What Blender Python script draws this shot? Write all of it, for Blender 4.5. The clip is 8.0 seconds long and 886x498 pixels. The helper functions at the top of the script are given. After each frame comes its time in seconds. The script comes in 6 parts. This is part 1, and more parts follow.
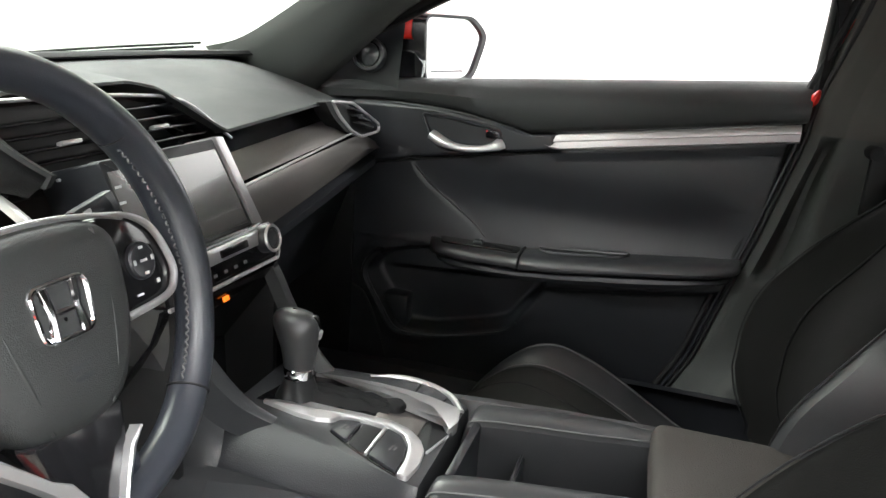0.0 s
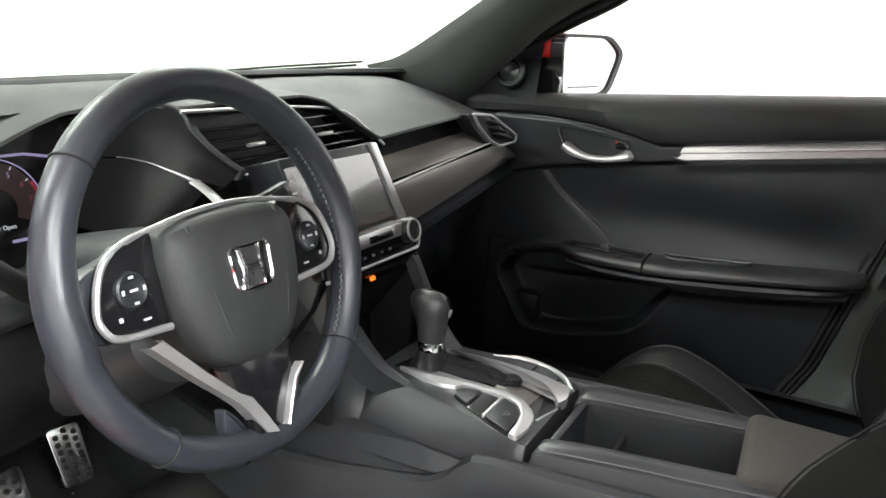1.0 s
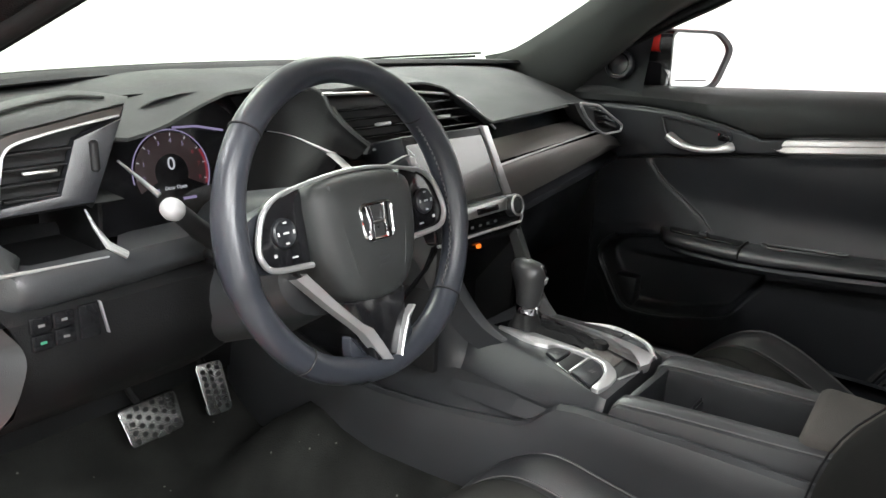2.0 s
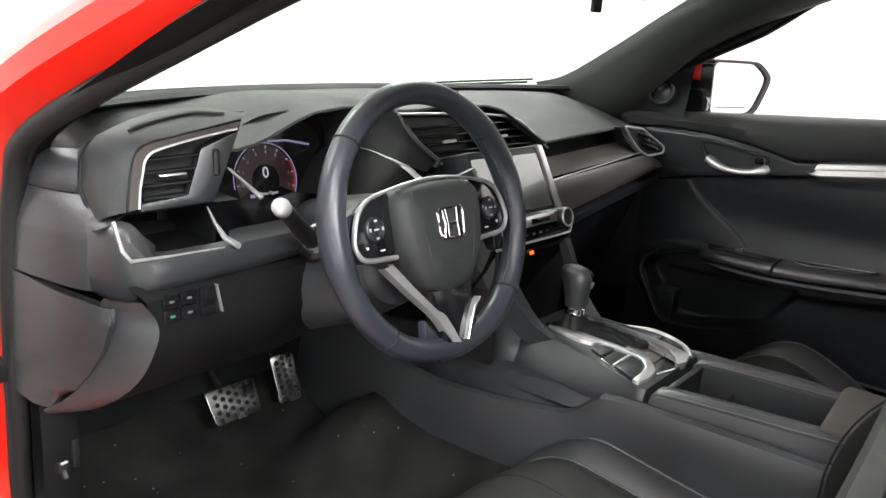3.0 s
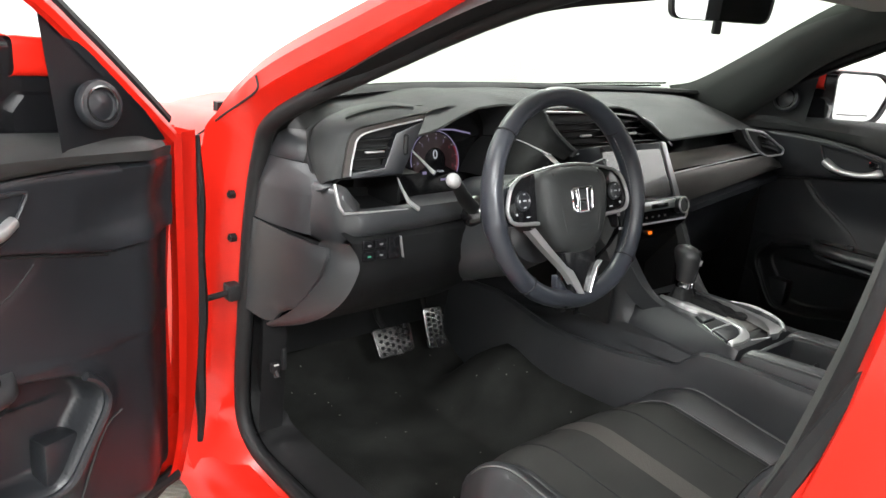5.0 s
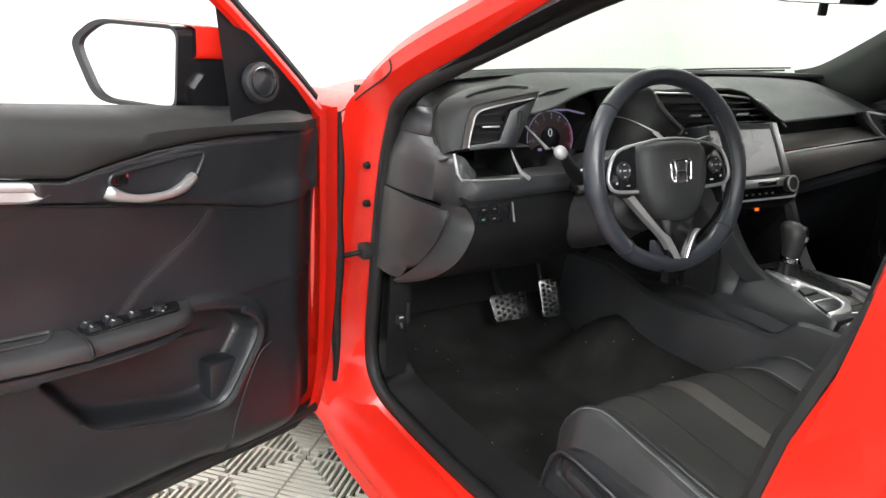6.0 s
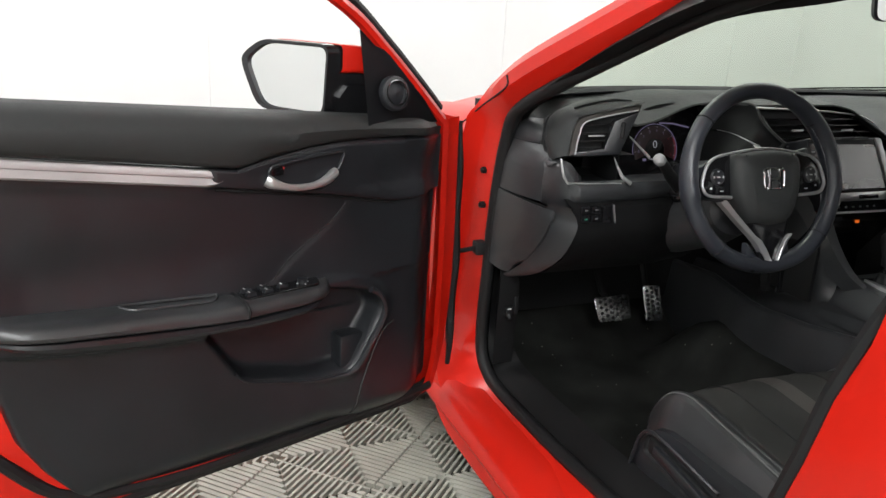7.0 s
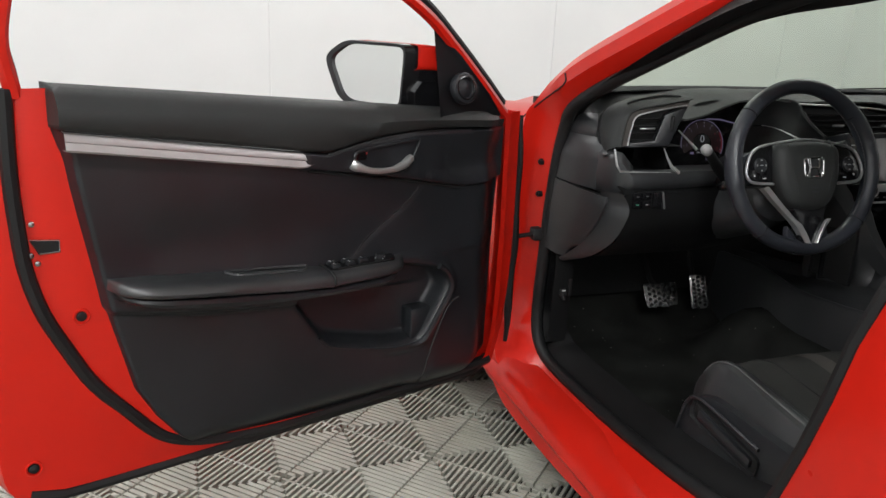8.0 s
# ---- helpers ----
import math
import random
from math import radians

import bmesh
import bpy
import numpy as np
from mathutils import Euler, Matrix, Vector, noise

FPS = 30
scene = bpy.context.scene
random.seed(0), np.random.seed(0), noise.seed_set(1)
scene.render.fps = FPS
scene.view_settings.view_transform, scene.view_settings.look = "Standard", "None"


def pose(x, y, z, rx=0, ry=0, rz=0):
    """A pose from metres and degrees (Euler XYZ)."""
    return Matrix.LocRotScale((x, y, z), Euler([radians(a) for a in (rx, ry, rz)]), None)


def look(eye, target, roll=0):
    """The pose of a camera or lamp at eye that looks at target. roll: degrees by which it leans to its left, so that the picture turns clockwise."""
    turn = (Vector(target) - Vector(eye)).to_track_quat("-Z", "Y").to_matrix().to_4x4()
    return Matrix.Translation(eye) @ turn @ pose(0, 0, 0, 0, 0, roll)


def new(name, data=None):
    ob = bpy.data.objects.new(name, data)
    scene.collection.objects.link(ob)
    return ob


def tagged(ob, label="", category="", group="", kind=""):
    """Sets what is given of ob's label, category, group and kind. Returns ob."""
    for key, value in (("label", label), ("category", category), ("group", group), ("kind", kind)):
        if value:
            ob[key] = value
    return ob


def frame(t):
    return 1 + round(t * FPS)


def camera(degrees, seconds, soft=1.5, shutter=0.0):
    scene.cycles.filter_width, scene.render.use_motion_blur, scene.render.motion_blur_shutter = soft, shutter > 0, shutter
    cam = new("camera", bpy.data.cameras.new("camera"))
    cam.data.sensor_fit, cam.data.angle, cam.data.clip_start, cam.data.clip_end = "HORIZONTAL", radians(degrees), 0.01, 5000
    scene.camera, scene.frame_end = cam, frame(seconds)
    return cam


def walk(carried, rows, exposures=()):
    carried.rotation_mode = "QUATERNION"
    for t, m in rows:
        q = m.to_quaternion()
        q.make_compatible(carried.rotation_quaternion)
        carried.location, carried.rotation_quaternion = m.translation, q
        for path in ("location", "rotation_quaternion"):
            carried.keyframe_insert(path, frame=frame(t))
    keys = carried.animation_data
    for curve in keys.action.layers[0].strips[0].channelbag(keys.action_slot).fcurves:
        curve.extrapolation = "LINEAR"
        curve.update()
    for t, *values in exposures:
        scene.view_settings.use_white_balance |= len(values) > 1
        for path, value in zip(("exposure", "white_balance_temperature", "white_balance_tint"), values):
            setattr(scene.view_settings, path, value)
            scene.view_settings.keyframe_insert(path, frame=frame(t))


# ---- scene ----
cam = camera(58.3, 8.0)
PATH = [
    (0, (-0.837, -0.409, 1.174), (1.003, 0.118, 0.594), 4.4),
    (0.5, (-0.908, -0.447, 1.188), (0.862, 0.282, 0.608), 3.9),
    (1, (-0.965, -0.499, 1.19), (0.74, 0.378, 0.62), 3.5),
    (1.5, (-1.021, -0.547, 1.192), (0.603, 0.464, 0.608), 3.1),
    (2, (-1.086, -0.591, 1.202), (0.463, 0.52, 0.594), 3.8),
    (3.3, (-1.274, -0.681, 1.222), (0.211, 0.54, 0.672), 4.7),
    (3.5, (-1.297, -0.7, 1.229), (0.168, 0.546, 0.68), 5.0),
    (4, (-1.36, -0.745, 1.237), (-0.004, 0.616, 0.683), 4.3),
    (4.5, (-1.426, -0.807, 1.251), (-0.103, 0.58, 0.681), 4.6),
    (4.7, (-1.456, -0.825, 1.265), (-0.146, 0.565, 0.672), 4.9),
    (5.8, (-1.536, -1.001, 1.258), (-0.473, 0.57, 0.624), 4.6),
    (6, (-1.555, -1.037, 1.26), (-0.564, 0.577, 0.619), 3.7),
    (6.5, (-1.597, -1.13, 1.263), (-0.765, 0.58, 0.643), 3.0),
    (7, (-1.627, -1.224, 1.264), (-0.899, 0.537, 0.658), 3.1),
    (7.5, (-1.67, -1.312, 1.253), (-1.024, 0.483, 0.651), 2.9),
    (8, (-1.737, -1.379, 1.25), (-1.108, 0.426, 0.661), 2.8),
]
EXPOSURES = [(0, 1.25), (1.5, 1.02), (3.5, 0.80), (4.5, 0.70), (6.0, 0.47), (6.5, 0.04), (7.0, -0.44), (8, -0.86)]
LAMP_WATTS = 130.0
walk(cam, [(t, look(eye, target, roll)) for t, eye, target, roll in PATH], EXPOSURES)

# ---- light ----
world = bpy.data.worlds.new("studio")
scene.world = world
world.use_nodes = True
world.node_tree.nodes["Background"].inputs[0].default_value = (0.95, 0.97, 1.0, 1)
world.node_tree.nodes["Background"].inputs[1].default_value = 0.35


def area_lamp(name, place, target, sx, sy, watts, colour=(0.97, 0.99, 1.0)):
    lamp = bpy.data.lights.new(name, "AREA")
    lamp.shape, lamp.size, lamp.size_y, lamp.energy, lamp.color = "RECTANGLE", sx, sy, watts, colour
    ob = new(name, lamp)
    ob.matrix_world = look(place, target)
    return ob


# ---- materials ----
def material(name, colour, rough=0.5, metal=0.0, grain=0.0, scale=200.0, bump=0.0, vary=0.15, wear=6.0, coat=0.0, sheen=0.0, spec=0.5):
    """Principled surface with fine grain relief and slow stains or wear at a larger scale."""
    m = bpy.data.materials.new(name)
    m.use_nodes = True
    nt = m.node_tree
    b = nt.nodes["Principled BSDF"]
    b.inputs["Metallic"].default_value = metal
    b.inputs["Coat Weight"].default_value = coat
    b.inputs["Coat Roughness"].default_value = 0.05
    b.inputs["Sheen Weight"].default_value = sheen
    b.inputs["Specular IOR Level"].default_value = spec
    co = nt.nodes.new("ShaderNodeTexCoord")
    slow = nt.nodes.new("ShaderNodeTexNoise")
    slow.inputs["Scale"].default_value = wear
    slow.inputs["Detail"].default_value = 5
    nt.links.new(co.outputs["Object"], slow.inputs["Vector"])
    mix = nt.nodes.new("ShaderNodeMix")
    mix.data_type = "RGBA"
    mix.inputs[6].default_value = (*[c * (1 - vary) for c in colour], 1)
    mix.inputs[7].default_value = (*[min(1, c * (1 + vary)) for c in colour], 1)
    patch = nt.nodes.new("ShaderNodeMapRange")
    patch.inputs[1].default_value, patch.inputs[2].default_value = 0.34, 0.66
    nt.links.new(slow.outputs["Fac"], patch.inputs[0])
    nt.links.new(patch.outputs[0], mix.inputs[0])
    nt.links.new(mix.outputs[2], b.inputs["Base Color"])
    ramp = nt.nodes.new("ShaderNodeMapRange")
    ramp.inputs[1].default_value, ramp.inputs[2].default_value = 0.3, 0.7
    ramp.inputs[3].default_value, ramp.inputs[4].default_value = rough * 0.85, min(1, rough * 1.15)
    nt.links.new(slow.outputs["Fac"], ramp.inputs[0])
    nt.links.new(ramp.outputs[0], b.inputs["Roughness"])
    if bump:
        fine = nt.nodes.new("ShaderNodeTexVoronoi" if grain > 0.5 else "ShaderNodeTexNoise")
        fine.inputs["Scale"].default_value = scale
        nt.links.new(co.outputs["Object"], fine.inputs["Vector"])
        bn = nt.nodes.new("ShaderNodeBump")
        bn.inputs["Strength"].default_value = bump
        bn.inputs["Distance"].default_value = 0.001
        nt.links.new(fine.outputs[0], bn.inputs["Height"])
        nt.links.new(bn.outputs[0], b.inputs["Normal"])
    return m


def glow(name, colour, strength):
    m = bpy.data.materials.new(name)
    m.use_nodes = True
    b = m.node_tree.nodes["Principled BSDF"]
    b.inputs["Base Color"].default_value = (0.02, 0.02, 0.02, 1)
    b.inputs["Emission Color"].default_value = (*colour, 1)
    b.inputs["Emission Strength"].default_value = strength
    return m


def clear_glass(name, tint, gloss=0.05):
    m = bpy.data.materials.new(name)
    m.use_nodes = True
    nt = m.node_tree
    nt.nodes.remove(nt.nodes["Principled BSDF"])
    out = nt.nodes["Material Output"]
    tr = nt.nodes.new("ShaderNodeBsdfTransparent")
    tr.inputs[0].default_value = (*tint, 1)
    gl = nt.nodes.new("ShaderNodeBsdfGlossy")
    gl.inputs["Roughness"].default_value = 0.02
    mx = nt.nodes.new("ShaderNodeMixShader")
    mx.inputs[0].default_value = gloss
    nt.links.new(tr.outputs[0], mx.inputs[1])
    nt.links.new(gl.outputs[0], mx.inputs[2])
    nt.links.new(mx.outputs[0], out.inputs[0])
    return m


RED = material("red_paint", (0.53, 0.0125, 0.0055), 0.32, coat=0.15, vary=0.05, wear=3, spec=0.3)
PLASTIC = material("black_plastic", (0.0130, 0.0142, 0.0168), 0.36, grain=1, scale=700, bump=0.15, vary=0.2, spec=0.48)
# Black trim taken darker still, so hollows and footwell carry their shade in colour.
DARK_TRIM = material("shaded_black_trim", (0.0052, 0.0054, 0.0058), 0.65, grain=1, scale=500, bump=0.3, vary=0.3, spec=0.2)
# Slight pink in the base colour stands in for reflected red paint.
BRUSHED = material("brushed_strip", (0.45, 0.427, 0.427), 0.40, metal=0.92, vary=0.05)
SOFT = material("soft_dash_skin", (0.0215, 0.0230, 0.0230), 0.55, grain=1, scale=900, bump=0.3, vary=0.12, spec=0.34)
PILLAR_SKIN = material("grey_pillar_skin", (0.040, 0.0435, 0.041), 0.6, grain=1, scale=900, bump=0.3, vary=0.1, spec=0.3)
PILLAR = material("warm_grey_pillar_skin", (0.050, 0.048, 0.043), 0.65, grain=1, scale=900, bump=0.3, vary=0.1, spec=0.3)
CONSOLE_SKIN = material("grained_console_plastic", (0.0260, 0.0273, 0.0295), 0.36, grain=1, scale=700, bump=0.2, vary=0.15, spec=0.6)
LEATHER = material("black_leather", (0.0265, 0.0275, 0.0295), 0.38, grain=1, scale=600, bump=0.15, vary=0.2, spec=0.75)
RIM_LEATHER = material("rim_leather", (0.022, 0.0245, 0.031), 0.31, grain=1, scale=900, bump=0.10, vary=0.12)
FABRIC = material("black_fabric", (0.0310, 0.0315, 0.0295), 0.85, grain=0, scale=900, bump=0.6, vary=0.25, spec=0.2)
# The seat fabric again, darkened so the backrests hold their shade.
SHADED_FABRIC = material("black_fabric_shaded", (0.0085, 0.0085, 0.0080), 0.9, grain=0, scale=900, bump=0.6, vary=0.25, spec=0.12)
MESH = material("grey_mesh_fabric", (0.055, 0.050, 0.045), 0.8, grain=1, scale=300, bump=0.8, vary=0.2)
GLOSS = material("gloss_black", (0.008, 0.008, 0.009), 0.12, vary=0.2)
SILVER = material("satin_silver", (0.52, 0.52, 0.525), 0.33, metal=0.75, vary=0.06)
CHROME = material("chrome", (0.8, 0.8, 0.82), 0.08, metal=1.0, vary=0.03)
DARK_METAL = material("dark_brushed_panel", (0.13, 0.121, 0.114), 0.36, metal=0.6, vary=0.12, scale=300, bump=0.08)
RUBBER = material("black_rubber", (0.0100, 0.0103, 0.0108), 0.55, scale=150, bump=0.1, spec=0.28)
CARPET = material("dark_carpet", (0.0150, 0.0155, 0.0145), 0.95, scale=350, bump=1.0, vary=0.32, wear=9, spec=0.06)


def lint(mat, scale, share, colour):
    """Scatter small pale specks of lint over a material."""
    nt = mat.node_tree
    b = nt.nodes["Principled BSDF"]
    base = b.inputs["Base Color"].links[0].from_socket
    co = nt.nodes.new("ShaderNodeTexCoord")
    cell = nt.nodes.new("ShaderNodeTexVoronoi")
    cell.inputs["Scale"].default_value = scale
    nt.links.new(co.outputs["Object"], cell.inputs["Vector"])
    near = nt.nodes.new("ShaderNodeMapRange")
    near.inputs[1].default_value, near.inputs[2].default_value = 0.09, 0.15
    near.inputs[3].default_value, near.inputs[4].default_value = 1.0, 0.0
    nt.links.new(cell.outputs["Distance"], near.inputs[0])
    rgb = nt.nodes.new("ShaderNodeSeparateColor")
    nt.links.new(cell.outputs["Color"], rgb.inputs[0])
    some = nt.nodes.new("ShaderNodeMath")
    some.operation = "LESS_THAN"
    some.inputs[1].default_value = share
    nt.links.new(rgb.outputs[0], some.inputs[0])
    both = nt.nodes.new("ShaderNodeMath")
    both.operation = "MULTIPLY"
    nt.links.new(near.outputs[0], both.inputs[0])
    nt.links.new(some.outputs[0], both.inputs[1])
    mix = nt.nodes.new("ShaderNodeMix")
    mix.data_type = "RGBA"
    nt.links.new(both.outputs[0], mix.inputs[0])
    nt.links.new(base, mix.inputs[6])
    mix.inputs[7].default_value = (*colour, 1)
    nt.links.new(mix.outputs[2], b.inputs["Base Color"])


lint(CARPET, 55, 0.14, (0.13, 0.135, 0.12))
STEEL = material("pedal_steel", (0.42, 0.42, 0.42), 0.25, metal=1.0)
THREAD_PALE = material("pale_print", (0.45, 0.45, 0.45), 0.6)
THREAD = material("grey_thread", (0.10, 0.10, 0.10), 0.7)
MARK = material("white_print", (0.48, 0.48, 0.48), 0.6)
SCREEN = material("screen_glass", (0.06, 0.058, 0.055), 0.18, vary=0.1, spec=1.0, coat=1.0)
MIRROR = material("mirror_glass", (0.74, 0.76, 0.755), 0.01, metal=1.0, vary=0.0)
WALL = material("white_studio_wall", (0.80, 0.80, 0.80), 0.7, vary=0.04, wear=0.7)
TILE = material("grey_ribbed_tile", (0.32, 0.32, 0.275), 0.45, scale=300, bump=0.15, vary=0.12, wear=9)
# Groove shade as a darker tile colour; no face is given it.
TILE_SIDE = material("shaded_tile_groove", (0.27, 0.265, 0.225), 0.8, vary=0.3, wear=20)
FLOORBASE = material("dark_floor_slab", (0.020, 0.017, 0.013), 0.8)
LAMP = glow("lamp_panel", (1, 0.98, 0.95), 6.0)
GLASS = clear_glass("windshield_glass", (0.66, 0.74, 0.65))
DIAL_RED = glow("dial_red", (1.0, 0.05, 0.12), 0.10)
DIAL_DIM = glow("dial_dim_red", (1.0, 0.06, 0.14), 0.005)
DIAL_WHITE = glow("dial_white", (0.9, 0.92, 1.0), 0.28)
DIAL_BLUE = glow("dial_violet", (0.65, 0.55, 0.95), 0.18)
DIAL_MARK = material("red_print", (0.5, 0.03, 0.03), 0.5)
LID = material("brown_grey_fabric", (0.038, 0.034, 0.030), 0.75, grain=1, scale=500, bump=0.5, vary=0.12)
AMBER = glow("amber_lamp", (1.0, 0.18, 0.01), 0.8)
GREEN = glow("green_lamp", (0.1, 0.9, 0.5), 0.2)


# ---- building helpers ----
def thing(name, label, category, group="", kind="", at=None):
    ob = new(name)
    ob.empty_display_size = 0.05
    if at is not None:
        ob.matrix_world = at
    return tagged(ob, label, category, group, kind)


def part(name, bm, mat, parent, label="", flat=False, kind="", sharp=38):
    """Links a bmesh as one mesh object under a thing or part; its points are in the parent's space."""
    bmesh.ops.recalc_face_normals(bm, faces=bm.faces)
    me = bpy.data.meshes.new(name)
    bm.to_mesh(me)
    bm.free()
    me.materials.append(mat)
    if not flat:
        me.polygons.foreach_set("use_smooth", [True] * len(me.polygons))
        me.set_sharp_from_angle(angle=radians(sharp))
    ob = new(name, me)
    ob.parent = parent
    if label:
        ob["label"] = label
    if kind:
        ob["kind"] = kind
    return ob


def join(*bms):
    out = bms[0]
    for b in bms[1:]:
        me = bpy.data.meshes.new("join")
        b.to_mesh(me)
        b.free()
        out.from_mesh(me)
        bpy.data.meshes.remove(me)
    return out


def moved(bm, m):
    bm.transform(m)
    return bm


def box(sx, sy, sz, bevel=0.0, m=None, seg=2, taper=1.0):
    bm = bmesh.new()
    bmesh.ops.create_cube(bm, size=1.0)
    for v in bm.verts:
        k = taper if v.co.z > 0 else 1.0
        v.co = Vector((v.co.x * sx * k, v.co.y * sy * k, v.co.z * sz))
    if bevel:
        bmesh.ops.bevel(bm, geom=list(bm.edges), offset=bevel, segments=seg, profile=0.5, affect="EDGES")
    return moved(bm, m) if m is not None else bm


def spline(points, n, closed=False):
    """Catmull-Rom curve through the points, n steps a span."""
    pts = [Vector(p) for p in points]
    k = len(pts)
    out = []
    for i in range(k if closed else k - 1):
        if closed:
            a, b, c, d = pts[i - 1], pts[i], pts[(i + 1) % k], pts[(i + 2) % k]
        else:
            b, c = pts[i], pts[i + 1]
            a = pts[i - 1] if i else b * 2 - c
            d = pts[i + 2] if i + 2 < k else c * 2 - b
        for j in range(n):
            t = j / n
            out.append(0.5 * (2 * b + (c - a) * t + (2 * a - 5 * b + 4 * c - d) * t * t + (3 * b - a - 3 * c + d) * t ** 3))
    if not closed:
        out.append(pts[-1])
    return out


def loft(rows, close_u=False, close_v=False, caps=False):
    """A skin over rows of points; close_u joins each row's ends, close_v the last row to the first."""
    bm = bmesh.new()
    vs = [[bm.verts.new(p) for p in row] for row in rows]
    nr, nc = len(vs), len(vs[0])
    for i in range(nr if close_v else nr - 1):
        for j in range(nc if close_u else nc - 1):
            q = (vs[i][j], vs[i][(j + 1) % nc], vs[(i + 1) % nr][(j + 1) % nc], vs[(i + 1) % nr][j])
            try:
                bm.faces.new(q)
            except ValueError:
                pass
    if caps and close_u:
        for row in (vs[0], vs[-1]):
            bm.faces.new(row)
    return bm


def thick(bm, depth):
    """Gives an open skin a thickness on its far side."""
    bmesh.ops.recalc_face_normals(bm, faces=bm.faces)
    bmesh.ops.solidify(bm, geom=list(bm.faces), thickness=depth)
    return bm


def tube(path, radius, n=10, closed=False, flatten=1.0, caps=True):
    """A round bar along a path; radius may be a list."""
    pts = [Vector(p) for p in path]
    k = len(pts)
    rows = []
    side = None
    for i, p in enumerate(pts):
        a = pts[i - 1] if (i or closed) else p
        b = pts[(i + 1) % k] if (i + 1 < k or closed) else p
        d = (b - a).normalized()
        if side is None:
            side = d.orthogonal().normalized()
        side = (side - d * side.dot(d)).normalized()
        up = d.cross(side)
        r = radius[i] if isinstance(radius, (list, tuple)) else radius
        rows.append([p + (side * math.cos(w) + up * math.sin(w) * flatten) * r for w in (2 * math.pi * j / n for j in range(n))])
    return loft(rows, close_u=True, close_v=closed, caps=caps and not closed)


def slab(outline, depth, bevel=0.0, m=None, seg=2):
    """A plate with a free outline in the xy plane, from z = 0 down to -depth, with its front edge rounded."""
    bm = bmesh.new()
    vs = [bm.verts.new((p[0], p[1], 0)) for p in outline]
    f = bm.faces.new(vs)
    if f.normal.z < 0 or f.calc_area() and f.normal.z < 0:
        bmesh.ops.reverse_faces(bm, faces=[f])
    r = bmesh.ops.extrude_face_region(bm, geom=[f])
    low = [v for v in r["geom"] if isinstance(v, bmesh.types.BMVert)]
    bmesh.ops.translate(bm, verts=low, vec=(0, 0, -depth))
    if bevel:
        edges = [e for e in bm.edges if all(abs(v.co.z) < 1e-6 for v in e.verts)]
        bmesh.ops.bevel(bm, geom=edges, offset=bevel, segments=seg, profile=0.5, affect="EDGES")
    return moved(bm, m) if m is not None else bm


def rounded(points, r, n=4):
    """Rounds the corners of a polygon in 2D."""
    out = []
    k = len(points)
    for i in range(k):
        p, a, b = Vector(points[i]), Vector(points[i - 1]), Vector(points[(i + 1) % k])
        ra = min(r, (a - p).length * 0.45)
        rb = min(r, (b - p).length * 0.45)
        p0, p1 = p + (a - p).normalized() * ra, p + (b - p).normalized() * rb
        for j in range(n + 1):
            t = j / n
            out.append(p0 * (1 - t) ** 2 + p * 2 * t * (1 - t) + p1 * t * t)
    return out


def facing(origin, right, up):
    """A frame of reference with x to the right, y up and z towards the viewer."""
    x = Vector(right).normalized()
    y = Vector(up)
    y = (y - x * y.dot(x)).normalized()
    z = x.cross(y)
    return Matrix(((x.x, y.x, z.x, origin[0]), (x.y, y.y, z.y, origin[1]), (x.z, y.z, z.z, origin[2]), (0, 0, 0, 1)))


def smooth(a, b, x):
    t = max(0.0, min(1.0, (x - a) / (b - a)))
    return t * t * (3 - 2 * t)


def lerp_table(table, x):
    """A value between rows (x, value) of a short table, eased."""
    if x <= table[0][0]:
        return table[0][1]
    for (x0, v0), (x1, v1) in zip(table, table[1:]):
        if x <= x1:
            return v0 + (v1 - v0) * (x - x0) / (x1 - x0)
    return table[-1][1]


def bars(m, words, mat, parent, name="print"):
    """Writing too small to read: plain bars (x, y, w, h) on a surface."""
    for x, y, w, h in words:
        part(name, box(w, h, 0.0006, 0, m @ Matrix.Translation((x, y, 0.0004))), mat, parent, flat=True)


def words(text, size, m, mat, parent, name="print"):
    cu = bpy.data.curves.new("text", "FONT")
    cu.body, cu.size, cu.align_x, cu.align_y, cu.extrude = text, size, "CENTER", "CENTER", 0.0003
    tmp = bpy.data.objects.new("text", cu)
    scene.collection.objects.link(tmp)
    me = bpy.data.meshes.new_from_object(tmp.evaluated_get(bpy.context.evaluated_depsgraph_get()))
    bpy.data.objects.remove(tmp)
    me.transform(m)
    me.materials.clear()
    me.materials.append(mat)
    ob = new(name, me)
    ob.parent = parent
    return ob


# ---- studio ----
def slab_wall(name, sx, sy, sz, m, mat, label):
    ob = part(name, box(sx, sy, sz, 0, m), mat, None, flat=True)
    tagged(ob, label, "wall", kind="structure")
    return ob


FX0, FX1, FY0, FY1, FH = -5.0, 4.6, -5.5, 5.0, 3.6
slab_wall("wall_north", FX1 - FX0 + 0.4, 0.2, FH, pose((FX0 + FX1) / 2, FY1 + 0.1, FH / 2), WALL, "smooth white studio wall with faint panel seams")
slab_wall("wall_south", FX1 - FX0 + 0.4, 0.2, FH, pose((FX0 + FX1) / 2, FY0 - 0.1, FH / 2), WALL, "smooth white studio wall behind the car")
slab_wall("wall_west", 0.2, FY1 - FY0, FH, pose(FX0 - 0.1, (FY0 + FY1) / 2, FH / 2), WALL, "smooth white studio wall beside the car")
slab_wall("wall_east", 0.2, FY1 - FY0, FH, pose(FX1 + 0.1, (FY0 + FY1) / 2, FH / 2), WALL, "smooth white studio wall beyond the passenger side")
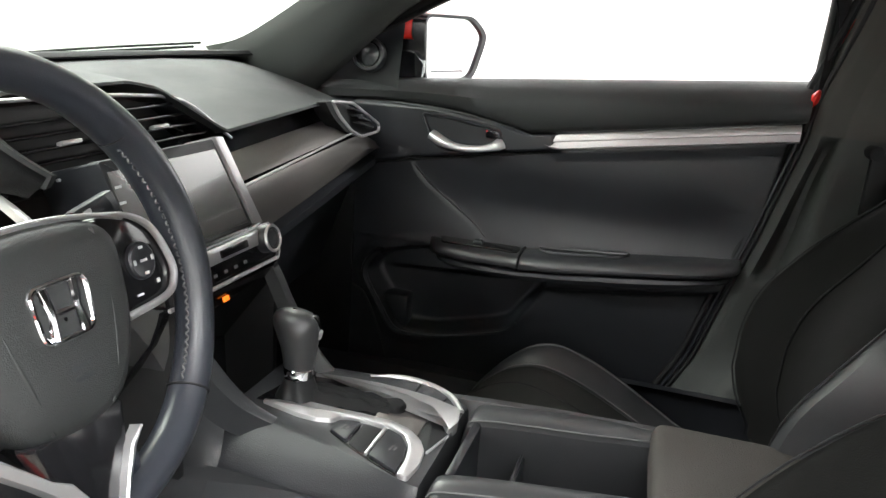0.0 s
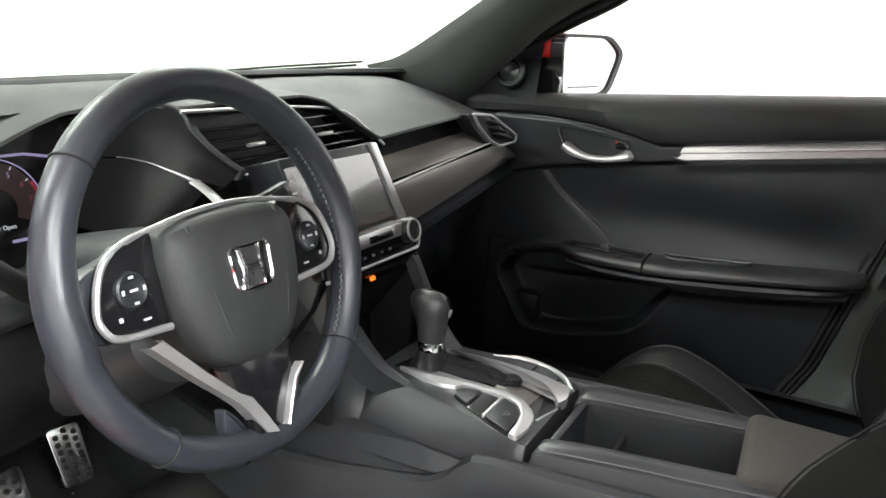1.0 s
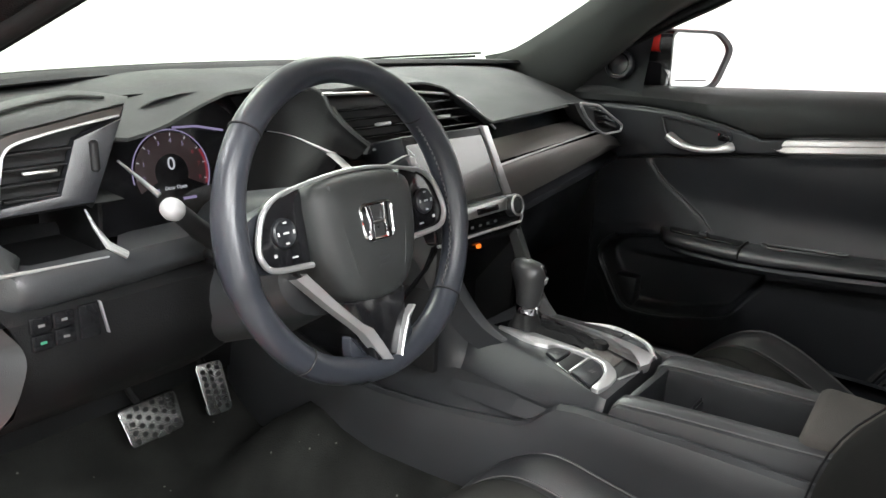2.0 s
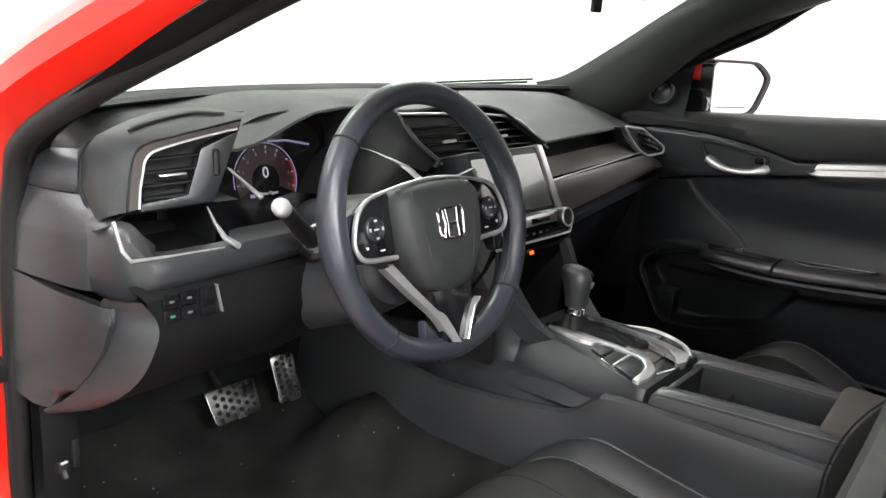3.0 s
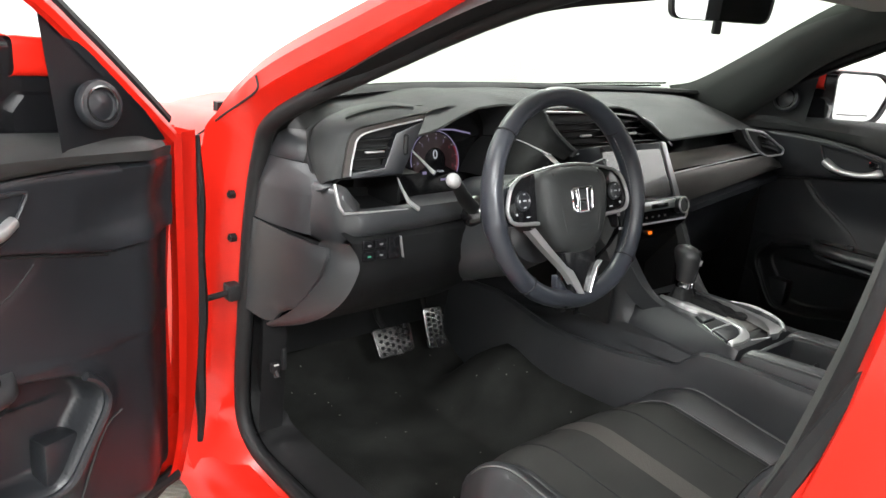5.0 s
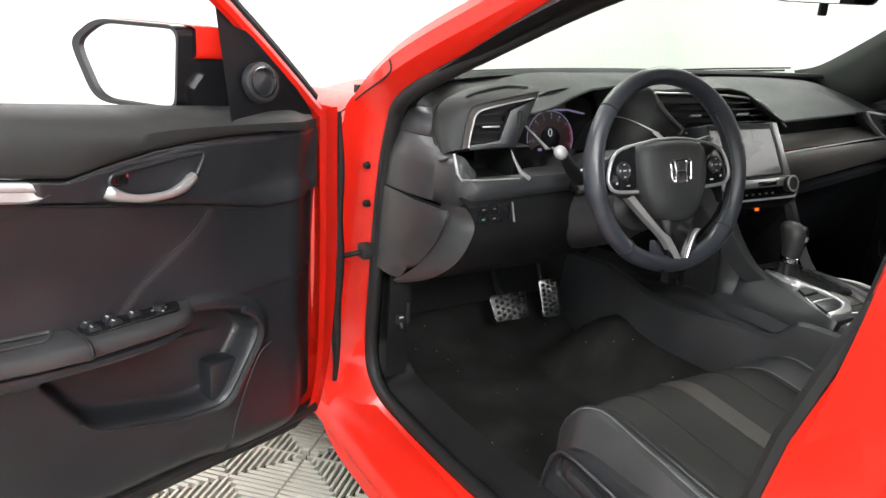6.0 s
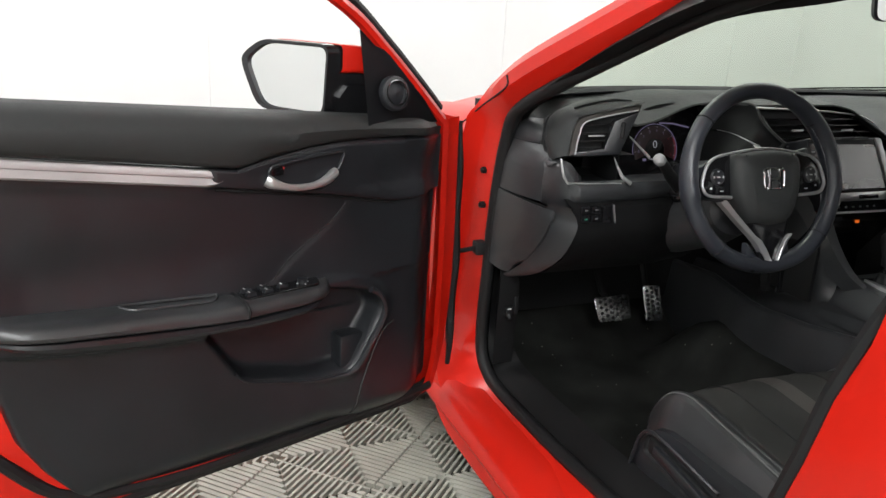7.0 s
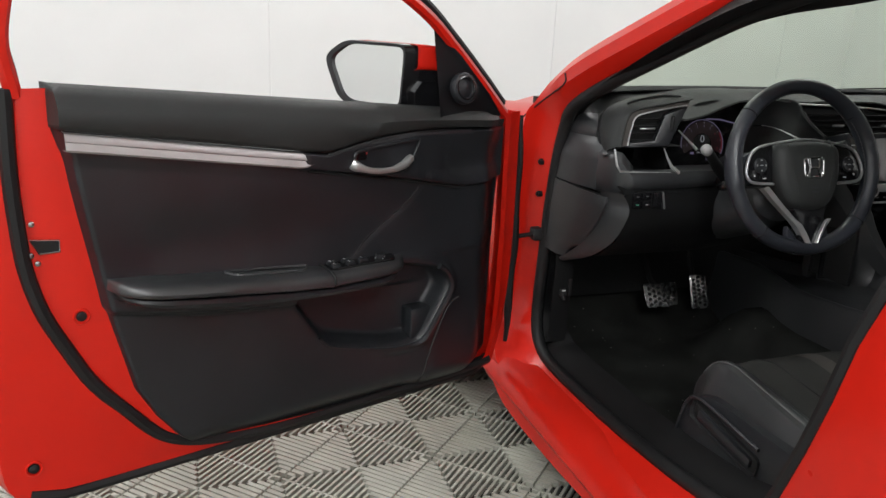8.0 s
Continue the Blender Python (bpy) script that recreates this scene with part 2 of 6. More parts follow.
tagged(part("ceiling", box(FX1 - FX0 + 0.4, FY1 - FY0 + 0.4, 0.2, 0, pose((FX0 + FX1) / 2, (FY0 + FY1) / 2, FH + 0.1)), WALL, None, flat=True), "plain white studio ceiling", "ceiling", kind="structure")
floor = part("floor", box(FX1 - FX0 + 0.4, FY1 - FY0 + 0.4, 0.2, 0, pose((FX0 + FX1) / 2, (FY0 + FY1) / 2, -0.1145)), FLOORBASE, None, flat=True)
tagged(floor, "studio floor of ribbed grey interlocking tiles", "floor", kind="structure")
for wx in (-3.4, -1.0, 1.4, 3.8):
    part("trim", box(0.012, 0.008, FH, 0.002, pose(wx, FY1 - 0.003, FH / 2)), WALL, bpy.data.objects["wall_north"], flat=True)
for wy in (-2.5, 0.0, 2.5):
    part("trim", box(0.008, 0.012, FH, 0.002, pose(FX0 + 0.003, wy, FH / 2)), WALL, bpy.data.objects["wall_west"], flat=True)

for lx, ly, gain in ((-3.2, -1.6, 0.95), (-3.0, 2.6, 0.80), (2.8, -2.6, 0.9), (2.8, 2.6, 0.62), (-0.2, 3.2, 0.42), (-2.5, -4.3, 2.2)):
    fix = thing("ceiling_light", "long white ceiling light panel, switched on", "ceiling light", "studio ceiling lights", at=pose(lx, ly, FH))
    part("frame", box(1.3, 2.1, 0.06, 0.01, pose(0, 0, -0.03)), WALL, fix)
    part("diffuser", box(1.2, 2.0, 0.01, 0, pose(0, 0, -0.066)), LAMP, fix, "glowing white diffuser", flat=True)
    area_lamp("studio_lamp", (lx, ly, FH - 0.09), (lx, ly, 0), 1.2, 2.0, LAMP_WATTS * gain)

# ---- car body ----
car = thing("car_body", "bright red car body shell with its front door opening bare", "car body")

# the driver's door opening, seen from the side: (y, z)
OPENING = [(0.530, 0.40), (0.522, 0.60), (0.503, 0.80), (0.468, 0.95), (0.415, 1.025), (0.18, 1.142), (-0.05, 1.248), (-0.28, 1.315), (-0.50, 1.34), (-0.61, 1.29),
           (-0.635, 1.08), (-0.61, 0.90), (-0.555, 0.68), (-0.49, 0.50), (-0.40, 0.390), (-0.22, 0.345), (0.08, 0.318), (0.36, 0.312), (0.48, 0.328)]
loop = spline([(0, y, z) for y, z in OPENING], 6, closed=True)


def opening_x(y, z):
    """How far the side of the car leans in with height."""
    return 0.785 - 0.10 * smooth(1.0, 1.36, z) * 1.2


def opening_ring(side, offset, out):
    rows = []
    k = len(loop)
    for i, p in enumerate(loop):
        d = (loop[(i + 1) % k] - loop[i - 1]).normalized()
        n = Vector((0, -d.z, d.y))
        o = offset(p.y, p.z) if callable(offset) else offset
        w = out(p.y, p.z) if callable(out) else out
        q = p - n * o
        if side > 0 and p.z > 1.1:
            q.z += 0.055 * smooth(0.02, -0.20, p.y)
        rows.append(Vector((side * (opening_x(p.y, p.z) + w), q.y, q.z)))
    return rows


def away(*table):
    """Offsets at the hinge pillar, the windscreen pillar, the roof, the rear pillar and the sill."""
    a, b, c, d, e = table

    def at(y, z):
        if z < 0.46:
            base = e
            other = a if y > 0 else d
            return other + (base - other) * smooth(0.46, 0.34, z)
        if y > 0.40 and z < 1.02:
            return a + (b - a) * smooth(0.95, 1.02, z)
        if y < -0.45 and z < 1.26:
            return d + (c - d) * smooth(1.1, 1.26, z)
        return b + (c - b) * smooth(0.0, -0.3, y)
    return at


for side, tag in ((-1, "driver"), (1, "passenger")):
    rings = [opening_ring(side, 0.0, -0.02),
             opening_ring(side, away(0.012, 0.010, 0.01, 0.012, 0.014), -0.005),
             opening_ring(side, away(0.030, 0.018, 0.02, 0.016, 0.035), away(0.0, 0.006, 0.01, 0.02, 0.045)),
             opening_ring(side, away(0.075, 0.045, 0.04, 0.020, 0.060), away(0.008, 0.030, 0.02, 0.055, 0.060)),
             opening_ring(side, away(0.095, 0.075, 0.06, 0.032, 0.080), away(0.030, 0.030, 0.02, 0.075, 0.100)),
             opening_ring(side, away(0.11, 0.100, 0.10, 0.12, 0.140), away(0.055, 0.010, -0.04, 0.085, 0.105))]
    part("door_frame", loft(rings if side < 0 else rings[3:], close_u=True), RED, car, "bright red painted door jamb")
    part("door_seal", tube(opening_ring(side, 0.003, -0.009), 0.0165, 10, closed=True), RUBBER, car, "black rubber door seal")
    rear = -0.030 if side < 0 else 0.010
    ins = [opening_ring(side, -0.004, -0.026), opening_ring(side, away(0.004, 0.0 if side < 0 else -0.006, -0.02, rear, -0.030), away(-0.045, -0.030, -0.030, -0.045, -0.045) if side < 0 else -0.025), opening_ring(side, away(0.006, 0.0 if side < 0 else -0.010, -0.03, rear * 1.2, -0.045), away(-0.070, -0.045, -0.045, -0.085, -0.085) if side < 0 else -0.03)]
    part("inner_trim", loft([r[84:] + r[:55] for r in ins]), DARK_TRIM, car, "black inner pillar and sill trim")
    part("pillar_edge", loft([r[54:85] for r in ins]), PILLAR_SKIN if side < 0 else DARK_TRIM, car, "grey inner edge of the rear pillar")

# rear door skin behind the driver's opening
for side in (-1, 1):
    rows = []
    for k in range(9):
        z = 0.26 + k * 0.095
        lean = 0.020 * math.sin((z - 0.26) / 0.76 * math.pi)
        front = lerp_table([(0.26, -0.50), (0.40, -0.475), (0.534, -0.534), (0.693, -0.588), (0.80, -0.607), (0.886, -0.628), (0.95, -0.655), (1.08, -0.70)], z)
        rows.append([Vector((side * (0.845 + lean + 0.01 * smooth(0, 0.06, (front - y))), y, z)) for y in (front, front - 0.015, front - 0.05, front - 0.2, -1.1, -1.5)])
    part("rear_door", thick(loft(rows), 0.02), RED, car, "closed red rear door skin")
    part("rear_door_seal", tube([r[0] + Vector((side * -0.006, 0.010, 0)) for r in rows], 0.0125, 8), RUBBER, car, "black rubber seal on the rear door's edge")
    # outer rocker below the doors
    part("rocker", loft([[Vector((side * x, y, z)) for x, z in ((0.80, 0.295), (0.865, 0.285), (0.893, 0.26), (0.90, 0.23), (0.88, 0.195), (0.80, 0.18))] for y in (-1.5, -0.5, 0.0, 0.45, 0.62)]), RED, car)

part("panel_gap", tube(spline([(-0.812, 0.424, 1.102), (-0.812, 0.420, 1.078), (-0.818, 0.47, 1.047), (-0.822, 0.535, 1.014), (-0.828, 0.60, 0.975), (-0.834, 0.645, 0.950)], 5), 0.0024, 6), RUBBER, car, "dark joint between wing and pillar")
# bonnet, front wings, cowl
rows = []
for y, z, w in ((0.86, 0.985, 0.70), (1.0, 0.985, 0.71), (1.3, 0.955, 0.71), (1.6, 0.89, 0.68), (1.85, 0.79, 0.60), (1.95, 0.68, 0.55)):
    rows.append([Vector((x * w, y - 0.10 * abs(x) ** 3 * (0.3 if y < 1 else 1), z - 0.05 * abs(x) ** 3 + (0.012 if 0.55 < abs(x) < 0.8 else 0))) for x in (-1, -0.85, -0.7, -0.5, -0.25, 0, 0.25, 0.5, 0.7, 0.85, 1)])
part("bonnet", thick(loft(rows), 0.015), RED, car, "bright red bonnet")
for side in (-1, 1):
    rows = []
    for y in (0.62, 0.70, 0.80, 0.9, 1.0, 1.1, 1.2, 1.3, 1.4, 1.5, 1.6, 1.75, 1.9):
        arch = 0.22
        if abs(y - 1.22) < 0.36:
            arch = 0.31 + math.sqrt(max(0, 0.36 ** 2 - (y - 1.22) ** 2))
        top = lerp_table([(0.62, 1.005), (0.8, 0.985), (1.0, 0.965), (1.3, 0.93), (1.6, 0.86), (1.9, 0.74)], y)
        w = lerp_table([(0.62, 0.0), (1.3, 0.02), (1.6, 0.0), (1.9, -0.12)], y)
        rows.append([Vector((side * (0.72 + w), y, top)), Vector((side * (0.765 + w), y, top - 0.005)), Vector((side * (0.81 + w), y, top - 0.035)), Vector((side * (0.855 + w), y, top - 0.12)), Vector((side * (0.87 + w), y, (top + arch) / 2)), Vector((side * (0.88 + w), y, arch))])
    part("front_wing", thick(loft(rows), 0.012), RED, car, "bright red front wing")
def glass_base(s):
    """Foot of the windscreen at s = -1 to 1 across the car."""
    return Vector((0.71 * s, 0.83 - 0.27 * s * s, 1.031 + 0.016 * s * s))


STEPS = [-1 + 0.125 * k for k in range(17)]
part("cowl", loft([[glass_base(s) + Vector((0, dy, dz)) for s in STEPS] for dy, dz in ((-0.012, -0.004), (0.0, 0.006), (0.03, 0.0), (0.10, -0.035))]), RUBBER, car, "black plastic windscreen cowl")

# windscreen and its pillars
rows = []
for k in range(9):
    t = k / 8
    row = []
    for s in STEPS:
        b = glass_base(s)
        top = Vector((0.52 * s, -0.04 - 0.11 * s * s, 1.385 - 0.02 * s * s))
        row.append(b.lerp(top, t) + Vector((0, 0.012, 0.022)) * math.sin(t * math.pi))
    rows.append(row)
ws = part("windscreen", loft(rows), GLASS, car, "faintly green tinted windscreen")
ws.visible_shadow = False
UPPER = spline([(0.70, 0.585, 1.044), (0.655, 0.462, 1.077), (0.602, 0.29, 1.170), (0.562, 0.17, 1.240), (0.525, 0.02, 1.326), (0.50, -0.12, 1.39)], 4)
LOWER = spline([(0.742, 0.37, 0.975), (0.722, 0.297, 1.030), (0.712, 0.212, 1.105), (0.700, 0.137, 1.168), (0.675, 0.01, 1.238), (0.63, -0.19, 1.318)], 4)
SLIM = spline([(0.732, 0.50, 1.022), (0.716, 0.40, 1.060), (0.700, 0.27, 1.121), (0.697, 0.09, 1.202), (0.692, -0.10, 1.284), (0.672, -0.25, 1.334)], 4)
SLIM_FOOT = spline([(0.758, 0.50, 1.000), (0.752, 0.40, 1.035), (0.745, 0.25, 1.105), (0.735, 0.07, 1.190), (0.715, -0.12, 1.268), (0.69, -0.27, 1.31)], 4)
for side in (-1, 1):
    rows = []
    for a, b in zip(UPPER if side > 0 else SLIM, LOWER if side > 0 else SLIM_FOOT):
        d = (b - a)
        inset, full = (-0.008, 0.3) if side < 0 else (0.0, 1.0)
        rows.append([Vector((side * (p.x - inset), p.y, p.z)) for p in (a + Vector((0.01, 0.02, 0.012)), a, a + d * 0.12 + full * Vector((-0.012, -0.006, -0.006)), a + d * 0.5 + full * Vector((-0.020, -0.016, -0.016)), a + d * 0.85 + full * Vector((-0.014, -0.006, -0.012)), b, b + Vector((0.02, 0.012, 0.004)))])
    # Same trim both sides; shade and light are put into its two colours.
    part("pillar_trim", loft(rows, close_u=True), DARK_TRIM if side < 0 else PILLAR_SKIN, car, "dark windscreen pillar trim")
# rear pillar trim beside the passenger seat: a lower moulding with a hollow, a paler upper cover
def pillar_row(z):
    y = lerp_table([(0.30, -0.38), (0.36, -0.415), (0.44, -0.462), (0.53, -0.508), (0.60, -0.527), (0.72, -0.563), (0.81, -0.589), (0.90, -0.612), (0.99, -0.636), (1.07, -0.645), (1.20, -0.680), (1.35, -0.71)], z)
    x = 0.765 - 0.10 * smooth(1.0, 1.4, z)
    deep = 0.026 * smooth(1.005, 0.97, z) * smooth(0.705, 0.735, z)
    wide = 0.042 + 0.022 * smooth(0.95, 0.72, z)
    foot = 0.024 * smooth(0.62, 0.44, z)
    row = [Vector((x + 0.012, y + 0.010, z)), Vector((x - 0.006, y + 0.004, z)), Vector((x - 0.013, y - 0.006, z)), Vector((x - 0.015, y - 0.011, z))]
    for k in range(9):
        t = k / 8
        row.append(Vector((x - 0.016 - 0.004 * t + deep * smooth(0.0, 0.35, t) * smooth(1.0, 0.72, t) - foot * t, y - 0.013 - wide * t, z)))
    for dx, dy in ((0.026, 0.008), (0.029, 0.020), (0.030, 0.06), (0.030, 0.16), (0.030, 0.26), (0.010, 0.36)):
        row.append(Vector((x - dx - foot, y - 0.013 - wide - dy, z)))
    return row


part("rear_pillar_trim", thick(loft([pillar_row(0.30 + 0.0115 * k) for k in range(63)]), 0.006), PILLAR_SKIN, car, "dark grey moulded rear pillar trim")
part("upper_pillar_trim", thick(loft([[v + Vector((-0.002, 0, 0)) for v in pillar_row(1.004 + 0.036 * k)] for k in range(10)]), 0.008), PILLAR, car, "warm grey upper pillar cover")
for dx, dy, r in ((0.012, 0.024, 0.0085), (-0.008, 0.004, 0.0045)):
    part("pillar_seal", tube([pillar_row(0.34 + 0.03 * k)[1] + Vector((dx, dy, 0)) for k in range(34)], r, 8), RUBBER, car, "black rubber pillar seal")
part("pillar_lip", tube([pillar_row(0.40 + 0.03 * k)[1] + Vector((0.002, 0.013, 0)) for k in range(21)], 0.0042, 8), PLASTIC, car, "pale lip between the pillar seals")
part("pillar_paint", tube([pillar_row(1.052 + 0.01 * k)[1] + Vector((-0.010, 0.014 - 0.001 * k, 0)) for k in range(4)], [0.003, 0.009, 0.008, 0.003], 8), RED, car, "red paint showing beside the seal")
part("sill_trim", loft([[Vector((0.79 - dx, y, z)) for y in (0.50, 0.2, -0.1, -0.35, -0.45)] for dx, z in ((0.0, 0.385), (0.03, 0.392), (0.055, 0.385), (0.075, 0.35), (0.08, 0.28))]), PLASTIC, car, "black sill trim")
part("belt_anchor", join(box(0.02, 0.06, 0.12, 0.008, pose(0.724, -0.765, 0.925)), tube([(0.735, -0.735, 0.985), (0.712, -0.742, 0.985)], 0.013, 12), box(0.004, 0.048, 0.36, 0.001, pose(0.700, -0.800, 1.16, -8))), RUBBER, car, "black seat belt and its guide")

rows = [[Vector((s * (0.56 + 0.05 * min(1, k / 2)), 0.02 - 0.18 * k - 0.05 * s * s, 1.36 + 0.05 * math.sin(min(1, k / 5) * 1.6) - 0.015 * abs(s) ** 3)) for s in (-1, -0.8, -0.5, -0.2, 0.2, 0.5, 0.8, 1)] for k in range(9)]
part("roof", thick(loft(rows), 0.03), RED, car, "red roof skin")
# Pale cloth tone chosen to bounce light down into the cabin.
HEADLINER = material("grey_headliner_cloth", (0.36, 0.35, 0.33), 0.9, scale=400, bump=0.3, vary=0.06)
part("headliner", loft([[v - Vector((0, 0, 0.032)) for v in r] for r in rows]), HEADLINER, car, "grey fabric headliner")

# cabin floor, tunnel, bulkhead, kick panels
def tunnel(x, y):
    return 0.165 * smooth(0.315, 0.185, abs(x - 0.02)) * smooth(0.60, 0.38, y)


part("carpet", thick(loft([[Vector((x, y, z + tunnel(x, y))) for x in [-0.76 + 0.02 * k for k in range(77)]] for y, z in ((-1.4, 0.28), (-0.6, 0.28), (0.2, 0.275), (0.36, 0.275), (0.41, 0.275), (0.45, 0.275), (0.48, 0.275), (0.51, 0.275), (0.54, 0.276), (0.57, 0.279), (0.60, 0.285), (0.64, 0.30), (0.68, 0.32), (0.75, 0.38), (0.82, 0.46), (0.86, 0.62), (0.86, 0.95))]), 0.02), CARPET, car, "dark grey speckled carpet")
for side in (-1, 1):
    # Near-black colour here includes the shade of the footwell.
    part("kick_panel", loft([[Vector((side * x, y, z)) for y, z in ((0.86, 0.28), (0.60, 0.28), (0.46, 0.36), (0.45, 0.55), (0.45, 0.70), (0.52, 0.90), (0.86, 0.95))] for x in (0.775, 0.735, 0.72)]), DARK_TRIM, car, "black kick panel")
part("release_lever", join(box(0.020, 0.012, 0.022, 0.004, pose(-0.748, 0.446, 0.510)), tube([(-0.748, 0.444, 0.503), (-0.748, 0.436, 0.492)], 0.006, 8)), RUBBER, car, "black release lever on the kick panel")
part("lever_mark", box(0.011, 0.002, 0.004, 0.0008, pose(-0.749, 0.4385, 0.519)), THREAD_PALE, car, "pale symbol on the release lever")
# Unseen panel added to stop light entering through the open rear.
part("rear_light_block", box(1.50, 0.03, 0.72, 0.004, pose(0, -1.40, 0.64)), DARK_TRIM, car, "added unseen black panel keeping light out of the cabin's rear")
# Panels added at the rear so part of the mirror reflects dark.
for s in (-1, 1):
    part("mirror_dark_panel", loft([[Vector((s * x, y, z)) for x, y in ((0.26, -1.44), (0.30, -1.40), (0.52, -1.38), (0.545, -1.42))] for z in (0.99, 1.1, 1.25, 1.40)]), DARK_TRIM, car, "black panel added to darken part of the mirror's reflection")
part("bulkhead", box(1.50, 0.02, 0.62, 0, pose(0, 0.72, 0.70)), RUBBER, car, "black sound-deadened bulkhead")
for s in (-1, 1):
    part("dash_end", box(0.02, 0.30 if s > 0 else 0.20, 0.60, 0.004, pose(s * (0.755 if s > 0 else 0.728), 0.405 if s > 0 else 0.585, 0.66 if s > 0 else 0.60)), DARK_TRIM, car, "black panel at the dashboard's end")
part("striker", tube([(-0.785, -0.566, 0.776), (-0.803, -0.566, 0.774), (-0.803, -0.576, 0.760), (-0.785, -0.576, 0.758)], 0.004, 8), STEEL, car, "steel door striker")
# bolts, check strap and striker
for y, z in ((0.553, 0.854), (0.551, 0.765)):
    m = facing((-0.792, y, z), (0, -1, 0), (0, 0, 1))
    part("bolt", join(tube([m @ Vector((0, 0, a)) for a in (-0.006, 0.006)], 0.0095, 6), tube([m @ Vector((0, 0, a)) for a in (0.004, 0.010)], 0.005, 10)), RUBBER, car, "dark hinge bolt")
part("check_strap", join(tube([(-0.79, 0.535, 0.657), (-0.83, 0.528, 0.656), (-0.90, 0.53, 0.648)], 0.0065, 8), box(0.03, 0.035, 0.035, 0.006, pose(-0.80, 0.533, 0.657))), RUBBER, car, "black door check strap")

# ---- doors ----
DOOR_TILT = -71.0


def belt(u):
    return 0.994 + 0.086 * u


def strip_z(u):
    return 0.9265 + (u - 0.66) * 0.150


def arc_top(u):
    """Lower edge of the padded upper trim: over the handle pod, then along the bright strip."""
    if u > 0.66:
        return strip_z(u) + 0.018
    return lerp_table([(0.12, 0.972), (0.25, 0.978), (0.37, 0.980), (0.45, 0.978), (0.52, 0.972), (0.58, 0.962), (0.62, 0.954), (0.66, 0.9445)], u)


def pod_foot(u):
    """Lower line of the handle pod, ahead of the strip."""
    return lerp_table([(0.30, 0.842), (0.43, 0.868), (0.58, 0.895), (0.70, 0.914)], u)


def crease_u(z):
    return lerp_table([(0.70, 0.596), (0.739, 0.556), (0.777, 0.500), (0.811, 0.454), (0.847, 0.422), (0.87, 0.410)], z)


POCKET = rounded([(0.44, 0.676), (0.345, 0.652), (0.312, 0.600), (0.394, 0.462), (0.490, 0.463), (0.652, 0.506), (0.735, 0.626), (0.70, 0.67)], 0.03)


def pocket_depth(u, z):
    """Distance inside the map pocket's outline, below zero outside it."""
    if not (0.25 < u < 0.80 and 0.40 < z < 0.74):
        return -1.0
    best, inside = 1.0, False
    for k in range(len(POCKET)):
        (ax, ay), (bx, by) = POCKET[k - 1], POCKET[k]
        dx, dy = bx - ax, by - ay
        t = max(0.0, min(1.0, ((u - ax) * dx + (z - ay) * dy) / (dx * dx + dy * dy + 1e-12)))
        best = min(best, math.hypot(u - ax - t * dx, z - ay - t * dy))
        if (ay > z) != (by > z) and u < ax + (z - ay) / (by - ay) * dx:
            inside = not inside
    return best if inside else -best


def arm_top(u):
    return lerp_table([(0.46, 0.697), (0.67, 0.699), (0.685, 0.703), (0.75, 0.706), (0.85, 0.717), (0.95, 0.728), (1.04, 0.738), (1.11, 0.744)], u)


def arm_low(u):
    return lerp_table([(0.46, 0.672), (0.67, 0.672), (0.685, 0.674), (0.75, 0.679), (0.85, 0.691), (0.95, 0.703), (1.05, 0.716), (1.11, 0.725)], u)


def panel_v(u, z):
    """How far the door trim stands into the car."""
    v = 0.092 + 0.008 * smooth(1.1, 0.5, u)
    v -= 0.016 * math.exp(-((z - 0.78) / 0.07) ** 2) * smooth(0.36, 0.55, u) * smooth(1.15, 1.0, u)   # hollow insert
    if 0.68 < z < 0.88:
        v += 0.003 * smooth(crease_u(z) + 0.003, crease_u(z) - 0.012, u)
    foot = pod_foot(u)
    v += 0.014 * smooth(foot - 0.003, foot + 0.005, z) * smooth(0.73, 0.70, u)                         # handle shelf
    v += 0.004 * smooth(strip_z(u) - 0.045, strip_z(u) - 0.022, z) * smooth(0.70, 0.73, u)
    v += 0.010 * smooth(0.36, 0.20, u) * smooth(0.75, 0.95, z)
    v -= 0.022 * smooth(0.37, 0.25, u) * smooth(0.13, 0.20, u) * math.exp(-((z - 0.905) / 0.060) ** 2)                       # scoop by the hinge
    ledge = lerp_table([(0.45, 0.604), (0.75, 0.622), (0.85, 0.634), (0.96, 0.648), (1.04, 0.662), (1.15, 0.685)], u)
    v -= 0.016 * smooth(ledge + 0.006, ledge - 0.006, z) * smooth(0.34, 0.46, u)
    v -= 0.055 * smooth(0.0, 0.020, pocket_depth(u, z))
    v += 0.006 * smooth(-0.030, -0.012, pocket_depth(u, z)) * smooth(0.52, 0.44, u)
    v -= 0.045 * smooth(0.40, 0.31, z) ** 2
    v -= 0.060 * smooth(0.255, 0.135, u) ** 1.6
    return v


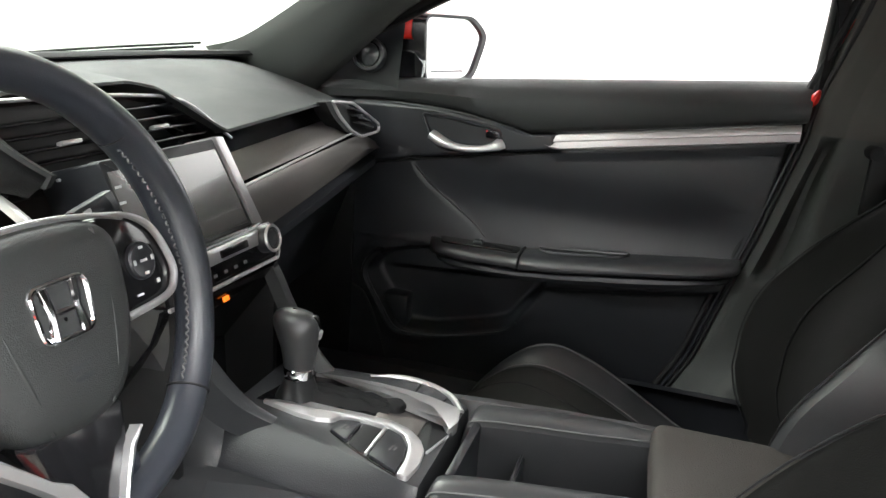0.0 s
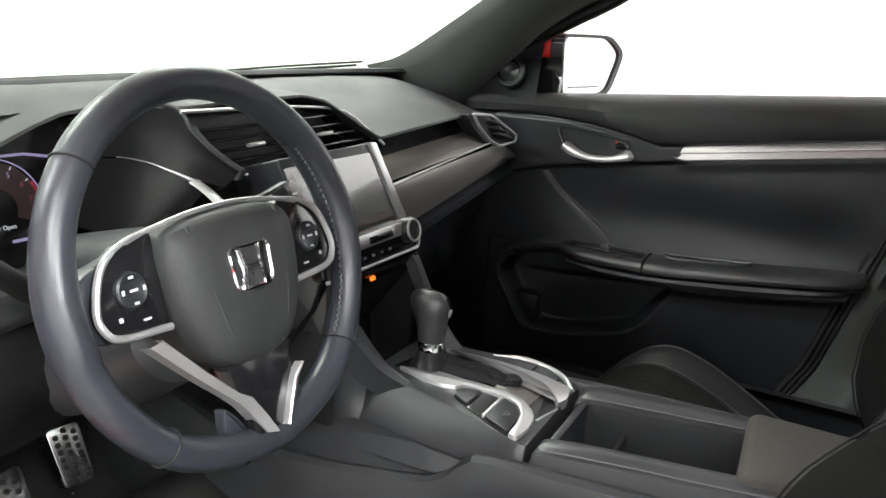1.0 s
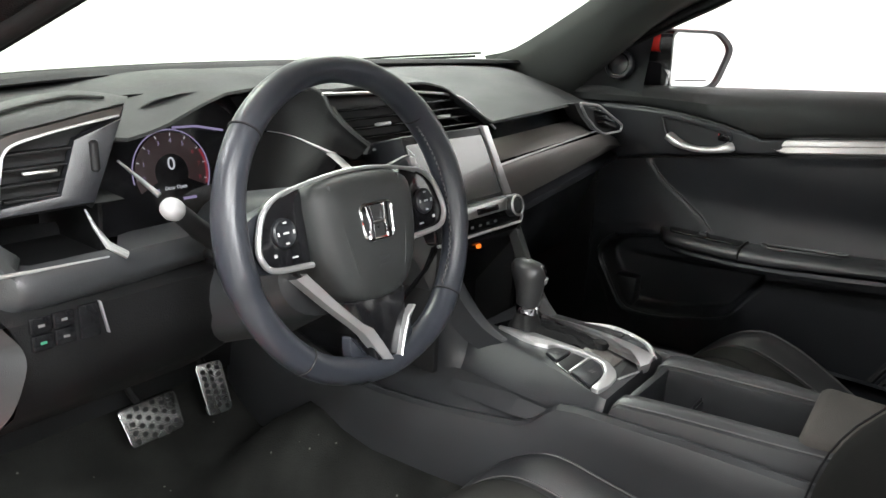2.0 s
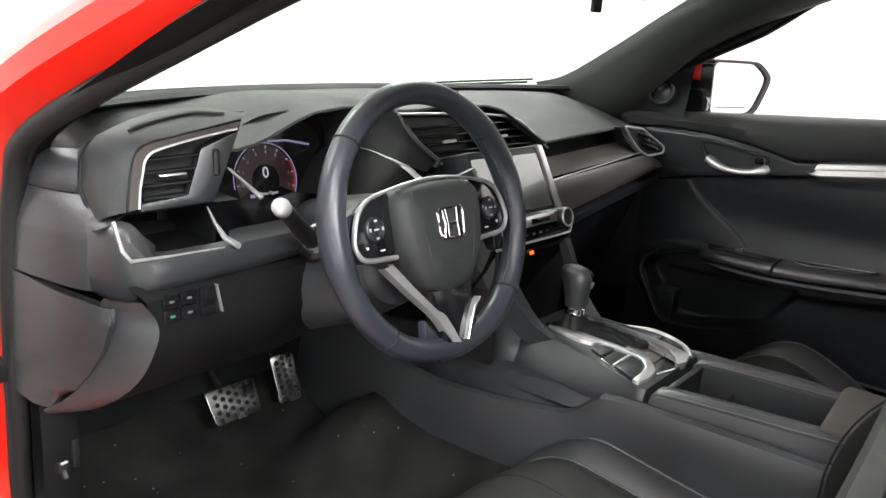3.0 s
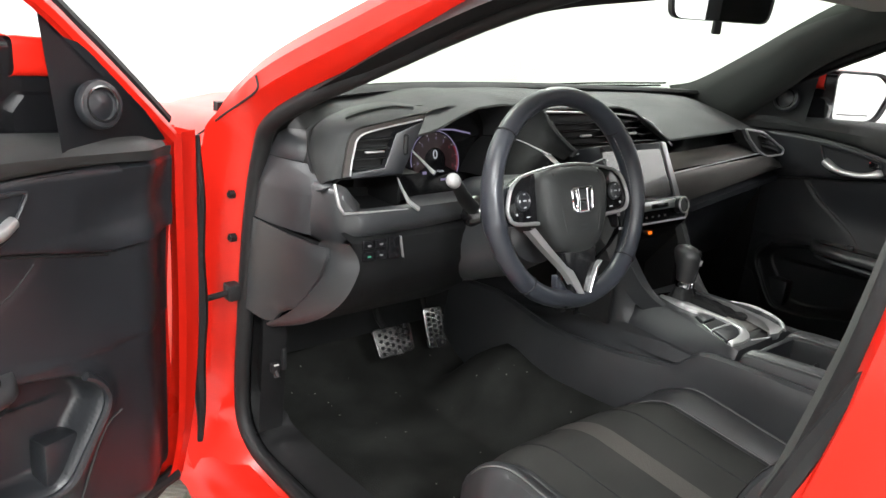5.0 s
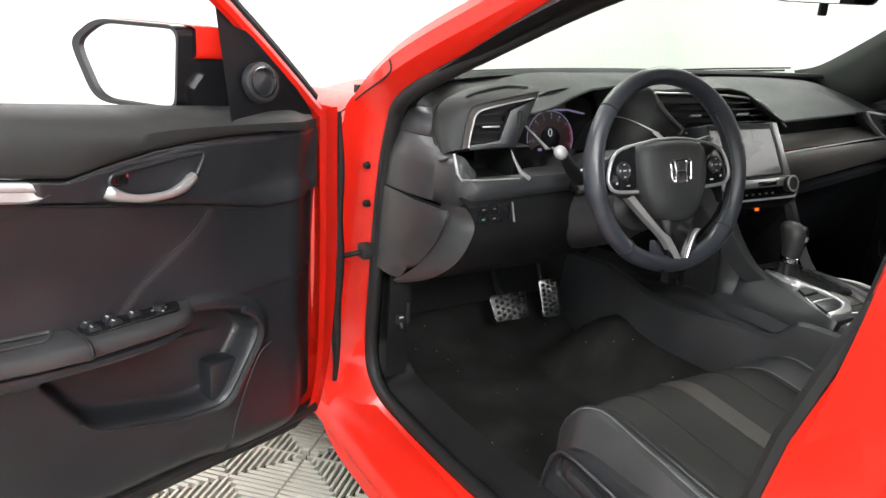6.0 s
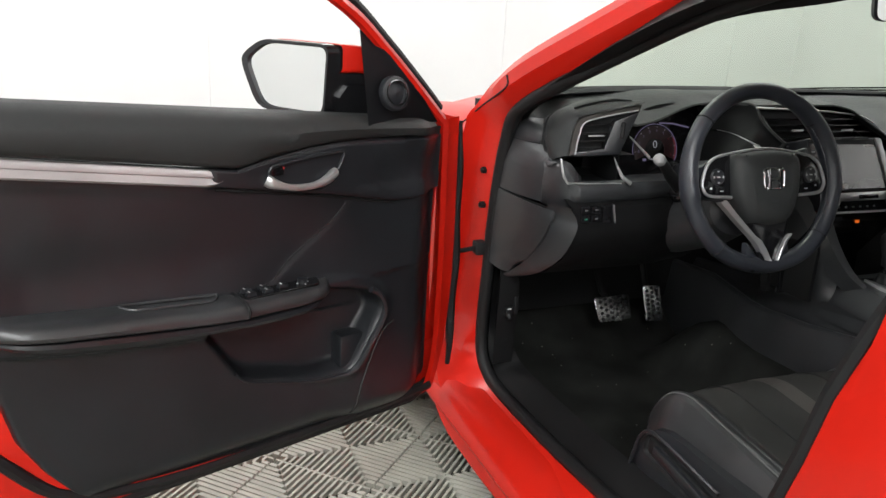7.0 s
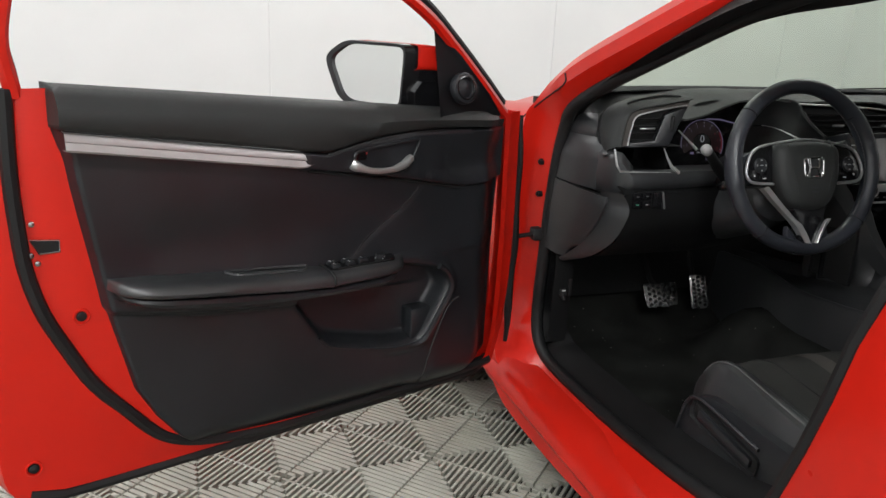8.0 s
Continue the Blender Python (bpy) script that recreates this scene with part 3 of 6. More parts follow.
def make_door(name, label, side, at):
    """Front door in its own space: hinge at the origin, rearward is -y, into the car is +x on the driver's side."""
    sg = -side
    door = thing(name, label, "car door", "front doors", at=at)

    def P(u, v, z):
        return Vector((sg * v, -u, z))

    def rear(z):
        return lerp_table([(0.31, 0.93), (0.345, 0.985), (0.39, 1.030), (0.45, 1.068), (0.6, 1.110), (0.8, 1.148), (0.95, 1.170), (1.1, 1.195)], z)

    def bottom(u):
        return lerp_table([(0.14, 0.36), (0.2, 0.32), (0.5, 0.318), (0.9, 0.325), (1.02, 0.35)], u)

    # moulded lower and middle trim
    rows = []
    for i in range(191):
        t = i / 190
        row = []
        for j in range(131):
            s = j / 130
            u = 0.14 + t * (rear(0.32 + s * 0.64) - 0.14)
            top = arc_top(u) + 0.010
            z0 = bottom(u)
            knee = (pod_foot(u) if u < 0.69 else strip_z(u) - 0.021) + 0.001
            z = z0 + j / 108 * (knee - 0.0045 - z0) if j <= 108 else (knee - 0.0045 + (j - 108) * 0.0018 if j <= 113 else knee + 0.0045 + (j - 113) / 17 * (top - knee - 0.0045))
            row.append(P(u, panel_v(u, z) - 0.04 * smooth(0.985, 1.0, t) - 0.022 * smooth(arc_top(u) - 0.003, arc_top(u) + 0.002, z), z))
        rows.append(row)
    part("trim_panel", loft(rows), PLASTIC, door, "black moulded door trim with map pocket", sharp=80)
    lip = [p for p in POCKET if p[1] < 0.655 and p[0] < 0.68]
    part("pocket_rim", tube([P(x, panel_v(x, z) + 0.026 * smooth(0.0, 0.02, 0.008), z) for x, z in lip], [0.0075 - 0.0045 * smooth(0.38, 0.46, x) for x, z in lip], 8), PLASTIC, door, "raised pocket rim")
    part("cup_ledge", box(0.045, 0.062, 0.090, 0.008, pose(*P(0.385, 0.062, 0.500))), PLASTIC, door, "small ledge inside the pocket")
    part("crease", tube([P(crease_u(z), panel_v(crease_u(z), z) + 0.0002, z) for z in [0.712 + 0.006 * k for k in range(24)]], 0.0017, 6), RUBBER, door, "fine moulded crease")
    part("pod_line", tube([P(u, panel_v(u, pod_foot(u) - 0.004) + 0.001, pod_foot(u) - 0.004) for u in [0.30 + 0.02 * k for k in range(21)]], 0.0030, 6), RUBBER, door)
    ring = [(0.383, 0.345), (0.372, 0.41), (0.343, 0.49), (0.316, 0.542), (0.285, 0.560)]
    part("speaker_edge", tube([P(p.x, panel_v(p.x, p.y) + 0.001, p.y) for p in spline([(a, b, 0) for a, b in ring], 6)], 0.0024, 6), SOFT, door, "moulded speaker field edge")
    # padded upper trim
    rows = []
    for i in range(61):
        u = 0.16 + (1.165 - 0.16) * i / 60
        b, a = belt(u), arc_top(u)
        e = 0.035 * smooth(0.24, 0.16, u)
        rows.append([P(u, 0.035, b - 0.004), P(u, 0.055 - e, b), P(u, 0.085 - e, b - 0.004), P(u, 0.105 - e, b - 0.016), P(u, 0.117 - e, b - 0.035), P(u, 0.121 - e, (a + b) / 2), P(u, 0.118 - e, a + 0.012), P(u, 0.112 - e, a + 0.004), P(u, 0.095 - e, a)])
    rows.append([P(1.172, 0.03, p.z) for p in rows[-1]])
    part("upper_pad", loft(rows), SOFT, door, "padded dark grey upper door trim", sharp=80)
    # bright strip
    rows = []
    for i in range(25):
        u = 0.66 + 0.497 * i / 24
        h = 0.016
        z = strip_z(u)
        lo = z - h + 2 * h * max(0.0, min(1.0, (0.708 - u) / 0.048))
        rows.append([P(u, 0.085, z + h), P(u, 0.106, z + h - 0.001), P(u, 0.1085, z + h - 0.004), P(u, 0.110, max(lo + 0.001, z + 0.002)), P(u, 0.1085, max(lo + 0.0008, z)), P(u, 0.112, lo + 0.0006 + 0.003 * (lo < z - 0.006)), P(u, 0.110, lo), P(u, 0.085, lo - 0.001)])
    part("trim_strip", loft(rows), BRUSHED, door, "satin silver trim strip")
    part("strip_edge", tube([P(u, 0.109, arc_top(u) - 0.002) for u in [0.36 + 0.02 * i for i in range(16)]], 0.0028, 8), PLASTIC, door)
    # handle pod
    pod = rounded([(0.432, 0.964), (0.50, 0.960), (0.602, 0.945), (0.600, 0.915), (0.575, 0.900), (0.490, 0.890), (0.462, 0.905)], 0.012)
    ring = [P(x, 0.118, y) for x, y in pod]
    cup = [[p for p in ring], [P(x * 0.9 + 0.052, 0.096, y * 0.9 + 0.093) for x, y in pod], [P(x * 0.6 + 0.208, 0.086, y * 0.6 + 0.372) for x, y in pod]]
    bm = loft(cup, close_u=True)
    part("handle_cup", bm, GLOSS, door, "recessed black handle cup")
    part("cup_frame", tube(ring, 0.0035, 8, closed=True), PLASTIC, door)
    lever = spline([P(0.606, 0.114, 0.921), P(0.594, 0.122, 0.914), P(0.560, 0.128, 0.905), P(0.515, 0.129, 0.904), P(0.482, 0.125, 0.911), P(0.456, 0.113, 0.921)], 8)
    rad = [0.0135 - 0.0055 * smooth(4, 14, i) + 0.0045 * smooth(22, 36, i) for i in range(len(lever))]
    part("door_handle", tube(lever, rad, 10, flatten=0.8), SILVER, door, "satin silver inner door handle")
    part("lock_button", box(0.012, 0.030, 0.022, 0.004, pose(*P(0.585, 0.112, 0.938))), GLOSS, door, "small black lock button with a red mark")
    part("lock_mark", box(0.002, 0.003, 0.004, 0, pose(*P(0.573, 0.1192, 0.942))), DIAL_MARK, door, "red lock mark")
    # armrest: pad over a hard ledge, its inset pull and switch panel
    rows = []
    for i in range(49):
        t = i / 48
        u = 0.46 + (1.105 - 0.46) * t
        top, low = arm_top(u), arm_low(u)
        w = 0.080 * min(1.0, (max(0.0, 1 - ((t - 0.5) / 0.5) ** 8)) ** 0.5 + 0.02)
        if u < 0.672:
            w *= 0.93
        b = 0.085
        row = [(b, top + 0.001), (b + w * 0.55, top + 0.003), (b + w * 0.85, top), (b + w * 0.97, top - 0.006), (b + w * 1.02, (top + low) / 2 - 0.002), (b + w * 1.0, low + 0.004), (b + w * 0.93, low), (b, low)]
        rows.append([P(u, v, z) for v, z in row])
    part("armrest", loft(rows, close_u=True, caps=True), LEATHER, door, "padded black armrest")
    rows = []
    for i in range(41):
        t = i / 40
        u = 0.475 + (1.095 - 0.475) * t
        top = arm_low(u) - 0.003
        low = lerp_table([(0.47, 0.658), (0.54, 0.650), (0.61, 0.650), (0.68, 0.652), (0.78, 0.658), (0.88, 0.668), (0.98, 0.683), (1.06, 0.697), (1.10, 0.71)], u)
        w = 0.070 * (max(0.0, 1 - ((t - 0.5) / 0.5) ** 8)) ** 0.5 + 0.001
        rows.append([P(u, v, z) for v, z in ((0.075, top), (0.078 + w, top), (0.085 + w, top - 0.003), (0.087 + w, (top + low) / 2), (0.082 + w, low + 0.002), (0.072 + w * 0.8, low - 0.002), (0.075, low - 0.006))])
    part("armrest_base", loft(rows, close_u=True, caps=True), PLASTIC, door, "hard black ledge under the armrest")
    part("armrest_joint", tube([P(0.672, v, z) for v, z in ((0.088, 0.7035), (0.12, 0.7055), (0.152, 0.702), (0.1635, 0.696), (0.167, 0.686), (0.163, 0.676))], 0.003, 6), RUBBER, door)
    pull = rounded([(0.70, 0.094), (0.72, 0.124), (0.87, 0.128), (0.89, 0.098)], 0.012)
    part("pull_recess", join(loft([[P(x, y, arm_top(x) + 0.0045) for x, y in pull], [P(x * 0.96 + 0.032, y * 0.92 + 0.0085, arm_top(x) - 0.006) for x, y in pull], [P(x * 0.7 + 0.243, y * 0.7 + 0.032, arm_top(x) - 0.008) for x, y in pull]], close_u=True)), RUBBER, door, "black pull recess")
    part("pull_edge", tube([P(x, y, arm_top(x) + 0.0045) for x, y in pull], 0.003, 6, closed=True), LEATHER, door)
    pad = rounded([(0.665, 0.092), (0.665, 0.136), (0.50, 0.134), (0.485, 0.095)], 0.012)
    part("switch_panel", loft([[P(x, y, 0.694) for x, y in pad], [P(x, y, 0.7020) for x, y in pad], [P(x * 0.97 + 0.017, y * 0.95 + 0.0055, 0.7035) for x, y in pad], [P(x * 0.1 + 0.52, y * 0.1 + 0.103, 0.7035) for x, y in pad]], close_u=True), GLOSS, door, "gloss black switch panel")
    for s in ([0.648, 0.612, 0.575] if side < 0 else [0.575]):
        for dv in ((0.104, 0.124) if side < 0 and s > 0.6 else (0.114,)):
            part("window_switch", box(0.013, 0.022, 0.008, 0.002, pose(*P(s, dv, 0.7070)), taper=0.8), PLASTIC, door, "small black window switch")
            part("switch_mark", box(0.008, 0.002, 0.001, 0, pose(*P(s + 0.004, dv, 0.7118))), MARK, door, "white switch symbol", flat=True)
    if side < 0:
        part("mirror_knob", tube([P(0.53, 0.114, 0.703), P(0.53, 0.114, 0.713)], 0.010, 14), PLASTIC, door, "round mirror adjuster")
        for du, dv in ((0.012, 0), (-0.012, 0), (0, 0.012), (0, -0.012)):
            part("switch_mark", box(0.003, 0.003, 0.001, 0, pose(*P(0.53 + du, 0.114 + dv, 0.7043))), MARK, door, flat=True)
    # sail panel with round tweeter
    sail = [(0.372, 1.0), (0.370, 1.195), (0.345, 1.180), (0.30, 1.142), (0.20, 1.048), (0.15, 0.995)]
    bm = bmesh.new()
    f0 = [bm.verts.new(P(x, 0.105 - 0.05 * smooth(0.26, 0.14, x) - 0.22 * (y - 1.02), y)) for x, y in sail]
    bm.faces.new(f0)
    bmesh.ops.solidify(bm, geom=list(bm.faces), thickness=0.012)
    part("sail_panel", bm, PLASTIC, door, "black triangular sail panel")
    tw = facing(P(0.303, 0.098, 1.068), (0, sg, 0), (sg * -0.22, 0, 1))
    circ = [(math.cos(a), math.sin(a)) for a in (2 * math.pi * k / 28 for k in range(28))]
    part("tweeter", loft([[tw @ Vector((x * r, y * r, z)) for x, y in circ] for r, z in ((0.036, -0.004), (0.036, 0.006), (0.033, 0.011), (0.026, 0.012), (0.0245, 0.005), (0.022, 0.004), (0.012, 0.008), (0.002, 0.010))], close_u=True), PLASTIC, door, "round black tweeter")
    part("tweeter_ring", tube([tw @ Vector((x * 0.0255, y * 0.0255, 0.011)) for x, y in circ], 0.0022, 6, closed=True), GLOSS, door, "thin glossy ring")
    # painted shell: inner flange, outer skin, window frame
    edge = [(0.066, 1.0), (0.062, 0.6), (0.094, 0.36), (0.16, 0.302), (0.5, 0.294), (0.9, 0.294), (1.16, 0.294), (1.285, 0.325), (1.305, 0.46), (1.305, 0.56), (1.30, 0.68), (1.29, 0.80), (1.285, 0.90), (1.275, 1.02), (1.265, 1.085)]
    inn = [(0.13, 1.0), (0.125, 0.6), (0.14, 0.38), (0.20, 0.335), (0.5, 0.328), (0.80, 0.338), (0.93, 0.36), (0.99, 0.41), (1.03, 0.486), (1.06, 0.615), (1.09, 0.756), (1.115, 0.86), (1.135, 0.95), (1.155, 1.04), (1.165, 1.085)]
    mid = [(0.10, 1.0), (0.095, 0.6), (0.115, 0.37), (0.17, 0.330), (0.5, 0.321), (0.80, 0.325), (0.985, 0.362), (1.085, 0.465), (1.135, 0.53), (1.172, 0.604), (1.207, 0.685), (1.227, 0.769), (1.233, 0.852), (1.235, 0.951), (1.230, 1.085)]
    e3, i3, m3 = (spline([(a, b, 0) for a, b in line], 6) for line in (edge, inn, mid))
    rows = [[P(p.x, 0.058, p.y) for p in i3], [P(p.x * 0.35 + m.x * 0.65, 0.056, p.y * 0.35 + m.y * 0.65) for p, m in zip(i3, m3)], [P(p.x * 0.22 + m.x * 0.78, 0.049, p.y * 0.22 + m.y * 0.78) for p, m in zip(i3, m3)], [P(m.x, 0.046, m.y) for m in m3], [P(q.x, 0.040, q.y) for q in e3], [P(q.x + 0.004, 0.030, q.y - 0.002) for q in e3], [P(q.x + 0.003, -0.005, q.y - 0.002) for q in e3], [P(q.x + 0.010, -0.022, q.y - 0.012) for q in e3]]
    part("door_shell", loft(rows), RED, door, "bright red painted door edge")
    part("edge_seal", tube([P(m.x, 0.050, m.y) for m in m3[16:]], 0.0135, 8), RUBBER, door, "black rubber door seal")
    # Dark strip put in for the shade between door and jamb.
    part("hinge_gap_shade", tube([P(0.050, 0.030 + 0.004 * math.sin(k * 0.9), 0.36 + 0.033 * k) for k in range(20)], [0.006 + 0.008 * smooth(0, 5, k) * smooth(19, 12, k) for k in range(20)], 8), RUBBER, door, "dark strip standing in for the shaded gap at the hinge")
    part("bottom_seal", tube([P(0.12 + 0.06 * k, 0.036, 0.302 + 0.03 * smooth(0.18, 0.12, 0.12 + 0.06 * k) + 0.02 * smooth(1.18, 1.28, 0.12 + 0.06 * k)) for k in range(20)], 0.0125, 8), RUBBER, door, "black rubber strip along the lower door edge")
    rows = []
    for k in range(13):
        z = 0.285 + (1.0 - 0.285) * k / 12
        bow = 0.035 * math.sin(k / 12 * math.pi) + (0.008 if z > 0.85 else 0)
        r = lerp_table([(0.285, 1.16), (0.33, 1.285), (0.46, 1.305), (0.7, 1.30), (1.1, 1.265)], z)
        rows.append([P(u, -0.022 - bow, z) for u in (0.06, 0.3, 0.6, 0.9, r + 0.005)])
    part("outer_skin", thick(loft(rows), 0.01), RED, door, "bright red outer door skin")
    fp = spline([P(0.125, 0.035, 1.008), P(0.20, 0.045, 1.076), P(0.30, 0.052, 1.165), P(0.41, 0.066, 1.248), P(0.62, 0.11, 1.345), P(0.82, 0.135, 1.395), P(1.05, 0.14, 1.41), P(1.18, 0.12, 1.36), P(1.23, 0.07, 1.20), P(1.215, 0.035, 1.085)], 8)
    part("window_frame", tube([p + Vector((sg * 0.008, 0, -0.012) if side < 0 else (-sg * 0.022, 0, 0)) for p in fp], 0.013 if side < 0 else 0.012, 8, flatten=1.3), RED, door, "red window frame")
    inner = [p + Vector((-sg * 0.004, 0.0, 0.012) if side < 0 else (sg * 0.016, 0.0, 0.0)) for p in fp]
    part("frame_seal", tube(inner, 0.013 if side < 0 else 0.020, 8), RUBBER, door, "black rubber window channel")
    # latch slot, its screws, rubber plugs
    slot = [(1.218, 0.826), (1.170, 0.820), (1.170, 0.799), (1.204, 0.799)]
    part("latch", loft([[P(u, 0.0555, z) for u, z in slot], [P(u * 0.97 + 0.036, 0.0568, z * 0.97 + 0.0245) for u, z in slot], [P(u * 0.6 + 0.477, 0.0568, z * 0.6 + 0.325) for u, z in slot]], close_u=True, caps=True), RUBBER, door, "dark door latch")
    part("latch_edge", tube([P(u, 0.0565, z) for u, z in slot], 0.0018, 6, closed=True), STEEL, door, "bright latch edge")
    for u, z in ((1.217, 0.797), (1.207, 0.781), (1.211, 0.853)):
        part("latch_screw", tube([P(u, 0.050, z), P(u, 0.0545, z), P(u, 0.056, z)], [0.0055, 0.005, 0.002], 10), STEEL, door, "bright latch screw")
    for u, v, z in ((1.145, 0.055, 0.67), (1.250, 0.042, 0.378)):
        pm = P(u, v, z)
        part("plug", tube([pm, pm + Vector((sg * 0.004, 0, 0)), pm + Vector((sg * 0.006, 0, 0))], [0.010, 0.009, 0.004], 12), RUBBER, door, "black rubber plug")
        part("plug_ring", tube([pm + Vector((sg * 0.002, math.cos(a) * 0.014, math.sin(a) * 0.014)) for a in [k * math.pi / 8 for k in range(16)]], 0.0022, 6, closed=True), RED, door)
    # wing mirror: x runs from the car outwards across the glass, z up
    body = rounded([(0.0, 1.160), (0.175, 1.160), (0.225, 1.128), (0.232, 1.108), (0.196, 1.030), (0.170, 1.014), (0.012, 1.012)], 0.024, 6)
    cz = 1.087

    def mp(x, z, d, out=1.0, tall=1.0):
        """Mirror point at depth d ahead of the glass; out draws in the outer side, tall the height."""
        x = x * out
        return P((0.418 if side < 0 else 0.398) + 0.354 * x - d, 0.030 - 0.935 * x + 0.22 * d, cz + (z - cz) * tall)
    part("mirror_housing", loft([[mp(x, z, d, o, h) for x, z in body] for d, o, h in ((0.003, 0.985, 0.98), (0.0, 1.0, 1.0), (0.006, 1.012, 1.012), (0.024, 1.01, 1.01), (0.06, 0.93, 0.95), (0.095, 0.72, 0.84), (0.118, 0.40, 0.66), (0.124, 0.05, 0.4))], close_u=True), GLOSS, door, "black mirror housing")
    cap = rounded([(-0.006, 1.161), (0.172, 1.161), (0.222, 1.128), (0.226, 1.114), (0.205, 1.104), (-0.006, 1.104)], 0.014, 5)
    part("mirror_cap", loft([[mp(x, z, d, o, h) for x, z in cap] for d, o, h in ((0.026, 0.97, 0.97), (0.024, 0.99, 1.0), (0.032, 0.995, 1.01), (0.062, 0.945, 0.99), (0.098, 0.74, 0.90), (0.122, 0.42, 0.72), (0.128, 0.1, 0.5))], close_u=True), RED, door, "red mirror cap")
    pane = [(0.008 + x * 0.885, 1.0875 + (z - 1.087) * 0.89) for x, z in body]
    part("mirror_bezel", loft([[mp(x, z, 0.012) for x, z in pane], [mp(x * 0.8 + c * 0.2, z * 0.8 + w * 0.2, 0.001) for (x, z), (c, w) in zip(pane, body)], [mp(x, z, 0.0) for x, z in body]], close_u=True), PLASTIC, door, "black mirror bezel")
    bm = bmesh.new()
    bm.faces.new([bm.verts.new(mp(x, z, 0.007)) for x, z in pane])
    part("mirror_pane", bm, MIRROR, door, "clear mirror glass", flat=True)
    part("mirror_arm", loft([[P(u + du, v, z + dz) for u, dz in ((0.29, 0), (0.40, 0), (0.405, h * 0.7), (0.385, h), (0.30, h))] for v, z, h, du in ((0.050, 1.004, 0.075, 0.0), (0.03, 1.010, 0.070, 0.0), (0.0, 1.022, 0.060, -0.01), (-0.05, 1.030, 0.05, -0.02))], close_u=True, caps=True), GLOSS, door, "black mirror foot")
    if side > 0:
        for k in range(9):
            part("warning_print", box(0.006, 0.002, 0.003, 0, Matrix.Translation(mp(0.045 + k * 0.013, 1.038, 0.0045))), THREAD, door, flat=True)
    return door


make_door("driver_door", "open driver's door, red shell with black trim", -1, pose(-0.85, 0.54, 0, 0, 0, DOOR_TILT))
make_door("passenger_door", "closed passenger door with black trim and silver strip", 1, pose(0.85, 0.54, 0))

# ---- steering wheel ----
WHEEL = facing((-0.394, 0.035, 0.935), (math.cos(radians(2.3)), -math.sin(radians(2.3)), 0.0), (0.0, 0.297, 0.955))
wheel = thing("steering_wheel", "black leather steering wheel with silver spoke trim", "steering wheel", at=WHEEL)
circ = [2 * math.pi * k / 96 for k in range(96)]
R0, R1 = 0.184, 0.0170
rows = []
for a in circ:
    c = Vector((math.cos(a), math.sin(a), 0))
    grip = 0.003 * max(0, math.cos(2 * (a - radians(20)))) if math.sin(a) > -0.2 else 0.0
    flat = 0.004 * smooth(-0.8, -1.0, math.sin(a))
    rows.append([c * (R0 - flat + (R1 + grip * 0.5) * math.cos(b)) + Vector((0, 0, (R1 + grip) * 1.12 * math.sin(b))) for b in (2 * math.pi * j / 16 for j in range(16))])
rim = part("rim", loft(rows, close_u=True, close_v=True), RIM_LEATHER, wheel, "black leather wrapped rim")
for deg in (139, 229, 41, 318):
    a = radians(deg)
    c = Vector((math.cos(a), math.sin(a), 0))
    part("rim_seam", tube([c * (R0 + 0.0178 * math.cos(b)) + Vector((0, 0, 0.0196 * math.sin(b))) for b in (2 * math.pi * j / 16 for j in range(16))], 0.0013, 6, closed=True), RUBBER, rim, "stitched leather joint")
for k in range(61):
    a = radians(-40 + k * 1.3)
    p = Vector((math.cos(a), math.sin(a), 0)) * (R0 - 0.0176) + Vector((0, 0, 0.0060))
    part("stitch", box(0.0052, 0.0014, 0.0016, 0, Matrix.Translation(p) @ Matrix.Rotation(a + (0.7 if k % 2 else -0.7), 4, "Z")), THREAD, rim, flat=True)
# hub pad
hub = rounded([(-0.086, 0.044), (-0.05, 0.056), (0.0, 0.059), (0.05, 0.056), (0.086, 0.044), (0.079, -0.035), (0.050, -0.090), (0.0, -0.100), (-0.050, -0.090), (-0.079, -0.035)], 0.03)
part("airbag_cover", loft([[Vector((x * k, (y + 0.01) * k - 0.01, z)) for x, y in hub] for k, z in ((0.99, -0.045), (1.03, -0.005), (1.02, 0.010), (0.96, 0.020), (0.82, 0.028), (0.5, 0.032), (0.02, 0.033))], close_u=True), SOFT, wheel, "dark grey airbag cover")
for sx in (-1, 1):
    part("cover_crease", tube(spline([(sx * 0.058, 0.048, 0.0225), (sx * 0.055, 0.015, 0.0275), (sx * 0.042, -0.05, 0.0285), (sx * 0.030, -0.088, 0.0205)], 6), 0.0022, 6), SOFT, wheel)
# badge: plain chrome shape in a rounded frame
badge = rounded([(-0.027, 0.0205), (0.027, 0.0205), (0.0235, -0.0215), (-0.0235, -0.0215)], 0.010)
bz = 0.0335
part("badge_frame", tube([(x, y - 0.002, bz) for x, y in badge], 0.0024, 8, closed=True), CHROME, wheel, "chrome badge frame")
for sx in (-1, 1):
    part("badge_bar", tube([(sx * 0.0150, 0.017, bz), (sx * 0.0120, -0.002, bz + 0.001), (sx * 0.0145, -0.022, bz)], [0.0044, 0.0032, 0.0044], 8), CHROME, wheel)
part("badge_bar", tube([(-0.012, -0.003, bz), (0.012, -0.003, bz)], 0.0028, 8), CHROME, wheel)
bars(Matrix.Translation((0.002, -0.052, 0.0315)), [(0, 0.005, 0.018, 0.004), (0, -0.004, 0.018, 0.004)], PLASTIC, wheel, "embossed_print")
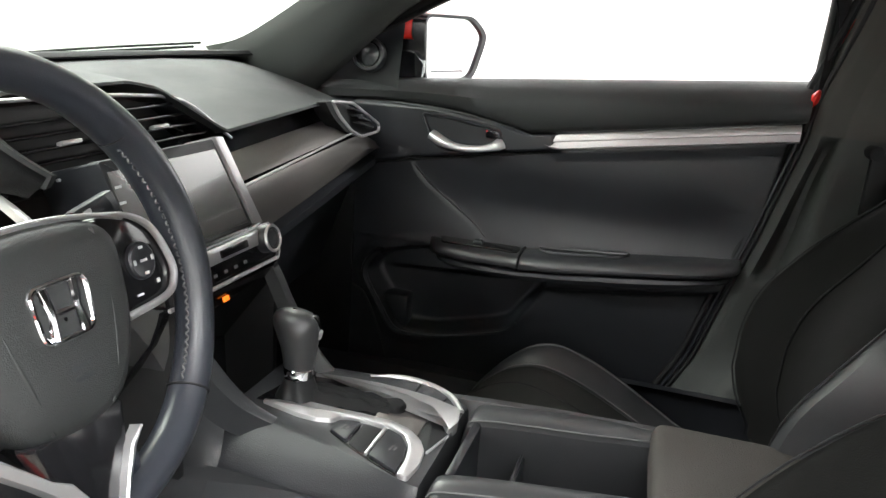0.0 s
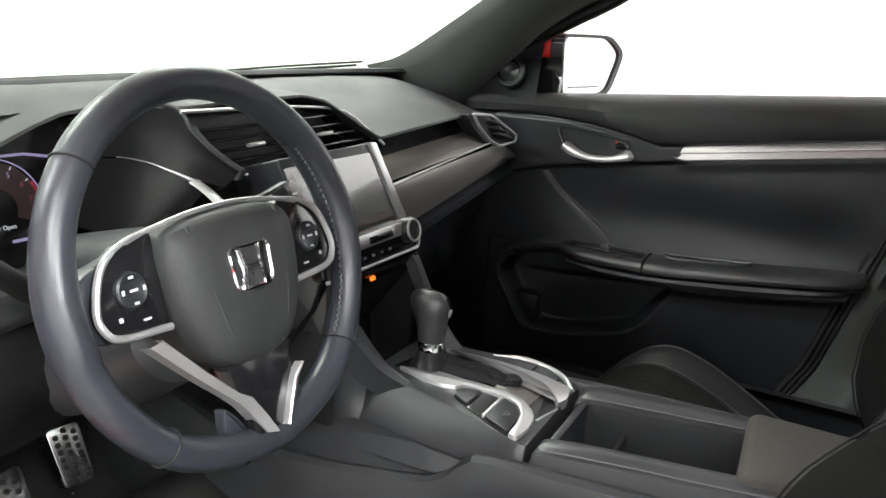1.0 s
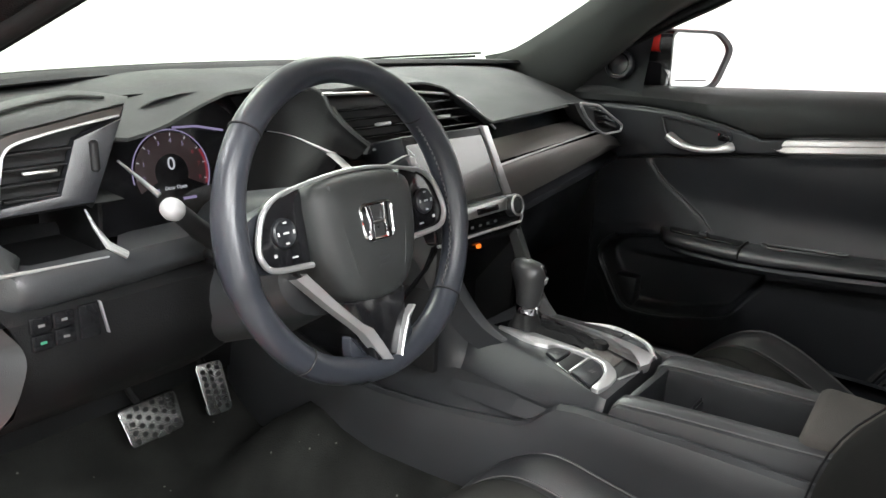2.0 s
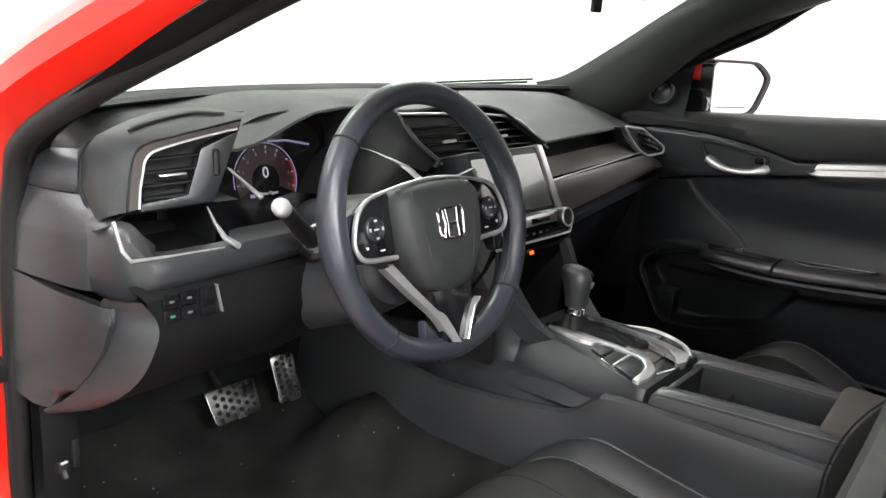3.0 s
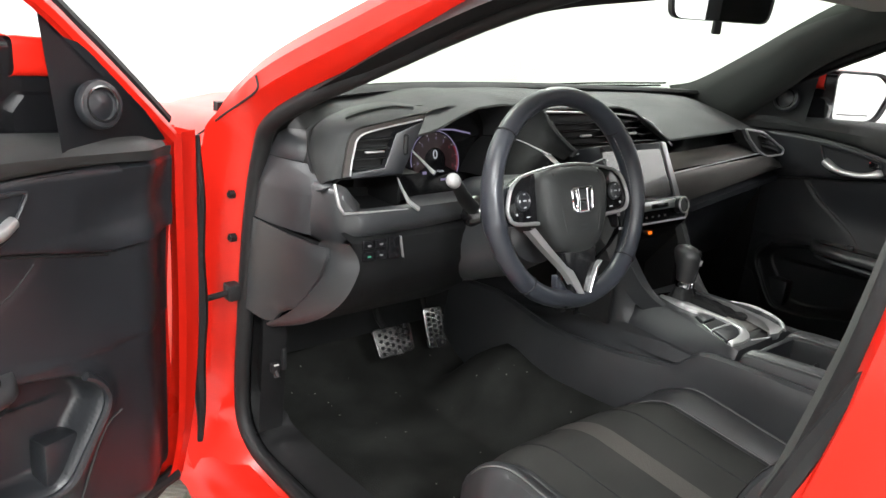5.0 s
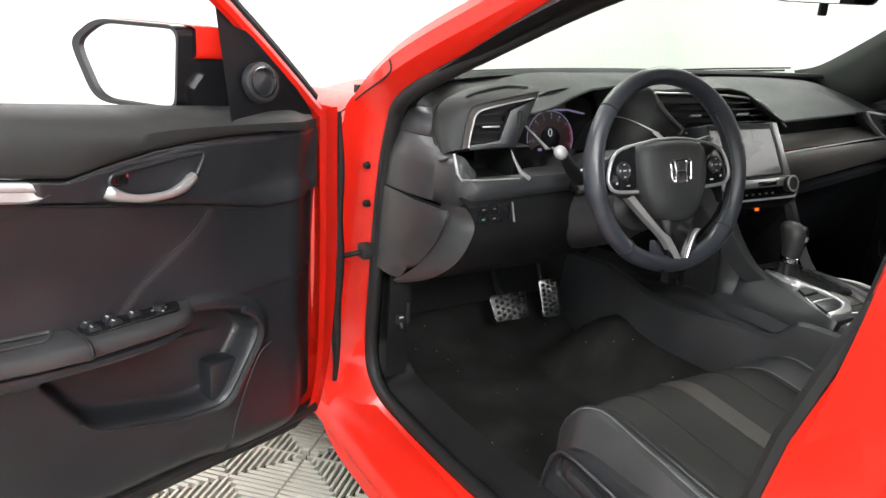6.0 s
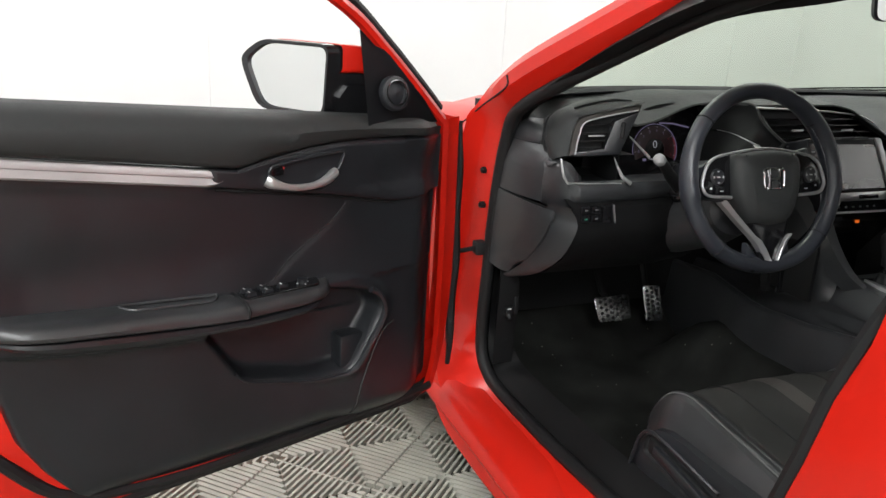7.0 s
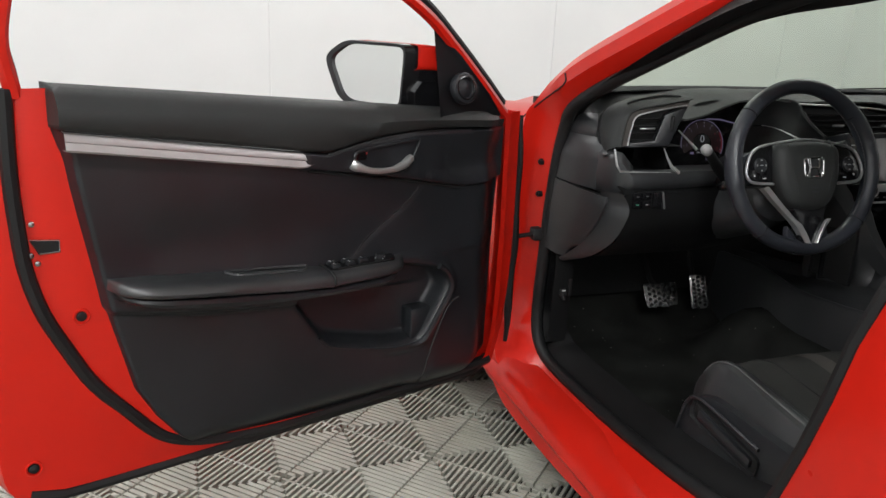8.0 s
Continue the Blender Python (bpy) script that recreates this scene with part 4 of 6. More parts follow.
part("hub_trim", tube(spline([(-0.112, 0.047, 0.004), (-0.085, 0.054, 0.006), (-0.04, 0.0605, 0.009), (0.0, 0.0625, 0.010), (0.04, 0.0605, 0.009), (0.085, 0.054, 0.006), (0.112, 0.047, 0.004)], 5), 0.0024, 8), SILVER, wheel, "satin silver upper trim")
# spokes with switch pods
for sx in (-1, 1):
    arm = [(sx * 0.085, 0.046), (sx * 0.150, 0.030), (sx * 0.176, 0.012), (sx * 0.174, -0.022), (sx * 0.145, -0.036), (sx * 0.085, -0.040)]
    part("spoke", slab(rounded(arm, 0.012), 0.026, 0.003, Matrix.Translation((0, 0, -0.006))), RIM_LEATHER, wheel, "black spoke")
    edge = [(sx * 0.082, 0.055), (sx * 0.118, 0.047), (sx * 0.142, 0.030), (sx * 0.155, -0.002), (sx * 0.153, -0.020), (sx * 0.138, -0.032), (sx * 0.086, -0.036)]
    part("switch_pod", slab(rounded(edge, 0.010), 0.016, 0.003, Matrix.Translation((0, 0, 0.004))), GLOSS, wheel, "gloss black switch pod")
    trim = spline([(x, y, 0.0055) for x, y in edge], 6)
    part("pod_trim", tube(trim, [0.0020 + 0.0016 * smooth(0, 12, k) for k in range(len(trim))], 8), SILVER, wheel, "satin silver pod trim")
    cx, cy = sx * 0.118, 0.006
    part("dial_pad", loft([[(cx + math.cos(a) * r, cy + math.sin(a) * r * 1.05, z) for a in circ[::4]] for r, z in ((0.0165, 0.003), (0.0160, 0.0075), (0.0140, 0.009), (0.008, 0.0065), (0.001, 0.0065))], close_u=True), PLASTIC, wheel, "round button pad")
    bars(Matrix.Translation((cx, cy, 0.0092)), [(0, 0.0115, 0.005, 0.0024), (0, -0.0115, 0.005, 0.0024), (0.011, 0, 0.0028, 0.0045), (-0.011, 0, 0.0028, 0.0045), (0, 0, 0.008, 0.0022)], MARK, wheel, "button_mark")
    bars(Matrix.Translation((cx, -0.0225, 0.0044)), [(-0.010 * sx, 0, 0.008, 0.002), (0.016 * sx, 0.006, 0.004, 0.004)], MARK, wheel, "button_mark")
# lower double spoke: a dark web between two bright blades whose outer sides fall away
vee = [(-0.045, -0.090), (0.045, -0.090), (0.024, -0.170), (-0.024, -0.170)]
part("lower_spoke", slab(rounded(vee, 0.006), 0.022, 0.003, Matrix.Translation((0, 0, 0.017))), GLOSS, wheel, "gloss black lower spoke")
for sx in (-1, 1):
    inner = [(0.114, -0.041), (0.080, -0.080), (0.046, -0.116), (0.031, -0.126), (0.018, -0.148), (0.007, -0.170)]
    outer = [(0.130, -0.047), (0.090, -0.088), (0.056, -0.120), (0.046, -0.134), (0.034, -0.152), (0.022, -0.168)]
    rows = [[Vector((sx * a[0], a[1], 0.014)), Vector((sx * a[0], a[1], 0.025)), Vector((sx * (a[0] + 0.001), a[1] - 0.001, 0.0265)), Vector((sx * (a[0] * 0.35 + b[0] * 0.65), a[1] * 0.35 + b[1] * 0.65, 0.020)), Vector((sx * (a[0] * 0.3 + b[0] * 0.7), a[1] * 0.3 + b[1] * 0.7, 0.006))] for a, b in list(zip(inner, outer))[0 if sx < 0 else 2:]]
    part("spoke_blade", loft(rows), SILVER, wheel, "satin silver spoke blade")
    web = [(sx * 0.052, -0.128), (sx * 0.040, -0.140), (sx * 0.024, -0.166), (sx * 0.050, -0.172), (sx * 0.056, -0.150)]
    part("spoke_web", slab(rounded(web, 0.006), 0.014, 0.004, Matrix.Translation((0, 0, 0.006))), RIM_LEATHER, wheel)

# column and stalks
column = thing("steering_column", "black steering column shroud with stalks", "steering column", at=WHEEL)
part("shroud", loft([[Vector((math.cos(a) * w, math.sin(a) * h - dy, z)) for a in circ[::4]] for w, h, dy, z in ((0.058, 0.050, 0.005, -0.040), (0.066, 0.062, 0.012, -0.06), (0.070, 0.075, 0.02, -0.14), (0.075, 0.085, 0.025, -0.26), (0.02, 0.02, 0.025, -0.265))], close_u=True), PLASTIC, column, "black column shroud")
part("lower_shroud", loft([[Vector((math.cos(a) * w, math.sin(a) * h - dy, z)) for a in circ[::4]] for w, h, dy, z in ((0.04, 0.03, 0.05, -0.07), (0.068, 0.056, 0.060, -0.088), (0.086, 0.072, 0.070, -0.17), (0.092, 0.076, 0.080, -0.30))], close_u=True), CONSOLE_SKIN, column, "dark grey lower shroud")
stalk = part("stalk", tube([(-0.055, -0.012, -0.192), (-0.10, 0.010, -0.165), (-0.128, 0.024, -0.142), (-0.132, 0.026, -0.139), (-0.160, 0.042, -0.115), (-0.176, 0.050, -0.102)], [0.015, 0.0135, 0.0130, 0.0118, 0.0116, 0.0112], 14), RUBBER, column, "black light stalk")
part("stalk_tip", tube([(-0.174, 0.049, -0.1035), (-0.177, 0.050, -0.101), (-0.183, 0.0525, -0.097), (-0.189, 0.055, -0.092), (-0.193, 0.057, -0.089), (-0.195, 0.058, -0.0875)], [0.0095, 0.0120, 0.0132, 0.0120, 0.0085, 0.003], 16), material("pale_grey_plastic", (0.27, 0.27, 0.27), 0.5), stalk, "pale grey stalk tip")
part("boot", tube([(-0.045, -0.017, -0.198), (-0.070, -0.005, -0.183), (-0.074, -0.003, -0.180), (-0.078, -0.001, -0.178)], [0.034, 0.031, 0.027, 0.016], 20), GLOSS, column, "black cuff round the stalk")
stalk2 = part("stalk", tube([(0.055, 0.03, -0.075), (0.11, 0.044, -0.070), (0.165, 0.056, -0.062)], [0.011, 0.010, 0.012], 12), PLASTIC, column, "black wiper stalk")
part("stalk_paddle", box(0.055, 0.022, 0.014, 0.004, Matrix.Translation((0.150, 0.054, -0.062)) @ Matrix.Rotation(radians(12), 4, "Z")), PLASTIC, stalk2, "black stalk end with white symbols")
bars(Matrix.Translation((0.150, 0.055, -0.0548)) @ Matrix.Rotation(radians(12), 4, "Z"), [(-0.014, 0.003, 0.010, 0.004), (0.010, 0.002, 0.008, 0.005)], MARK, stalk2, "stalk_mark")

# ---- dashboard ----
dash = thing("dashboard", "dark grey soft dashboard with black and silver trim", "dashboard")


def dash_edge(x):
    """Rear top edge of the upper pad: (y, z)."""
    y = lerp_table([(-0.745, 0.475), (-0.71, 0.43), (-0.60, 0.43), (-0.57, 0.405), (-0.54, 0.365), (-0.507, 0.338), (-0.429, 0.36), (-0.394, 0.372), (-0.305, 0.390), (-0.24, 0.390), (-0.22, 0.375), (-0.205, 0.310), (-0.195, 0.292), (-0.16, 0.284), (-0.10, 0.283), (0.04, 0.280), (0.08, 0.265), (0.13, 0.246), (0.19, 0.230), (0.50, 0.217), (0.60, 0.226), (0.68, 0.25), (0.76, 0.29)], x)
    z = lerp_table([(-0.745, 0.985), (-0.70, 1.005), (-0.60, 1.018), (-0.57, 1.012), (-0.54, 1.004), (-0.507, 1.0), (-0.470, 1.003), (-0.429, 1.010), (-0.394, 1.019), (-0.35, 1.032), (-0.305, 1.042), (-0.20, 1.052), (-0.12, 1.056), (0.04, 1.055), (0.08, 1.046), (0.13, 1.014), (0.19, 0.979), (0.50, 0.996), (0.60, 0.985), (0.68, 0.955), (0.76, 0.91)], x)
    return y, z


rows = []
for i in range(115):
    x = -0.742 + 1.502 * i / 114
    y, z = dash_edge(x)
    fy = 0.82 - 0.27 * (x / 0.71) ** 2
    fz = 1.026 + 0.016 * (x / 0.71) ** 2
    row = []
    for s in range(13):
        t = s / 12
        swell = 0.020 * math.sin(t * math.pi) * (1 + 0.5 * smooth(0.15, 0.4, x)) * smooth(0.77, 0.6, abs(x))
        row.append(Vector((x, y + (fy - y) * t, z + (fz - z) * smooth(0, 1, t * 0.9 + 0.05) + swell * (1 - 0.4 * t))))
    row.insert(0, Vector((x, y - 0.002, z - 0.004)))
    row.insert(0, Vector((x, y + 0.03, z - 0.010)))
    rows.append(row)
part("upper_pad", loft(rows), SOFT, dash, "soft dark grey upper pad")
# front bin: dark band under the windscreen
part("demist_band", thick(loft([[Vector((x, 0.815 - 0.27 * (x / 0.71) ** 2 + dy, z + 0.016 * (x / 0.71) ** 2)) for x in [-0.7 + 0.1 * k for k in range(15)]] for dy, z in ((-0.12, 1.040), (-0.11, 1.046), (-0.03, 1.041), (0.01, 1.032))]), 0.004), DARK_TRIM, dash, "black demister panel")

# dark band and satin panel in front of the passenger
rows = []
for k in range(15):
    t = k / 14
    x = 0.095 + (0.70 - 0.095) * t
    yt, zt = dash_edge(x)
    ym = 0.165 + 0.045 * t
    zm = 0.918 + 0.010 * t
    rows.append([Vector((x, yt + 0.012, zt - 0.0045)), Vector((x, yt + 0.035, zt - 0.030 + 0.008 * t)), Vector((x, ym + 0.045, zm + 0.030 - 0.004 * t)), Vector((x, ym + 0.016, zm + 0.018)), Vector((x, ym, zm + 0.002))])
part("shadow_groove", loft([r[:3] for r in rows]), GLOSS, dash, "gloss black band under the pad")
part("upper_panel", loft([r[2:] for r in rows]), DARK_METAL, dash, "dark brushed upper panel")
part("silver_line", tube([Vector((0.125 + 0.48 * k / 12, 0.161 + 0.039 * k / 12, 0.916 + 0.014 * k / 12)) for k in range(13)], 0.0022, 8), SILVER, dash, "thin satin silver line")
rows = []
for k in range(15):
    t = k / 14
    x = 0.128 + (0.735 - 0.128) * t
    ym, zm = 0.165 + 0.045 * t, 0.914 + 0.008 * t - 0.03 * smooth(0.85, 1, t)
    lo = 0.822 + 0.045 * t
    rows.append([Vector((x, ym, zm)), Vector((x, ym - 0.004, zm - 0.006)), Vector((x, ym - 0.012, (zm + lo) / 2)), Vector((x, ym - 0.004, lo + 0.01)), Vector((x, ym + 0.012, lo)), Vector((x, ym + 0.05, lo - 0.006))])
part("satin_panel", loft(rows), DARK_METAL, dash, "dark satin passenger panel")
rows = []
for k in range(15):
    t = k / 14
    x = 0.13 + (0.74 - 0.13) * t
    ym, lo = 0.19 + 0.045 * t, 0.818 + 0.045 * t
    rows.append([Vector((x, ym + 0.02, lo + 0.004)), Vector((x, ym - 0.028, lo - 0.006)), Vector((x, ym - 0.026, lo - 0.022)), Vector((x, ym + 0.02, lo - 0.05)), Vector((x, ym + 0.06, lo - 0.15)), Vector((x, ym + 0.10, 0.60)), Vector((x, ym + 0.28, 0.57))])
part("glovebox", loft(rows), PLASTIC, dash, "closed black glovebox lid")
# passenger side vent
RV = facing((0.600, 0.186, 0.960), (1, 0.02, 0), (0, 0.12, 1))
vo = rounded([(-0.135, 0.042), (-0.040, 0.030), (0.090, -0.024), (0.084, -0.038), (-0.008, -0.037), (-0.054, -0.021), (-0.105, 0.012)], 0.010)
part("vent_back", slab(vo, 0.03, 0, RV @ Matrix.Translation((0, 0, -0.014))), RUBBER, dash, "black vent cavity")
rv = part("vent_frame", tube([RV @ Vector((x, y, 0)) for x, y in vo], 0.0030, 8, closed=True), SILVER, dash, "satin silver vent frame")
for k in range(3):
    part("vent_slat", box(0.075, 0.0035, 0.020, 0.001, RV @ Matrix.Translation((0.000 + 0.012 * k, 0.010 - 0.014 * k, -0.010)) @ Matrix.Rotation(radians(-14), 4, "Z")), SOFT, rv)
part("vent_tab", box(0.012, 0.008, 0.012, 0.002, RV @ Matrix.Translation((-0.012, 0.002, 0.0))), PLASTIC, rv)

# centre vents
CV = facing((-0.085, 0.262, 1.005), (1, -0.02, 0), (0, 0.35, 1))
cvo = rounded([(-0.108, 0.042), (0.10, 0.036), (0.19, 0.024), (0.240, 0.004), (0.296, -0.045), (0.27, -0.056), (-0.072, -0.062), (-0.082, -0.050)], 0.010)
part("vent_back", slab(cvo, 0.03, 0, CV @ Matrix.Translation((0, 0, -0.026))), RUBBER, dash, "black vent cavity")
cf = part("vent_frame", tube([CV @ Vector((x, y, 0)) for x, y in [(-0.128, 0.045), (-0.10, 0.044), (0.0, 0.041), (0.10, 0.036), (0.165, 0.030), (0.192, 0.026), (0.220, 0.018), (0.240, 0.007), (0.272, -0.018), (0.306, -0.046)]], 0.0025, 8), SILVER, dash, "satin silver centre vent frame")
for k in range(4):
    xa, xb = -0.112 + 0.014 * k, 0.195 + 0.018 * k
    part("vent_slat", box(xb - xa, 0.0034, 0.022, 0.001, CV @ Matrix.Translation(((xa + xb) / 2, 0.019 - 0.0155 * k, -0.010)) @ Matrix.Rotation(radians(12), 4, "X")), GLOSS, cf, "gloss black vent slat")
part("vent_divider", box(0.012, 0.095, 0.02, 0.002, CV @ Matrix.Translation((0.090, -0.004, -0.014)) @ Matrix.Rotation(radians(20), 4, "Z")), RUBBER, cf)
part("vent_sill", tube([CV @ Vector(p) for p in ((-0.050, -0.050, 0.006), (0.08, -0.050, 0.005), (0.22, -0.050, 0.0))], 0.0020, 6), SILVER, cf, "satin lower edge of the vents")
# curved flank between the cluster and the centre vents, ending in a short wing
lip = spline([(-0.262, 0.435, 1.026), (-0.238, 0.400, 1.040), (-0.214, 0.350, 1.050), (-0.205, 0.310, 1.051), (-0.203, 0.288, 1.042), (-0.206, 0.270, 1.024), (-0.198, 0.252, 1.003), (-0.180, 0.236, 0.983), (-0.166, 0.225, 0.970)], 6)
arc_line = spline([(-0.235, 0.440, 0.970), (-0.226, 0.400, 0.975), (-0.226, 0.360, 0.978), (-0.227, 0.320, 0.977), (-0.228, 0.290, 0.973), (-0.228, 0.265, 0.969), (-0.222, 0.250, 0.964), (-0.206, 0.240, 0.959), (-0.190, 0.229, 0.953)], 6)
part("hood_flank", loft([[a.lerp(b, t) + Vector((0.010, 0.004, 0)) * math.sin(t * math.pi) for t in [k / 10 for k in range(11)]] for a, b in zip(lip, arc_line)]), DARK_TRIM, dash, "smooth black flank of the instrument hood")
wing = lip[29:]
part("vent_wing", loft([[p + Vector(d) for d in ((-0.001, 0, 0.001), (0.004, -0.003, 0.003), (0.012, -0.002, 0.001), (0.014, 0.004, -0.004), (0.010, 0.012, -0.016))] for p in wing] + [[wing[-1] + Vector(d) for d in ((-0.010, 0.001, -0.010), (-0.006, -0.003, -0.010), (0.002, -0.002, -0.010), (0.004, 0.004, -0.012), (0.004, 0.010, -0.018))]]), SOFT, dash, "dark grey wing beside the centre vents")
part("hood_lip", tube([p + Vector((0.002, 0, 0.001)) for p in lip[8:34]], 0.0030, 8), SOFT, dash, "rounded lip of the instrument hood")
part("cluster_floor", loft([[a + Vector((-0.002, 0, -0.002)) + Vector((-0.075 * t, 0.02 * t, -0.060 * t - 0.02 * t * t)) for t in [k / 6 for k in range(7)]] for a in arc_line[:44]]), DARK_TRIM, dash, "black floor of the cluster well")
part("cluster_arc", tube([p + Vector((-0.002, 0, 0)) for p in arc_line[8:40]], [0.0009 + 0.0016 * smooth(6, 28, k) for k in range(32)], 6), SILVER, dash, "thin silver arc under the hood flank")
part("cluster_blade", loft([[Vector((x, y, z)) + Vector((w, 0, h)) for w, h in ((-0.009, -0.002), (-0.004, 0.001), (0.004, 0.001), (0.010, -0.002))] for x, y, z in ((-0.221, 0.252, 0.9635), (-0.222, 0.240, 0.960), (-0.225, 0.222, 0.954), (-0.229, 0.200, 0.945), (-0.234, 0.175, 0.932))]), SILVER, dash, "wide silver cluster blade")
for x in (-0.010, 0.150):
    part("vent_tab", box(0.032, 0.0055, 0.010, 0.002, CV @ Matrix.Translation((x, -0.011, 0.002))), SILVER, cf, "silver vent tab")

# screen and climate panel
SC = facing((0.000, 0.160, 0.920), (1, -0.03, 0), (0, 0.32, 1))
part("screen_body", slab(rounded([(-0.135, 0.072), (0.085, 0.070), (0.125, -0.062), (-0.120, -0.062)], 0.004), 0.09, 0.003, SC), PLASTIC, dash, "black screen housing")
part("screen", slab(rounded([(-0.130, 0.058), (0.070, 0.056), (0.100, -0.050), (-0.115, -0.050)], 0.003), 0.002, 0, SC @ Matrix.Translation((0, 0, 0.0025))), SCREEN, dash, "dark glossy touch screen")
part("screen_edge", slab([(0.072, 0.072), (0.090, 0.070), (0.130, -0.062), (0.112, -0.062)], 0.05, 0.002, SC @ Matrix.Translation((0, 0, 0.006))), SILVER, dash, "satin silver screen edge")
for k in range(5):
    bars(SC @ Matrix.Translation((-0.122, 0.04 - 0.018 * k, 0.004)), [(0, 0, 0.010, 0.003)], MARK, dash, "screen_mark")
part("stack_back", box(0.26, 0.02, 0.30, 0, pose(0.0, 0.24, 0.74)), RUBBER, dash, "black panel under the climate controls")
for s in (-1, 1):
    part("stack_cheek", box(0.012, 0.16, 0.26, 0.002, pose(0.0 + s * 0.115, 0.185, 0.735)), RUBBER, dash)
HV = facing((-0.005, 0.112, 0.850), (1, -0.03, 0), (0, 0.28, 1))
part("climate_panel", slab(rounded([(-0.125, 0.026), (0.120, 0.026), (0.116, -0.024), (-0.122, -0.024)], 0.006), 0.09, 0.003, HV), GLOSS, dash, "gloss black climate panel")
part("climate_bar", box(0.205, 0.020, 0.006, 0.002, HV @ Matrix.Translation((-0.022, 0.012, 0.002))), SILVER, dash, "satin silver button bar")
part("climate_display", box(0.060, 0.010, 0.004, 0.001, HV @ Matrix.Translation((0.018, 0.011, 0.005))), GLOSS, dash)
part("climate_edge", tube([HV @ Vector((x, y, 0.003)) for x, y in [(-0.122, -0.025), (0.112, -0.025), (0.119, -0.018), (0.122, 0.0)]], 0.0028, 8), SILVER, dash, "satin silver lower edge")
for x in (0.092, -0.100):
    kn = part("climate_knob", loft([[HV @ Vector((x + math.cos(a) * r, 0.006 + math.sin(a) * r, z)) for a in circ[::4]] for r, z in ((0.019, 0.0), (0.019, 0.014), (0.0175, 0.017), (0.012, 0.017), (0.011, 0.0155), (0.001, 0.0155))], close_u=True), PLASTIC, dash, "round climate knob")
    part("knob_ring", tube([HV @ Vector((x + math.cos(a) * 0.0172, 0.006 + math.sin(a) * 0.0172, 0.0165)) for a in circ[::4]], 0.0022, 6, closed=True), SILVER, kn, "silver knob ring")
bars(HV @ Matrix.Translation((0, -0.012, 0.0008)), [(-0.07 + 0.022 * k, 0, 0.007, 0.004) for k in range(6)], THREAD, dash, "button_mark")
part("airbag_lamp", box(0.013, 0.007, 0.002, 0.001, HV @ Matrix.Translation((0.000, -0.048, -0.012))), AMBER, dash, "lit amber warning symbol", flat=True)
part("under_panel", thick(loft([[HV @ Vector((x, y, z)) for x in (-0.13, 0.12)] for y, z in ((-0.024, -0.005), (-0.036, -0.012), (-0.060, -0.03), (-0.13, -0.12), (-0.22, -0.14))]), 0.004), GLOSS, dash, "black panel under the climate controls")

# instrument hood and cluster
CL = facing((-0.361, 0.435, 0.940), (1, -0.05, 0), (0, 0.22, 1))
hood = spline([(-0.175, -0.06, 0), (-0.135, 0.035, 0), (-0.06, 0.085, 0), (0.03, 0.100, 0), (0.10, 0.092, 0), (0.145, 0.070, 0), (0.170, 0.01, 0), (0.185, -0.06, 0)], 6)
part("cluster_hood", loft([[CL @ Vector((p.x, p.y - 0.004, 0.035)) for p in hood], [CL @ Vector((p.x * 0.98, p.y * 0.97, -0.012)) for p in hood]]), GLOSS, dash, "black instrument hood")
cl = part("cluster_face", slab(rounded([(-0.175, -0.10), (-0.150, 0.05), (-0.08, 0.10), (0.12, 0.10), (0.17, 0.05), (0.19, -0.10)], 0.02), 0.02, 0, CL @ Matrix.Translation((0, 0, -0.012))), GLOSS, dash, "dark lit instrument cluster")
DC = CL @ Matrix.Translation((-0.008, -0.020, -0.0105)) @ Matrix.Scale(1.05, 4)


def arc(r, a0, a1, n=28):
    return [Vector((math.cos(radians(a0 + (a1 - a0) * k / n)) * r, math.sin(radians(a0 + (a1 - a0) * k / n)) * r, 0)) for k in range(n + 1)]


part("dial_ring", tube([DC @ p for p in arc(0.062, 190, -25)], 0.0010, 6), DIAL_BLUE, cl, "thin violet dial ring")
part("dial_face", loft([[DC @ (p * r + Vector((0, 0, -0.0004))) for p in arc(0.060, 205, -25)] for r in (0.45, 0.97)]), DIAL_DIM, cl, "dim red glow inside the dial")
part("dial_band", loft([[DC @ (p * 0.97) for p in arc(0.062, 30, -22)], [DC @ (p * 0.90) for p in arc(0.062, 30, -22)]]), DIAL_RED, cl, "glowing red dial band")
for k in range(9):
    a = radians(185 - k * 25)
    part("dial_tick", box(0.004, 0.0012, 0.0008, 0, DC @ Matrix.Translation((math.cos(a) * 0.055, math.sin(a) * 0.055, 0.001)) @ Matrix.Rotation(a, 4, "Z")), DIAL_WHITE, cl, flat=True)
    words(str(k), 0.009, DC @ Matrix.Translation((math.cos(a) * 0.046, math.sin(a) * 0.046, 0.001)), DIAL_RED if k > 5 else DIAL_BLUE, cl, "dial_number")
words("0", 0.026, DC @ Matrix.Translation((0, 0.012, 0.001)), DIAL_WHITE, cl, "speed_number")
words("Door Open", 0.0075, DC @ Matrix.Translation((0.002, -0.022, 0.001)), DIAL_WHITE, cl, "message")
bars(DC @ Matrix.Translation((0, -0.040, 0.0008)), [(0.022, 0, 0.022, 0.004), (-0.030, 0.016, 0.010, 0.006)], DIAL_BLUE, cl, "small_print")
part("cluster_arc", tube([CL @ Vector((x, y, -0.004)) for x, y in ((0.0, 0.047), (0.04, 0.046), (0.088, 0.036))], 0.002, 6), DIAL_BLUE, cl, "lit violet bar")
